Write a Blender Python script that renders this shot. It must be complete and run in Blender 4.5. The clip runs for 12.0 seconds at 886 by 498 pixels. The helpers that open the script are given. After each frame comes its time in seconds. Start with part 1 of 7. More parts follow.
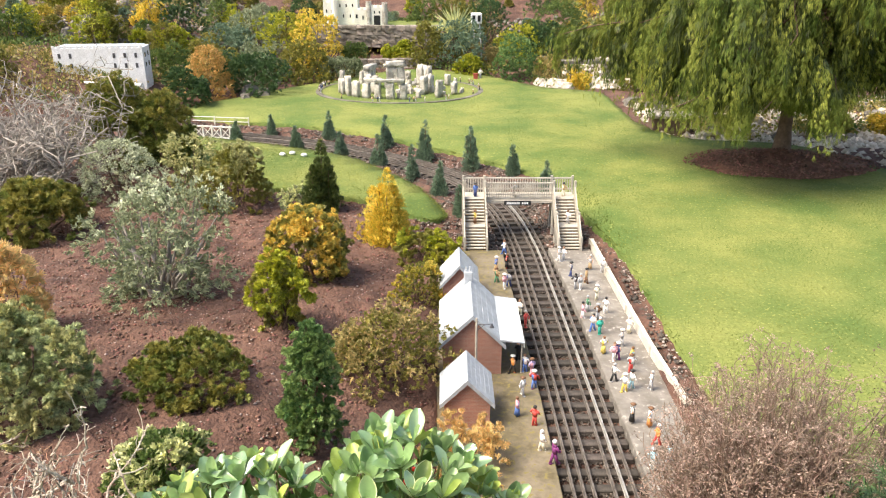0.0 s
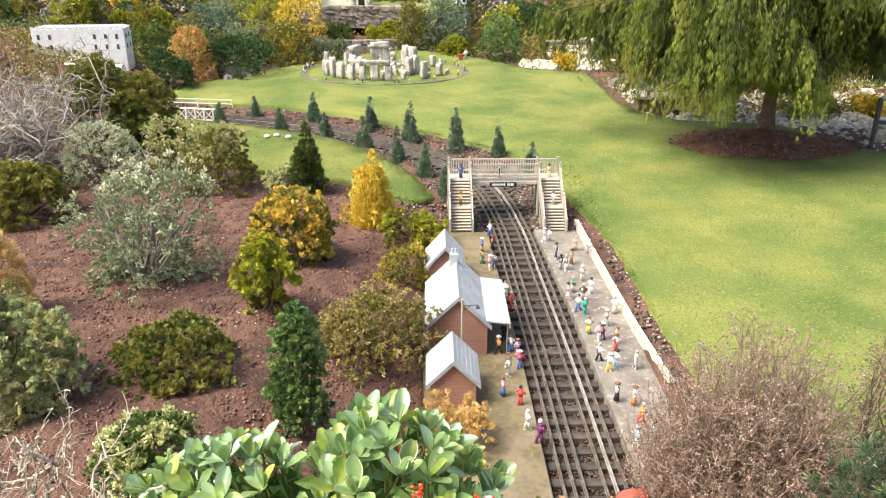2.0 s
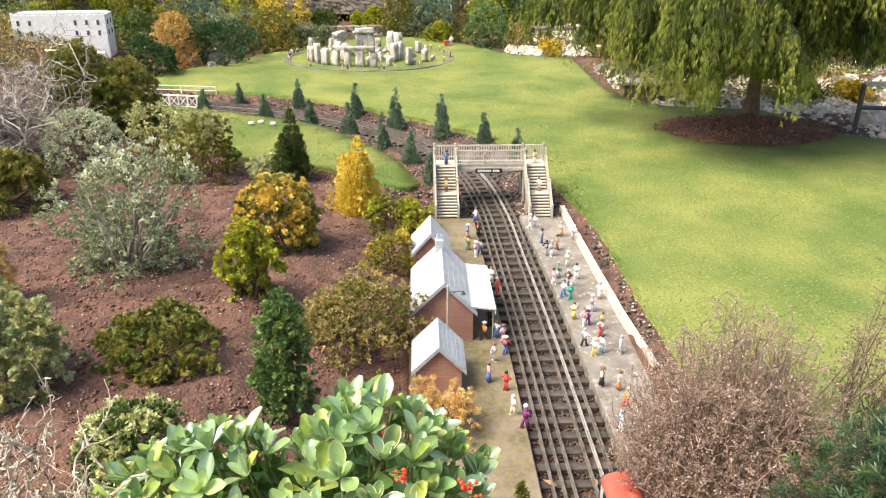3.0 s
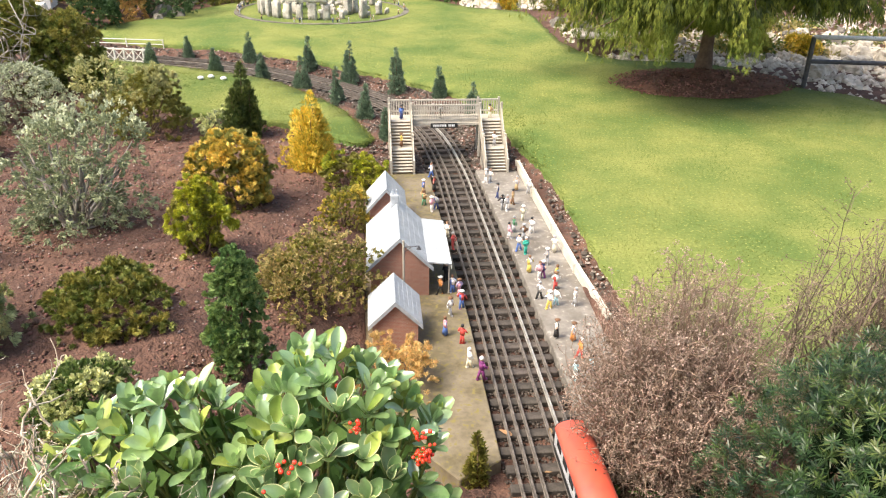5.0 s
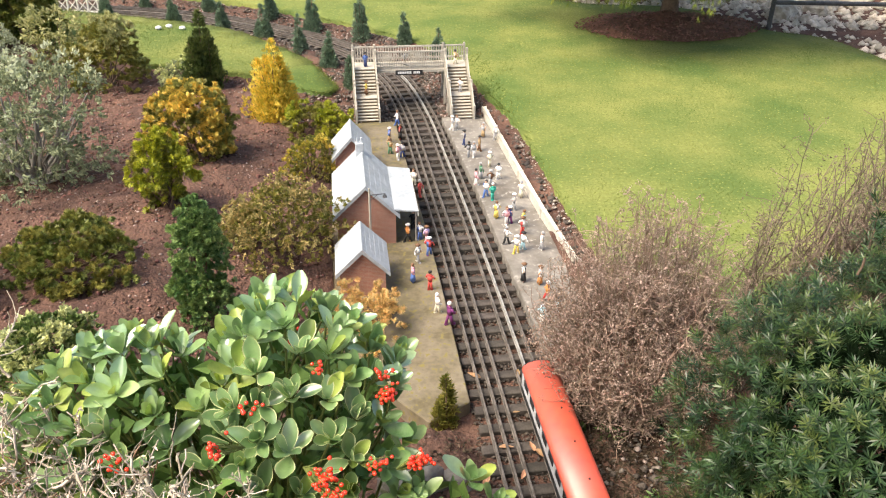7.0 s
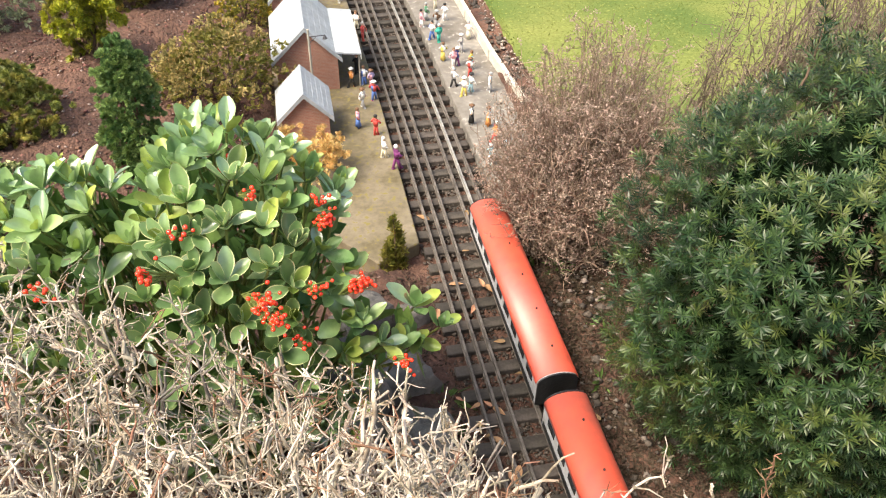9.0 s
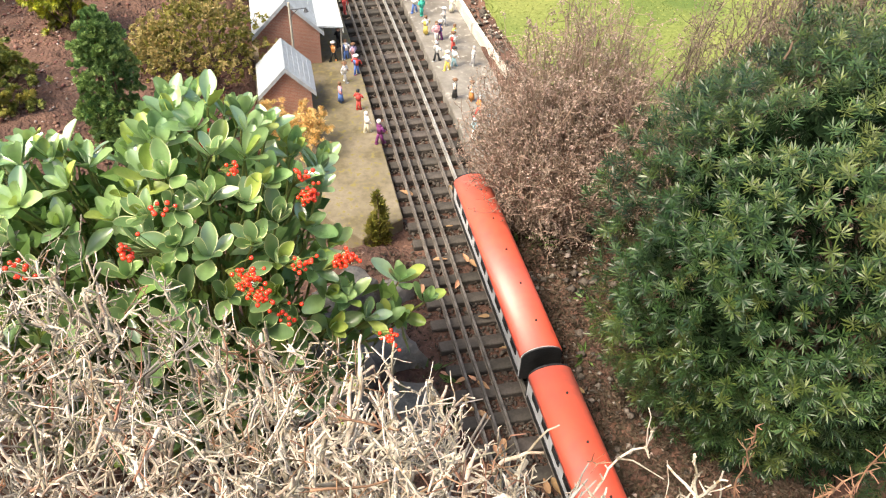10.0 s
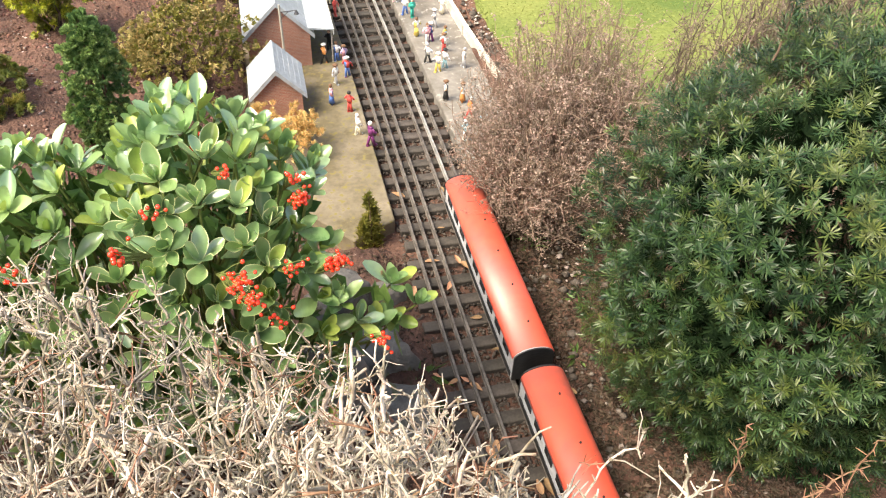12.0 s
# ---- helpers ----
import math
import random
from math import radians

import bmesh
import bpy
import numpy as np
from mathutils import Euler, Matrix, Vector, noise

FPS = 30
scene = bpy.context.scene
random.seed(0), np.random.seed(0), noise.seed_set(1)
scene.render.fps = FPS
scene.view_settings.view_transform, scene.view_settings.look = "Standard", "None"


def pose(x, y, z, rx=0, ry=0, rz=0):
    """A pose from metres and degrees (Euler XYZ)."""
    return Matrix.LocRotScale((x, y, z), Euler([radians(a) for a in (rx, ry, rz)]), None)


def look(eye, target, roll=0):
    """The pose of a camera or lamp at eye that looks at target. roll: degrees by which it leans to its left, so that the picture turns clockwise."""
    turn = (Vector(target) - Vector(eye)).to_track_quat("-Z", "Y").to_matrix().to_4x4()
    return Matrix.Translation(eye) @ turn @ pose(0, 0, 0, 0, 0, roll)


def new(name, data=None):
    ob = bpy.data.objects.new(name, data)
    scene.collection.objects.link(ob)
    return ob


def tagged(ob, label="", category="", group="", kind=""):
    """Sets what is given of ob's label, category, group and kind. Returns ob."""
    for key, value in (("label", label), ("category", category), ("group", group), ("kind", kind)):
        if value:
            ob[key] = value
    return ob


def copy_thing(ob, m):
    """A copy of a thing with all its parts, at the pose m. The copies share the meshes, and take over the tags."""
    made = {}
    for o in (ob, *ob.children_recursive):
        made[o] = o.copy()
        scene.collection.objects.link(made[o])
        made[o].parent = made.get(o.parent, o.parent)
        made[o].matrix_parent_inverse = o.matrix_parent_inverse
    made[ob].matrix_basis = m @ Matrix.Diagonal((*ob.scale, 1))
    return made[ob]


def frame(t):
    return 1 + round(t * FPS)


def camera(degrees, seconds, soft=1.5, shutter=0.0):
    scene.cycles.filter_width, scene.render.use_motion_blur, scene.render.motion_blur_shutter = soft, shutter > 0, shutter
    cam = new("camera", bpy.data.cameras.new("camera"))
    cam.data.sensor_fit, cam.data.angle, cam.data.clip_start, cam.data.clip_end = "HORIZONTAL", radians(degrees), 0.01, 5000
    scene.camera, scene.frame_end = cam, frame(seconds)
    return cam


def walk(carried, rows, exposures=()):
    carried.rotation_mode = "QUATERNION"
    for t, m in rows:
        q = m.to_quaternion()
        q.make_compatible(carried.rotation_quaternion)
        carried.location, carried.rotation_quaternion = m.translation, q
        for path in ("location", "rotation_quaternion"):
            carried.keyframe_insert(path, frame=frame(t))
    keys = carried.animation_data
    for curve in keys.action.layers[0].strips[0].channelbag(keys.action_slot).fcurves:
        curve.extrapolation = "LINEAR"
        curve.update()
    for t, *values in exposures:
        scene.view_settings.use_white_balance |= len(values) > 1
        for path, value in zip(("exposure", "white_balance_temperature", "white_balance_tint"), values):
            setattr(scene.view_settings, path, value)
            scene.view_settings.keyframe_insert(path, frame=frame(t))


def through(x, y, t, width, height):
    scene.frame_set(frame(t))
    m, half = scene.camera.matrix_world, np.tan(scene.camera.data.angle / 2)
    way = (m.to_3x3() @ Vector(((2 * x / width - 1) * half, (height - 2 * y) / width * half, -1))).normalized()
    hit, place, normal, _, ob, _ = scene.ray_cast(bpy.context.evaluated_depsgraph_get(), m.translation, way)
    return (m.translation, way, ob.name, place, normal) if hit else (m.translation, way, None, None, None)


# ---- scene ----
# ---- camera ----
cam = camera(59.0, 12.0, soft=1.15)
ROWS = [
    (0.0, (0.0, 0.0, 2.0), (68.0, 0.0, 0.0)), (0.5, (0.002, 0.003, 1.997), (67.80, 0.07, -0.14)),
    (1.0, (0.004, 0.001, 1.997), (67.47, -0.15, -0.23)), (1.5, (0.004, 0.001, 1.997), (67.03, 0.06, -0.67)),
    (2.0, (0.004, -0.002, 1.996), (66.71, -0.10, -1.04)), (2.5, (0.008, -0.004, 1.994), (66.34, -0.20, -1.48)),
    (3.0, (0.014, 0.0, 1.989), (65.79, -0.20, -2.01)), (3.2, (0.015, 0.0, 1.989), (65.48, -0.22, -2.37)),
    (4.8, (0.028, 0.001, 1.976), (62.94, -0.90, -4.79)), (5.0, (0.028, 0.001, 1.976), (62.69, -0.92, -5.04)),
    (5.5, (0.033, 0.0, 1.972), (61.96, -0.87, -5.64)), (6.0, (0.041, -0.002, 1.969), (61.31, -0.80, -6.26)),
    (6.5, (0.046, -0.007, 1.964), (60.55, -0.79, -6.89)), (6.7, (0.048, -0.009, 1.962), (60.18, -0.80, -7.08)),
    (8.3, (0.087, -0.022, 1.884), (51.92, -0.65, -9.80)), (8.5, (0.088, -0.024, 1.875), (50.89, -0.76, -10.20)),
    (9.0, (0.090, -0.026, 1.860), (49.29, -1.07, -11.10)), (9.5, (0.088, -0.024, 1.857), (48.22, -1.47, -11.79)),
    (10.0, (0.087, -0.025, 1.857), (47.55, -1.72, -12.18)), (10.5, (0.088, -0.024, 1.859), (47.16, -1.84, -12.37)),
    (11.0, (0.089, -0.024, 1.858), (47.30, -1.88, -12.60)), (11.5, (0.089, -0.024, 1.859), (47.46, -1.83, -12.78)),
    (12.0, (0.089, -0.025, 1.860), (47.64, -1.81, -12.84)),
]
walk(cam, [(t, pose(*p, *r)) for t, p, r in ROWS], [(0.0, 1.42, 7200, 10), (5.0, 1.4, 7230, 10), (6.5, 1.28, 7250, 10), (8.5, 1.36, 7350, 9), (10.5, 1.52, 7400, 8), (12.0, 1.55, 7400, 8)])

# ---- light ----
SUN_EL, SUN_AZ = 56.0, 250.0          # degrees; azimuth clockwise from +y: from the left, a little behind the camera
world = bpy.data.worlds.new("sky")
scene.world = world
world.use_nodes = True
wn = world.node_tree
sky = wn.nodes.new("ShaderNodeTexSky")
sky.sky_type, sky.sun_disc = "NISHITA", False
sky.sun_elevation, sky.sun_rotation = radians(SUN_EL), radians(SUN_AZ)
sky.air_density, sky.dust_density, sky.ozone_density = 1.0, 3.0, 1.0
wn.nodes["Background"].inputs["Strength"].default_value = 0.125
wn.links.new(sky.outputs[0], wn.nodes["Background"].inputs["Color"])
sun = new("sun", bpy.data.lights.new("sun", "SUN"))
sun.data.energy, sun.data.angle, sun.data.color = 2.6, radians(32), (1.0, 0.95, 0.87)
away = Vector((math.sin(radians(SUN_AZ)) * math.cos(radians(SUN_EL)), math.cos(radians(SUN_AZ)) * math.cos(radians(SUN_EL)), math.sin(radians(SUN_EL))))
sun.matrix_world = look(away * 30, (0, 0, 0))

# ---- materials ----
rng = np.random.default_rng(7)


def nodes_of(name):
    m = bpy.data.materials.new(name)
    m.use_nodes = True
    return m, m.node_tree.nodes, m.node_tree.links


def surface(name, a, b, scale=20.0, rough=0.8, metal=0.0, bump=0.3, depth=0.004, fine=None, spread=0.0, by="none", third=None,
            third_at=0.62, coat=0.0, through=0.0, spec=0.5, coat_rough=0.05, coat_ior=1.5):
    """Two colours mixed by broad noise, a finer grain over them, relief, and a spread of brightness from piece to piece."""
    m, n, l = nodes_of(name)
    p = n["Principled BSDF"]
    co = n.new("ShaderNodeTexCoord")
    big = n.new("ShaderNodeTexNoise")
    big.inputs["Scale"].default_value, big.inputs["Detail"].default_value = scale, 6
    big.inputs["Roughness"].default_value = 0.6
    small = n.new("ShaderNodeTexNoise")
    small.inputs["Scale"].default_value, small.inputs["Detail"].default_value = fine or scale * 8, 4
    for t in (big, small):
        l.new(co.outputs["Object"], t.inputs["Vector"])
    ramp = n.new("ShaderNodeValToRGB")
    ramp.color_ramp.elements[0].position, ramp.color_ramp.elements[1].position = 0.36, 0.64
    ramp.color_ramp.elements[0].color, ramp.color_ramp.elements[1].color = (*a, 1), (*b, 1)
    l.new(big.outputs["Fac"], ramp.inputs["Fac"])
    col = ramp.outputs["Color"]
    if third:
        mask = n.new("ShaderNodeValToRGB")
        mask.color_ramp.elements[0].position, mask.color_ramp.elements[1].position = third_at, third_at + 0.06
        l.new(small.outputs["Fac"], mask.inputs["Fac"])
        mx = n.new("ShaderNodeMixRGB")
        mx.inputs["Color2"].default_value = (*third, 1)
        l.new(mask.outputs["Color"], mx.inputs["Fac"])
        l.new(col, mx.inputs["Color1"])
        col = mx.outputs["Color"]
    hsv = n.new("ShaderNodeHueSaturation")
    grain = n.new("ShaderNodeMapRange")
    grain.inputs["From Min"].default_value, grain.inputs["From Max"].default_value = 0.25, 0.75
    grain.inputs["To Min"].default_value, grain.inputs["To Max"].default_value = 0.82, 1.18
    l.new(small.outputs["Fac"], grain.inputs["Value"])
    val = grain.outputs["Result"]
    if by != "none":
        src = n.new("ShaderNodeNewGeometry").outputs["Random Per Island"] if by == "island" else n.new("ShaderNodeObjectInfo").outputs["Random"]
        sp = n.new("ShaderNodeMapRange")
        sp.inputs["To Min"].default_value, sp.inputs["To Max"].default_value = 1 - spread, 1 + spread
        l.new(src, sp.inputs["Value"])
        mu = n.new("ShaderNodeMath")
        mu.operation = "MULTIPLY"
        l.new(val, mu.inputs[0])
        l.new(sp.outputs["Result"], mu.inputs[1])
        val = mu.outputs[0]
        hu = n.new("ShaderNodeMapRange")
        hu.inputs["To Min"].default_value, hu.inputs["To Max"].default_value = 0.5 + spread * 0.05, 0.5 - spread * 0.05
        l.new(src, hu.inputs["Value"])
        l.new(hu.outputs["Result"], hsv.inputs["Hue"])
    l.new(val, hsv.inputs["Value"])
    l.new(col, hsv.inputs["Color"])
    l.new(hsv.outputs["Color"], p.inputs["Base Color"])
    rr = n.new("ShaderNodeMapRange")
    rr.inputs["To Min"].default_value, rr.inputs["To Max"].default_value = max(rough - 0.12, 0.05), min(rough + 0.12, 1)
    l.new(big.outputs["Fac"], rr.inputs["Value"])
    l.new(rr.outputs["Result"], p.inputs["Roughness"])
    p.inputs["Metallic"].default_value, p.inputs["Coat Weight"].default_value = metal, coat
    p.inputs["Specular IOR Level"].default_value = spec
    p.inputs["Coat Roughness"].default_value, p.inputs["Coat IOR"].default_value = coat_rough, coat_ior
    if bump:
        bp = n.new("ShaderNodeBump")
        bp.inputs["Strength"].default_value, bp.inputs["Distance"].default_value = bump, depth
        l.new(small.outputs["Fac"], bp.inputs["Height"])
        l.new(bp.outputs["Normal"], p.inputs["Normal"])
    if through:
        tr = n.new("ShaderNodeBsdfTranslucent")
        l.new(hsv.outputs["Color"], tr.inputs["Color"])
        mix = n.new("ShaderNodeMixShader")
        mix.inputs["Fac"].default_value = through
        l.new(p.outputs[0], mix.inputs[1])
        l.new(tr.outputs[0], mix.inputs[2])
        l.new(mix.outputs[0], n["Material Output"].inputs["Surface"])
    return m


def leafy(name, a, b, rough=0.5, spread=0.4, scale=6.0, through=0.3, spec=0.4):
    return surface(name, a, b, scale, rough, 0, 0, 0, 60, spread, "island", through=through, spec=spec)


def brickwork(name, a, b, mortar, size):
    m, n, l = nodes_of(name)
    co = n.new("ShaderNodeTexCoord")
    sep = n.new("ShaderNodeSeparateXYZ")
    l.new(co.outputs["Object"], sep.inputs[0])
    add = n.new("ShaderNodeMath")
    l.new(sep.outputs["X"], add.inputs[0])
    l.new(sep.outputs["Y"], add.inputs[1])
    comb = n.new("ShaderNodeCombineXYZ")
    l.new(add.outputs[0], comb.inputs["X"])
    l.new(sep.outputs["Z"], comb.inputs["Y"])
    t = n.new("ShaderNodeTexBrick")
    t.inputs["Scale"].default_value = 1 / size
    t.inputs["Color1"].default_value, t.inputs["Color2"].default_value, t.inputs["Mortar"].default_value = (*a, 1), (*b, 1), (*mortar, 1)
    t.inputs["Mortar Size"].default_value = 0.02
    l.new(comb.outputs[0], t.inputs["Vector"])
    nz = n.new("ShaderNodeTexNoise")
    nz.inputs["Scale"].default_value = 14
    l.new(co.outputs["Object"], nz.inputs["Vector"])
    mp = n.new("ShaderNodeMapRange")
    mp.inputs["To Min"].default_value, mp.inputs["To Max"].default_value = 0.7, 1.3
    l.new(nz.outputs["Fac"], mp.inputs["Value"])
    h = n.new("ShaderNodeHueSaturation")
    l.new(mp.outputs["Result"], h.inputs["Value"])
    l.new(t.outputs["Color"], h.inputs["Color"])
    p = n["Principled BSDF"]
    l.new(h.outputs["Color"], p.inputs["Base Color"])
    p.inputs["Roughness"].default_value = 0.85
    bp = n.new("ShaderNodeBump")
    bp.inputs["Strength"].default_value, bp.inputs["Distance"].default_value, bp.invert = 0.5, 0.001, True
    l.new(t.outputs["Fac"], bp.inputs["Height"])
    l.new(bp.outputs["Normal"], p.inputs["Normal"])
    return m


SOIL = surface("soil", (0.066, 0.031, 0.022), (0.152, 0.079, 0.055), 5.0, 0.95, 0, 1.0, 0.02, 55, third=(0.27, 0.19, 0.16), third_at=0.69)
BALLAST = surface("ballast", (0.055, 0.044, 0.036), (0.13, 0.105, 0.086), 6.0, 0.95, 0, 1.0, 0.01, 80, third=(0.3, 0.27, 0.25), third_at=0.68)
STONES = surface("pebbles", (0.16, 0.125, 0.105), (0.36, 0.3, 0.265), 9.0, 0.9, 0, 0.4, 0.003, 90, 0.55, "island")
MULCH = surface("bark mulch", (0.1, 0.045, 0.028), (0.18, 0.085, 0.052), 8.0, 0.95, 0, 0.9, 0.012, 60)
MULCHCHIP = surface("bark chips", (0.11, 0.05, 0.03), (0.23, 0.12, 0.078), 9.0, 0.95, 0, 0.5, 0.004, 90, 0.45, "island")
CLOD = surface("clods", (0.095, 0.043, 0.03), (0.2, 0.108, 0.077), 9.0, 0.95, 0, 0.5, 0.004, 90, 0.45, "island")
LAWN = surface("turf", (0.085, 0.135, 0.034), (0.2, 0.22, 0.064), 1.5, 0.9, 0, 0.35, 0.008, 60, third=(0.23, 0.24, 0.07), third_at=0.62, spec=0.2)
BLADES = leafy("grass blades", (0.088, 0.138, 0.032), (0.203, 0.222, 0.06), 0.75, 0.12, 1.8, 0.35, 0.1)
CONCRETE = surface("weathered concrete", (0.135, 0.118, 0.098), (0.245, 0.225, 0.2), 5.0, 0.88, 0, 0.6, 0.003, 34, third=(0.29, 0.27, 0.24), third_at=0.6)
MOSSY = surface("mossy concrete", (0.115, 0.093, 0.048), (0.215, 0.178, 0.128), 5.0, 0.92, 0, 0.6, 0.003, 40, third=(0.17, 0.14, 0.045), third_at=0.57)
WHITEWALL = surface("flaking white paint", (0.58, 0.55, 0.49), (0.46, 0.42, 0.35), 7.0, 0.8, 0, 0.4, 0.002, 70, third=(0.25, 0.2, 0.15), third_at=0.68)
SLEEPER = surface("tarred wood", (0.036, 0.029, 0.024), (0.085, 0.072, 0.061), 14.0, 0.85, 0, 0.5, 0.002, 120, 0.3, "object")
RAIL = surface("rusty rail", (0.09, 0.075, 0.063), (0.19, 0.165, 0.145), 25.0, 0.6, 0.2, 0.2, 0.001, 200)
RAILW = surface("polished rail", (0.29, 0.27, 0.245), (0.47, 0.45, 0.415), 25.0, 0.35, 0.3, 0.1, 0.001, 200)
BRICK = brickwork("small red brick", (0.42, 0.19, 0.13), (0.34, 0.145, 0.1), (0.42, 0.33, 0.28), 0.028)
SLATE = surface("grey slate sheet", (0.36, 0.39, 0.42), (0.47, 0.5, 0.53), 12.0, 0.45, 0, 0.2, 0.001, 60, third=(0.27, 0.27, 0.26), third_at=0.7)
WHITEWOOD = surface("weathered white wood", (0.66, 0.64, 0.58), (0.78, 0.76, 0.71), 18.0, 0.7, 0, 0.3, 0.001, 150)
CREAMWOOD = surface("stained cream wood", (0.36, 0.325, 0.27), (0.48, 0.445, 0.38), 16.0, 0.75, 0, 0.3, 0.001, 130, third=(0.25, 0.21, 0.16), third_at=0.66)
TREAD = surface("dark stair gap", (0.22, 0.17, 0.12), (0.3, 0.24, 0.17), 20.0, 0.85)
BLACK = surface("black paint", (0.012, 0.012, 0.013), (0.025, 0.025, 0.026), 20.0, 0.5)
RED = surface("red enamel", (0.76, 0.065, 0.025), (0.83, 0.095, 0.035), 4.0, 0.5, 0, 0.05, 0.001, 30, coat=0.8, coat_rough=0.58, coat_ior=2.5)
YELLOW = surface("yellow enamel", (0.75, 0.42, 0.01), (0.8, 0.46, 0.015), 6.0, 0.35, coat=0.3, bump=0)
SILVER = surface("silver grey enamel", (0.42, 0.43, 0.45), (0.5, 0.51, 0.53), 6.0, 0.4, coat=0.3, bump=0)
COACHGREY = surface("coach grey", (0.5, 0.5, 0.52), (0.58, 0.58, 0.6), 6.0, 0.4, coat=0.2, bump=0)
GLASSDARK = surface("dark cab glass", (0.02, 0.022, 0.025), (0.03, 0.032, 0.036), 5.0, 0.12, bump=0)
STONE = surface("pale standing stone", (0.27, 0.25, 0.215), (0.56, 0.53, 0.47), 11.0, 0.9, 0, 0.8, 0.015, 36, third=(0.24, 0.225, 0.19), third_at=0.6)
GREYSTONE = surface("grey garden rock", (0.1, 0.088, 0.075), (0.27, 0.245, 0.215), 6.0, 0.92, 0, 0.9, 0.02, 22, 0.35, "island", third=(0.12, 0.12, 0.06), third_at=0.6)
WHITEROCK = surface("white limestone rock", (0.38, 0.325, 0.26), (0.66, 0.6, 0.51), 7.0, 0.88, 0, 0.8, 0.015, 24, 0.3, "island", third=(0.3, 0.26, 0.2), third_at=0.62)
WALLSTONE = surface("dry stone wall", (0.13, 0.11, 0.09), (0.27, 0.23, 0.19), 6.0, 0.92, 0, 0.8, 0.015, 26, 0.3, "object")
CASTLE = surface("cream castle render", (0.7, 0.67, 0.58), (0.8, 0.78, 0.7), 6.0, 0.8, 0, 0.2, 0.002, 80)
WHITE = surface("white render", (0.66, 0.66, 0.65), (0.78, 0.78, 0.78), 5.0, 0.8, 0, 0.2, 0.002, 80)
BARK = surface("brown bark", (0.09, 0.055, 0.035), (0.17, 0.11, 0.075), 14.0, 0.95, 0, 0.9, 0.008, 50)
TWIG = surface("pale dead twig", (0.23, 0.175, 0.12), (0.62, 0.55, 0.45), 26.0, 0.85, 0, 0.6, 0.002, 160, 0.5, "island", third=(0.24, 0.17, 0.1), third_at=0.6)
TWIGRED = surface("reddish twig", (0.19, 0.1, 0.058), (0.3, 0.17, 0.1), 18.0, 0.8, 0, 0.3, 0.001, 160, 0.35, "island")
TWIGGREY = surface("grey bare twig", (0.22, 0.19, 0.165), (0.43, 0.395, 0.35), 18.0, 0.85, 0, 0.3, 0.001, 160, 0.3, "island")
DEADSTEM = surface("dead stem", (0.19, 0.127, 0.092), (0.32, 0.23, 0.172), 18.0, 0.9, 0, 0, 0.001, 160, 0.35, "island")
DEADLEAF = leafy("dried flower heads", (0.255, 0.185, 0.145), (0.41, 0.32, 0.262), 0.9, 0.45, 8.0, 0.15, 0.1)
DEADGREY = surface("grey dead stem", (0.12, 0.085, 0.063), (0.24, 0.18, 0.14), 18.0, 0.9, 0, 0, 0.001, 160, 0.35, "island")
DULLHEAD = leafy("dull seed heads", (0.14, 0.105, 0.08), (0.27, 0.215, 0.165), 0.9, 0.4, 8.0, 0.15, 0.1)
GREENSTEM = surface("green stem", (0.12, 0.16, 0.04), (0.2, 0.22, 0.06), 20.0, 0.6, bump=0)
BERRY = surface("red berry", (0.7, 0.05, 0.015), (0.82, 0.11, 0.025), 30.0, 0.25, bump=0, spread=0.2, by="island", coat=0.4)
STEEL = surface("dark steel tube", (0.07, 0.07, 0.075), (0.12, 0.12, 0.125), 12.0, 0.45, 0.5, 0.1)
PALETUBE = surface("pale painted tube", (0.55, 0.55, 0.53), (0.66, 0.66, 0.64), 12.0, 0.5, 0.2, 0.1)

# ---- building helpers ----


def part(name, bm, material, parent=None, label=""):
    """Links a bmesh as one mesh object, under a thing or a part."""
    me = bpy.data.meshes.new(name)
    bm.to_mesh(me)
    bm.free()
    me.materials.append(material)
    ob = new(name, me)
    ob.parent = parent
    return tagged(ob, label)


def thing(name, label, category, at=(0, 0, 0), turn=0.0, group="", kind=""):
    ob = new(name)
    ob.empty_display_size = 0.05
    ob.location, ob.rotation_euler = at, (0, 0, radians(turn))
    return tagged(ob, label, category, group, kind)


def cast(name, verts, faces, material, parent=None, label="", smooth=False):
    """A mesh from arrays; all faces have the same number of corners."""
    verts, faces = np.asarray(verts, dtype=np.float32), np.asarray(faces, dtype=np.int32)
    me = bpy.data.meshes.new(name)
    k = faces.shape[1]
    me.vertices.add(len(verts))
    me.vertices.foreach_set("co", verts.ravel())
    me.loops.add(faces.size)
    me.loops.foreach_set("vertex_index", faces.ravel())
    me.polygons.add(len(faces))
    me.polygons.foreach_set("loop_start", np.arange(0, faces.size, k, dtype=np.int32))
    me.update(calc_edges=True)
    me.polygons.foreach_set("use_smooth", np.full(len(faces), smooth))
    me.materials.append(material)
    ob = new(name, me)
    ob.parent = parent
    return tagged(ob, label)


def box(bm, x0, x1, y0, y1, z0, z1, bevel=0.0, m=None):
    r = bmesh.ops.create_cube(bm, size=1)
    for v in r["verts"]:
        v.co = Vector(((x0 + x1) / 2 + v.co.x * (x1 - x0), (y0 + y1) / 2 + v.co.y * (y1 - y0), (z0 + z1) / 2 + v.co.z * (z1 - z0)))
        if m:
            v.co = m @ v.co
    if bevel:
        es = list({e for v in r["verts"] for e in v.link_edges})
        bmesh.ops.bevel(bm, geom=es, offset=bevel, segments=1, affect="EDGES")


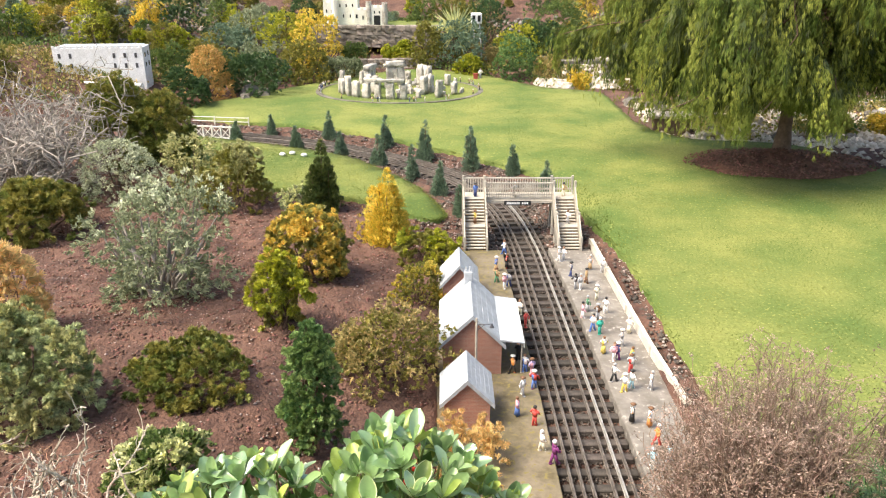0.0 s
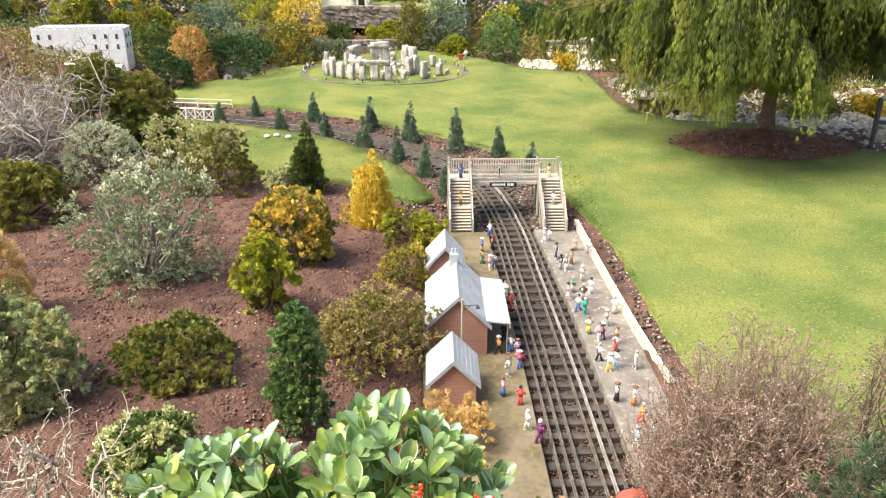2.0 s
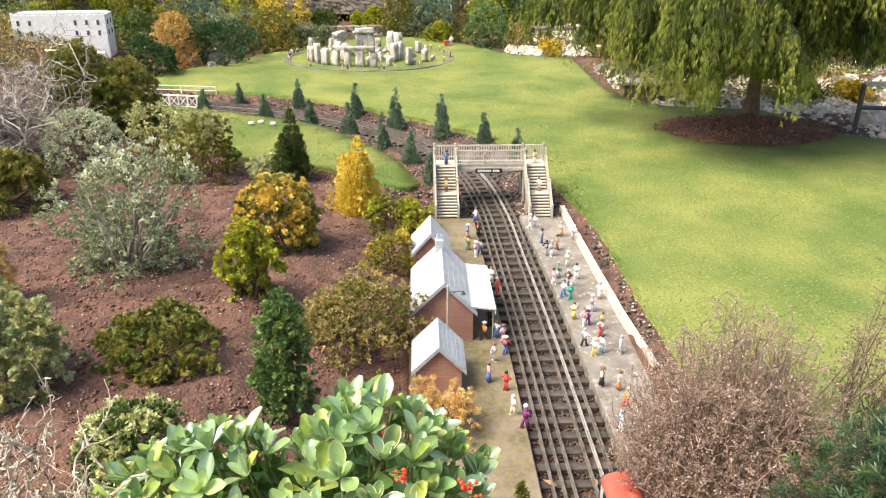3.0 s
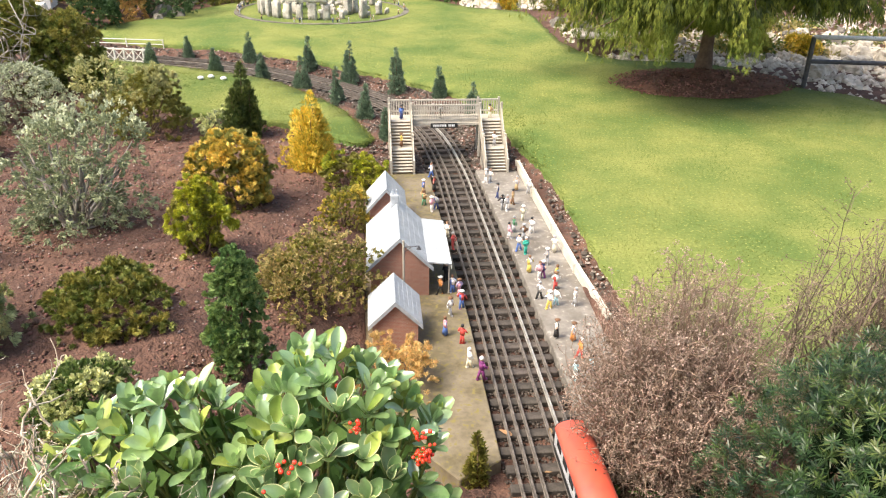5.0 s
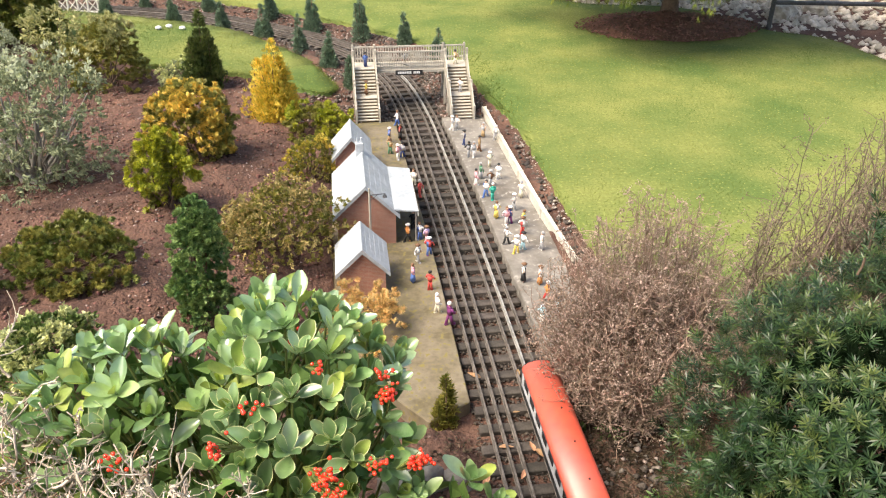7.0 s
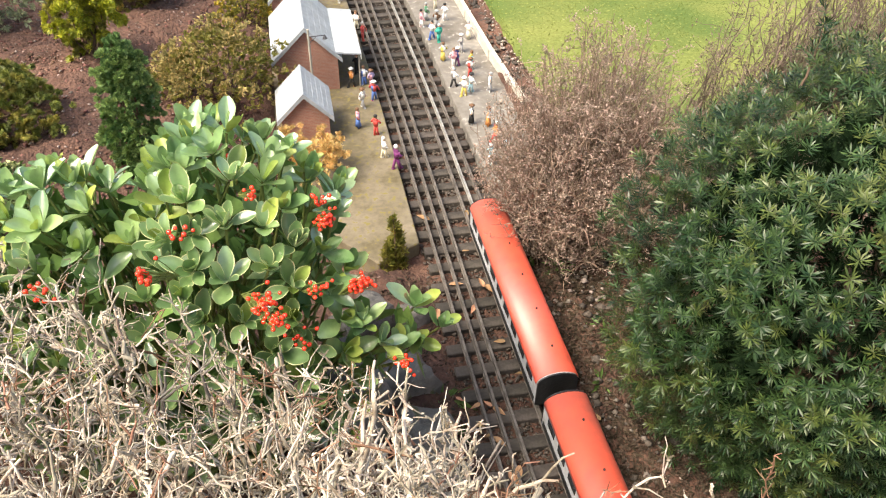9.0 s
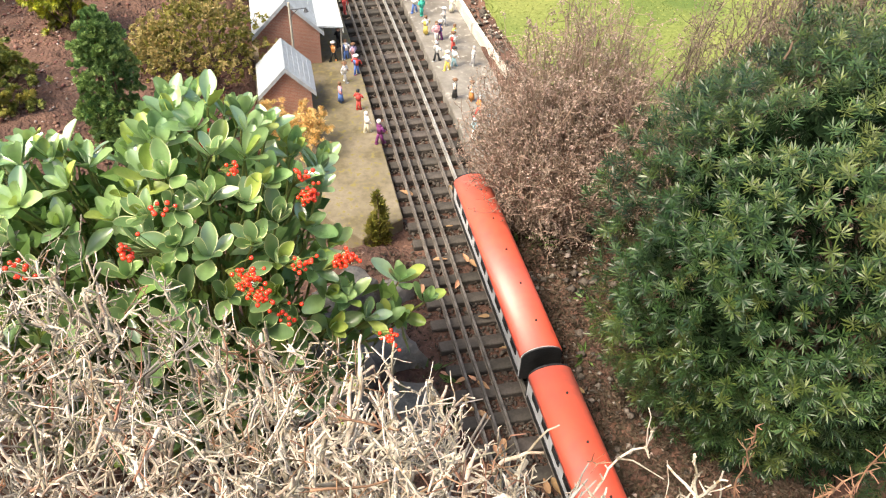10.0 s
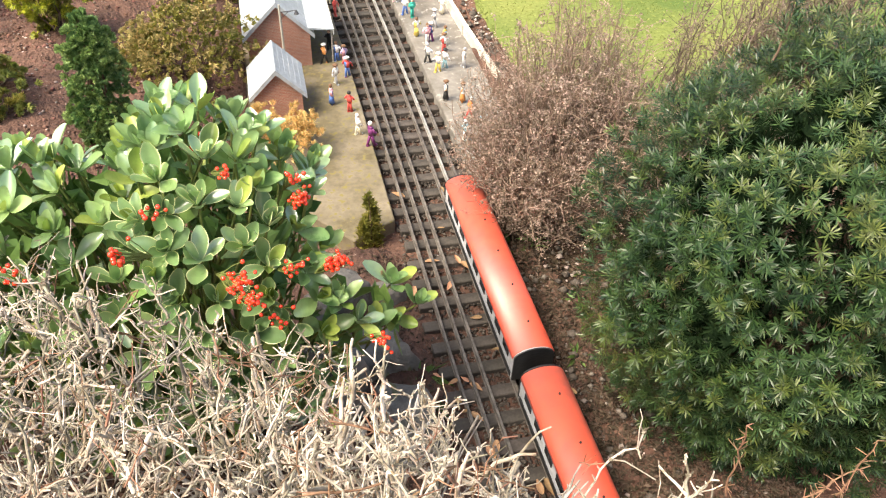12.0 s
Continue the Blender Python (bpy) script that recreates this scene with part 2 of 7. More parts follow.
def block(name, dims, material, parent=None, label="", bevel=0.002):
    bm = bmesh.new()
    box(bm, *dims, bevel)
    return part(name, bm, material, parent, label)


def bar(bm, a, b, r0, r1=None, sides=6):
    """A tapered round bar between two points."""
    a, b = Vector(a), Vector(b)
    d = b - a
    m = Matrix.Translation((a + b) / 2) @ d.to_track_quat("Z", "Y").to_matrix().to_4x4()
    bmesh.ops.create_cone(bm, cap_ends=True, segments=sides, radius1=r0, radius2=r0 if r1 is None else r1, depth=d.length, matrix=m)


def prism(bm, outline, y0, y1):
    """An outline in x and z drawn out along y."""
    a = [bm.verts.new((x, y0, z)) for x, z in outline]
    b = [bm.verts.new((x, y1, z)) for x, z in outline]
    n = len(outline)
    bm.faces.new(a)
    bm.faces.new(b[::-1])
    for i in range(n):
        bm.faces.new((a[i], b[i], b[(i + 1) % n], a[(i + 1) % n]))
    bmesh.ops.recalc_face_normals(bm, faces=bm.faces)


def unit(v):
    return v / np.maximum(np.linalg.norm(v, axis=-1, keepdims=True), 1e-9)


def hashed(ix, iy, seed):
    h = np.sin(ix * 127.1 + iy * 311.7 + seed * 74.7) * 43758.5453
    return h - np.floor(h)


def rough2(x, y, scale, seed=0, octaves=4):
    """Smooth value noise over the plan, about -1 to 1."""
    out, amp, tot = 0, 1.0, 0.0
    for k in range(octaves):
        u, v = np.asarray(x) * scale, np.asarray(y) * scale
        i, j = np.floor(u), np.floor(v)
        a, b = u - i, v - j
        a, b = a * a * (3 - 2 * a), b * b * (3 - 2 * b)
        s = seed + k * 17
        q = (hashed(i, j, s) * (1 - a) + hashed(i + 1, j, s) * a) * (1 - b) + (hashed(i, j + 1, s) * (1 - a) + hashed(i + 1, j + 1, s) * a) * b
        out, tot = out + amp * (2 * q - 1), tot + amp
        amp, scale = amp * 0.5, scale * 2.1
    return out / tot


def step(a, b, x):
    u = np.clip((np.asarray(x, dtype=float) - a) / (b - a), 0, 1)
    return u * u * (3 - 2 * u)


# ---- the lie of the land ----
def spline(points, n=12):
    pts = [np.array(p, dtype=float) for p in points]
    pts = [2 * pts[0] - pts[1], *pts, 2 * pts[-1] - pts[-2]]
    out = []
    for a, b, c, d in zip(pts, pts[1:], pts[2:], pts[3:]):
        for t in np.arange(n) / n:
            out.append(0.5 * (2 * b + (c - a) * t + (2 * a - 5 * b + 4 * c - d) * t ** 2 + (3 * b - a - 3 * c + d) * t ** 3))
    out.append(pts[-2])
    return np.array(out)


LINE = spline([(0.67, -2.0), (0.652, 0.5), (0.64, 1.6), (0.631, 2.5), (0.62, 3.3), (0.59, 4.4), (0.563, 5.1), (0.468, 5.85),
               (0.24, 6.5), (-0.08, 6.95), (-0.56, 7.4), (-1.11, 7.8), (-1.69, 8.07), (-2.4, 8.28), (-3.6, 8.5), (-6.0, 8.7)], 14)
SEG = np.linalg.norm(np.diff(LINE, axis=0), axis=1)
RUN = np.concatenate([[0], np.cumsum(SEG)])


def along(s, side=0.0):
    """Place on the track's middle line at run s, moved sideways to the right by side, and the heading."""
    x, y = np.interp(s, RUN, LINE[:, 0]), np.interp(s, RUN, LINE[:, 1])
    x2, y2 = np.interp(s + 0.02, RUN, LINE[:, 0]), np.interp(s + 0.02, RUN, LINE[:, 1])
    d = math.atan2(y2 - y, x2 - x)
    return x + side * math.sin(d), y - side * math.cos(d), d


def off_track(x, y):
    """Distance in plan from the track's middle line."""
    x, y = np.asarray(x, dtype=float), np.asarray(y, dtype=float)
    best = np.full(np.broadcast(x, y).shape, 99.0)
    for px, py in LINE[::3]:
        best = np.minimum(best, np.hypot(x - px, y - py))
    return best


def base_height(x, y):
    x, y = np.asarray(x, dtype=float), np.asarray(y, dtype=float)
    bank = 0.30 * step(0.1, -0.9, x) * step(5.5, 2.2, y) + 0.05 * step(-2.0, -4.5, x)
    right = 0.05 * step(0.98, 1.2, x) * step(6.6, 5.6, y) + 0.04 * step(6.0, 7.5, y) * step(-0.1, 0.5, off_track(x, y) - 0.35)
    hill = 0.055 * np.clip(y - 11.0, 0, None) + 0.10 * step(11.2, 12.2, y) * step(1.2, 0.2, x) + 2.6 * step(14.0, 30.0, y)
    hill = hill + 0.5 * step(-2.6, -5.5, x) * step(8.4, 9.8, y) + 0.35 * step(4.6, 8.0, x) * step(3.0, 7.0, y) + 0.35 * step(1.8, 4.5, x) * step(10.2, 12.5, y)
    return bank + right + hill


def height(x, y):
    x, y = np.asarray(x, dtype=float), np.asarray(y, dtype=float)
    z = base_height(x, y)
    d = off_track(x, y)
    bed = step(0.30, 0.17, d)
    near_plat = step(5.0, 4.85, y) * step(1.95, 2.1, y) * ((x > -0.03) & (x < 1.06))
    z = z * (1 - bed) + (-0.055) * bed
    return np.where(near_plat > 0.5, -0.06, z)


def put(x, y):
    return float(height(x, y))


# ---- ground: one sheet out to the horizon ----
xs = np.concatenate([-np.geomspace(90, 3.4, 26), np.arange(-3.3, 1.5, 0.024), np.geomspace(1.5, 6, 50), np.geomspace(6.3, 90, 24)])
ys = np.concatenate([-np.geomspace(60, 0.5, 14), np.arange(-0.4, 6.2, 0.028), np.geomspace(6.2, 16, 110), np.geomspace(16.6, 140, 26)])
GX, GY = np.meshgrid(xs, ys)
soft = step(0.16, 0.34, off_track(GX, GY))
GZ = height(GX, GY) + (0.026 * rough2(GX, GY, 7.0, 3, 4) + 0.017 * rough2(GX, GY, 30.0, 5, 2)) * (0.25 + 0.75 * soft) * step(30, 9, GY)
GZ = np.where((GX > -0.03) & (GX < 1.06) & (GY > 2.05) & (GY < 4.95), np.minimum(GZ, -0.045), GZ)
nx, ny = len(xs), len(ys)
idx = np.arange(nx * ny).reshape(ny, nx)
quads = np.stack([idx[:-1, :-1], idx[:-1, 1:], idx[1:, 1:], idx[1:, :-1]], -1).reshape(-1, 4)
ground = cast("ground", np.stack([GX, GY, GZ], -1).reshape(-1, 3), quads, SOIL, smooth=True)
tagged(ground, "bare reddish-brown garden soil with stones and clods", "soil", kind="structure")


def inside(poly, x, y):
    x, y = np.asarray(x), np.asarray(y)
    hit = np.zeros(x.shape, dtype=bool)
    for (ax, ay), (bx, by) in zip(poly, np.roll(poly, -1, axis=0)):
        with np.errstate(divide="ignore", invalid="ignore"):
            hit ^= ((ay > y) != (by > y)) & (x < (bx - ax) * (y - ay) / (by - ay) + ax)
    return hit


def turf(name, outline, label, lift=0.03, cell=0.05, blades=60000, reach=None):
    """A lawn: a sheet that follows the ground inside an outline, with a cut edge, and blades of grass on it."""
    poly = spline(outline + [outline[0]], 16)[:-1]
    poly = poly + 0.022 * np.c_[rough2(poly[:, 0], poly[:, 1], 9.0, 31, 3), rough2(poly[:, 0], poly[:, 1], 9.0, 57, 3)]
    bm = bmesh.new()
    edge = [bm.verts.new((x, y, 0)) for x, y in poly]
    bm.faces.new(edge)
    lo, hi = poly.min(0), poly.max(0)
    for k in range(2):
        a, b, c = (lo[k], hi[k], np.eye(3)[k])
        for v in np.arange(a + cell * 4, b, cell * 4):
            bmesh.ops.bisect_plane(bm, geom=bm.verts[:] + bm.edges[:] + bm.faces[:], plane_co=tuple(c * v), plane_no=tuple(c))
    bmesh.ops.triangulate(bm, faces=bm.faces)
    rim = [e for e in bm.edges if e.is_boundary]
    top = np.array([v.co for v in bm.verts])
    zz = base_height(top[:, 0], top[:, 1]) + lift + 0.012 * rough2(top[:, 0], top[:, 1], 1.2, 9, 3)
    for v, z in zip(bm.verts, zz):
        v.co.z = z
    r = bmesh.ops.extrude_edge_only(bm, edges=rim)
    for v in r["geom"]:
        if isinstance(v, bmesh.types.BMVert):
            v.co.z -= 0.12
    ob = part(name, bm, LAWN)
    for f in ob.data.polygons:
        f.use_smooth = True
    tagged(ob, label, "lawn", kind="structure")
    if blades:
        g = np.random.default_rng(11)
        p = g.uniform(lo, hi, (blades * 3, 2))
        keep = inside(poly, p[:, 0], p[:, 1]) & (g.random(len(p)) < np.clip(7.0 / np.maximum(p[:, 1], 1) ** 1.2, 0.25, 1))
        if reach:
            keep &= p[:, 0] < reach
        p = p[keep][:blades]
        z = base_height(p[:, 0], p[:, 1]) + lift + 0.012 * rough2(p[:, 0], p[:, 1], 1.2, 9, 3)
        n = len(p)
        root = np.c_[p, z - 0.004]
        lean = g.normal(0, 0.8, (n, 2))
        size = g.uniform(0.006, 0.014, (n, 1))
        tip = root + np.c_[lean, np.ones(n)] * size
        ang = g.uniform(0, math.pi, n)
        w = np.c_[np.cos(ang), np.sin(ang), 0 * ang] * g.uniform(0.0014, 0.003, (n, 1))
        V = [np.stack([root - w, root + w, tip], 1).reshape(-1, 3)]
        # longer blades hanging over the cut edge
        m = 9000
        i = g.integers(0, len(poly), m)
        t = g.random((m, 1))
        run = np.roll(poly, -1, axis=0)[i] - poly[i]
        e = poly[i] + run * t
        out = unit(np.c_[run[:, 1], -run[:, 0]])
        out = np.where(inside(poly, *(e + out * 0.03).T)[:, None], -out, out)
        e = e - out * g.uniform(-0.004, 0.03, (m, 1))
        root = np.c_[e, base_height(e[:, 0], e[:, 1]) + lift - 0.006]
        ln = g.uniform(0.012, 0.04, (m, 1))
        tip = root + np.c_[out * g.uniform(0.1, 1.0, (m, 1)) + g.normal(0, 0.3, (m, 2)), g.uniform(-0.3, 0.8, m)] * ln
        ang = g.uniform(0, math.pi, m)
        w = np.c_[np.cos(ang), np.sin(ang), 0 * ang] * g.uniform(0.0014, 0.003, (m, 1))
        V.append(np.stack([root - w, root + w, tip], 1).reshape(-1, 3))
        V = np.concatenate(V)
        grass = cast(name + "_grass", V, np.arange(len(V)).reshape(-1, 3), BLADES)
        tagged(grass, "short mown green grass blades of the lawn", "grass", kind="stuff")
    return poly


MAIN_LAWN = turf("lawn_main", [(1.2, 2.2), (1.19, 3.1), (1.172, 3.9), (1.165, 4.4), (1.14, 4.8), (1.1, 5.1), (1.04, 5.55), (1.0, 6.1), (0.72, 6.66), (0.4, 7.02), (-0.02, 7.42),
                               (-0.56, 7.9), (-1.15, 8.28), (-1.75, 8.52), (-2.4, 8.66), (-2.95, 8.95), (-2.84, 9.4), (-2.42, 10.05), (-1.74, 10.9),
                               (-0.6, 11.6), (0.61, 11.35), (1.33, 10.6), (2.02, 10.2), (2.08, 9.3), (2.15, 8.35), (2.5, 7.75), (3.4, 7.5), (3.9, 6.75),
                               (4.35, 6.4), (4.4, 5.7), (4.5, 4.5), (4.2, 3.0), (2.6, 2.0)], "bright green mown lawn sloping round the railway", 0.035, 0.05, 150000)
SMALL_LAWN = turf("lawn_small", [(-2.9, 8.1), (-2.57, 8.0), (-1.99, 7.78), (-1.31, 7.44), (-0.76, 7.05), (-0.25, 6.32), (-0.03, 5.78), (0.0, 5.5), (-0.19, 5.53),
                                 (-0.76, 5.97), (-1.21, 6.14), (-1.5, 6.26), (-2.2, 6.7), (-2.9, 7.2)], "small green lawn inside the railway curve", 0.03, 0.05, 40000)

# ---- platforms ----


def slab(name, outline, top, deep, material, label):
    bm = bmesh.new()
    f = bm.faces.new([bm.verts.new((x, y, top)) for x, y in outline])
    if f.normal.z < 0:
        f.normal_flip()
    r = bmesh.ops.extrude_face_region(bm, geom=[f])
    for v in r["geom"]:
        if isinstance(v, bmesh.types.BMVert):
            v.co.z -= deep
    bmesh.ops.recalc_face_normals(bm, faces=bm.faces)
    bmesh.ops.bevel(bm, geom=[e for e in bm.edges], offset=0.004, segments=1, affect="EDGES")
    return tagged(part(name, bm, material), label, "platform", kind="structure")


slab("platform_left", [(-0.03, 4.93), (0.402, 4.93), (0.418, 4.3), (0.44, 3.6), (0.455, 3.1), (0.462, 2.14), (0.30, 2.05), (0.1, 2.3), (-0.03, 2.6)], 0.0, 0.09, MOSSY,
     "low mossy brown concrete station platform")
slab("platform_right", [(0.72, 4.97), (1.0, 4.99), (1.06, 3.9), (1.09, 2.9), (1.1, 2.3), (0.825, 2.2), (0.808, 2.55), (0.793, 3.1), (0.778, 3.8), (0.756, 4.3)], 0.0, 0.09, CONCRETE,
     "low grey concrete station platform with stains")
wall = thing("platform_wall", "low whitewashed kerb wall with flaking paint along the platform", "wall", kind="structure")
edge = [(1.02, 5.02), (1.032, 4.5), (1.048, 3.98), (1.066, 3.5), (1.1, 3.0)]
for (ax, ay), (bx, by) in zip(edge, edge[1:]):
    bm = bmesh.new()
    d = Vector((bx - ax, by - ay, 0))
    box(bm, -0.012, 0.012, 0.003, d.length - 0.003, -0.06, 0.045, 0.006, Matrix.Translation((ax, ay, 0)) @ Matrix.Rotation(math.atan2(d.y, d.x) - math.pi / 2, 4, "Z"))
    part("kerb_stone", bm, WHITEWALL, wall)

# ---- railway ----
track = thing("railway_track", "double model railway track with dark sleepers and rusty rails on ballast", "railway track", kind="structure")
one = bmesh.new()
box(one, -0.168, 0.168, -0.021, 0.021, -0.026, 0.0, 0.003)
sleeper_mesh = bpy.data.meshes.new("sleeper")
one.to_mesh(sleeper_mesh)
one.free()
sleeper_mesh.materials.append(SLEEPER)
s0, pitch = 0.6, 0.098
g = np.random.default_rng(5)
for k in range(150):
    s = s0 + k * pitch
    if s > RUN[-1] - 0.4:
        break
    x, y, d = along(s)
    ob = new("sleeper", sleeper_mesh)
    ob.parent = track
    ob.location = (x + g.normal(0, 0.006), y, -0.034 + g.normal(0, 0.0015))
    ob.rotation_euler = (0, 0, d - math.pi / 2 + g.normal(0, 0.015))
GAUGE = 0.040
for side, offs in (("left", -0.0805), ("right", 0.0805)):
    for k, o in enumerate((-GAUGE, 0.0, GAUGE)):
        ss = np.arange(0.2, RUN[-1] - 0.2, 0.06)
        pts = [along(s, offs + o) for s in ss]
        prof = [(-0.005, -0.034), (0.005, -0.034), (0.002, -0.031), (0.002, -0.02), (0.0038, -0.0185), (0.0038, -0.0135), (-0.0038, -0.0135), (-0.0038, -0.0185), (-0.002, -0.02), (-0.002, -0.031)]
        v = np.array([[(x + px * math.sin(d), y - px * math.cos(d), pz) for px, pz in prof] for x, y, d in pts]).reshape(-1, 3)
        m = len(prof)
        f = [(i * m + j, (i + 1) * m + j, (i + 1) * m + (j + 1) % m, i * m + (j + 1) % m) for i in range(len(pts) - 1) for j in range(m)]
        if side == "right" and k == 1:
            cut = m * sum(1 for p_ in pts[1:] if p_[1] < 6.0)
            cast("rail", v, f[:cut], RAILW, track, "bright worn centre rail")
            f = f[cut:]
        cast("rail", v, f, RAIL, track)


def pebbles(name, pts, lo, hi, material, label, category, seed):
    """Loose stones as flattened, uneven octahedra lying on the ground."""
    g = np.random.default_rng(seed)
    n = len(pts)
    base = np.array([(1, 0, 0), (0, 1, 0), (-1, 0, 0), (0, -1, 0), (0, 0, 0.7), (0, 0, -0.5)])
    tri = np.array([(0, 1, 4), (1, 2, 4), (2, 3, 4), (3, 0, 4), (1, 0, 5), (2, 1, 5), (3, 2, 5), (0, 3, 5)])
    size = lo + (hi - lo) * g.random((n, 1, 1)) ** 2.5
    v = base[None] * size * g.uniform(0.6, 1.25, (n, 6, 3))
    a = g.uniform(0, 6.28, n)
    c, s = np.cos(a)[:, None], np.sin(a)[:, None]
    v = np.stack([v[..., 0] * c - v[..., 1] * s, v[..., 0] * s + v[..., 1] * c, v[..., 2]], -1) + pts[:, None]
    f = tri[None] + 6 * np.arange(n)[:, None, None]
    return tagged(cast(name, v.reshape(-1, 3), f.reshape(-1, 3), material, smooth=True), label, category, kind="stuff")


# ballast between and beside the sleepers
g = np.random.default_rng(21)
ss = g.uniform(0.5, RUN[-1] - 0.5, 34000)
ss = np.where(g.random(34000) < 0.4, g.uniform(2.0, 8.5, 34000), ss)
sd = g.normal(0, 0.13, 34000) * np.where(ss > 6.9, 1.5, 1.0)
lx, ly = np.interp(ss, RUN, LINE[:, 0]), np.interp(ss, RUN, LINE[:, 1])
dx, dy = np.interp(ss + 0.02, RUN, LINE[:, 0]) - lx, np.interp(ss + 0.02, RUN, LINE[:, 1]) - ly
ln = np.hypot(dx, dy)
px, py = lx + sd * dy / ln, ly - sd * dx / ln
ok = (np.abs(sd) < 0.34) & ~((np.abs(sd) > 0.17) & (py > 2.0) & (py < 5.0))
px, py, sd = px[ok], py[ok], sd[ok]
pebbles("ballast", np.c_[px, py, np.where(np.abs(sd) < 0.19, -0.05, height(px, py) - 0.002)], 0.003, 0.011, BALLAST, "dark crushed stone ballast between the sleepers", "gravel", 22)
# stones and clods on the bed
p = g.uniform((-3.2, 1.6), (0.1, 6.2), (42000, 2))
p = p[~inside(SMALL_LAWN, p[:, 0], p[:, 1]) & (off_track(p[:, 0], p[:, 1]) > 0.3) & ((p[:, 0] < -0.05) | (p[:, 1] > 5.0))]
gz = height(p[:, 0], p[:, 1]) + 0.022 * rough2(p[:, 0], p[:, 1], 7.0, 3, 4)
pebbles("soil_clods", np.c_[p, gz], 0.0025, 0.0145, CLOD, "crumbly reddish-brown clods of soil on the bed", "soil", 23)
pick = g.random(len(p)) < 0.14
pebbles("soil_pebbles", np.c_[p, gz + 0.004][pick], 0.0025, 0.010, STONES, "pale pebbles scattered on the soil bed", "pebbles", 24)
q = np.r_[g.uniform((1.12, 2.3), (1.2, 5.0), (500, 2)), g.uniform((0.78, 0.5), (1.2, 2.2), (500, 2)), np.c_[g.normal(0.62, 0.5, 4000), g.uniform(4.95, 7.0, 4000)], np.zeros((12000, 2))]
sq = g.uniform(6.9, 13.5, 12000)
q[-12000:] = np.c_[np.interp(sq, RUN, LINE[:, 0]), np.interp(sq, RUN, LINE[:, 1])] + g.normal(0, 0.24, (12000, 2))
q = q[(off_track(q[:, 0], q[:, 1]) > 0.17) & ~inside(MAIN_LAWN, q[:, 0], q[:, 1]) & ~inside(SMALL_LAWN, q[:, 0], q[:, 1])]
gq_ = q[g.random(len(q)) < 0.75] + g.normal(0, 0.03, (1, 2))
gq_ = gq_[(off_track(gq_[:, 0], gq_[:, 1]) > 0.17) & ~inside(MAIN_LAWN, gq_[:, 0], gq_[:, 1]) & ~inside(SMALL_LAWN, gq_[:, 0], gq_[:, 1])]
pebbles("trackside_grit", np.c_[gq_, height(gq_[:, 0], gq_[:, 1]) + 0.006], 0.006, 0.024, BALLAST, "dark grey-brown grit beside the track", "gravel", 27)
pebbles("trackside_pebbles", np.c_[q, height(q[:, 0], q[:, 1]) + 0.004], 0.003, 0.015, STONES, "small stones on the soil strip beside the track", "pebbles", 25)
e = np.c_[1.155 + g.normal(0, 0.012, 40), g.uniform(2.4, 4.95, 40)]
pebbles("edging_pebbles", np.c_[e, height(e[:, 0], e[:, 1]) + 0.012], 0.004, 0.013, WHITEROCK, "pale stones lying along the lawn's cut edge", "pebbles", 26)

# ---- plants: helpers ----
def frames_of(d, g):
    r = unit(g.normal(size=d.shape))
    s = unit(np.cross(d, r))
    return s, np.cross(s, d)


def leaf_fan(p, d, length, width, g, blades=1, fan=0.9, fold=0.25, droop=0.0):
    """Pointed leaves, each of two faces folded along the rib; blades > 1 spreads a flat spray of them from one foot."""
    n = len(p)
    s, up = frames_of(d, g)
    ang = np.linspace(-fan, fan, blades) if blades > 1 else np.zeros(1)
    ln = (length * g.uniform(0.65, 1.2, (n, 1)))
    V = []
    for a in ang:
        k = math.cos(a) if blades > 1 else 1.0
        dd = d * math.cos(a) + s * math.sin(a)
        sw = -d * math.sin(a) + s * math.cos(a)
        L = ln * (0.55 + 0.45 * k)
        w = width * g.uniform(0.7, 1.2, (n, 1))
        mid = p + dd * L * 0.5
        tip = p + dd * L - np.array([0, 0, 1.0]) * droop * L
        V.append(np.stack([p, mid - sw * w / 2 + up * w * fold, tip, mid + sw * w / 2 + up * w * fold], 1))
    v = np.concatenate(V, 0)
    m = len(v)
    q = np.array([(0, 1, 2), (0, 2, 3)])[None] + 4 * np.arange(m)[:, None, None]
    return v.reshape(-1, 3), q.reshape(-1, 3)


def needle_sprigs(p, d, g, needles=20, length=0.026, width=0.0032, stem=0.04, flat=0.5):
    """Yew-like shoots: flat needles standing out round each shoot."""
    n = len(p)
    s, u = frames_of(d, g)
    V = []
    for k in range(needles):
        a = k * 2.4 + g.normal(0, 0.2, n)
        t = (k + 0.5) / needles
        tilt = np.clip(flat + 0.7 * (1 - t) + g.normal(0, 0.12, n), 0.1, 1.4)[:, None]
        rad = s * np.cos(a)[:, None] + u * np.sin(a)[:, None]
        dd = d * np.cos(tilt) + rad * np.sin(tilt)
        sw = unit(np.cross(dd, rad + d * 0.3))
        root = p + d * stem * t
        L = length * (0.75 + 0.5 * g.random((n, 1))) * (1 - 0.25 * abs(t - 0.5))
        V.append(np.stack([root, root + dd * L * 0.55 - sw * width * 0.5, root + dd * L, root + dd * L * 0.55 + sw * width * 0.5], 1))
    v = np.concatenate([x[:, None] for x in V], 1).reshape(-1, 4, 3)
    q = np.array([(0, 1, 2), (0, 2, 3)])[None] + 4 * np.arange(len(v))[:, None, None]
    return v.reshape(-1, 3), q.reshape(-1, 3)


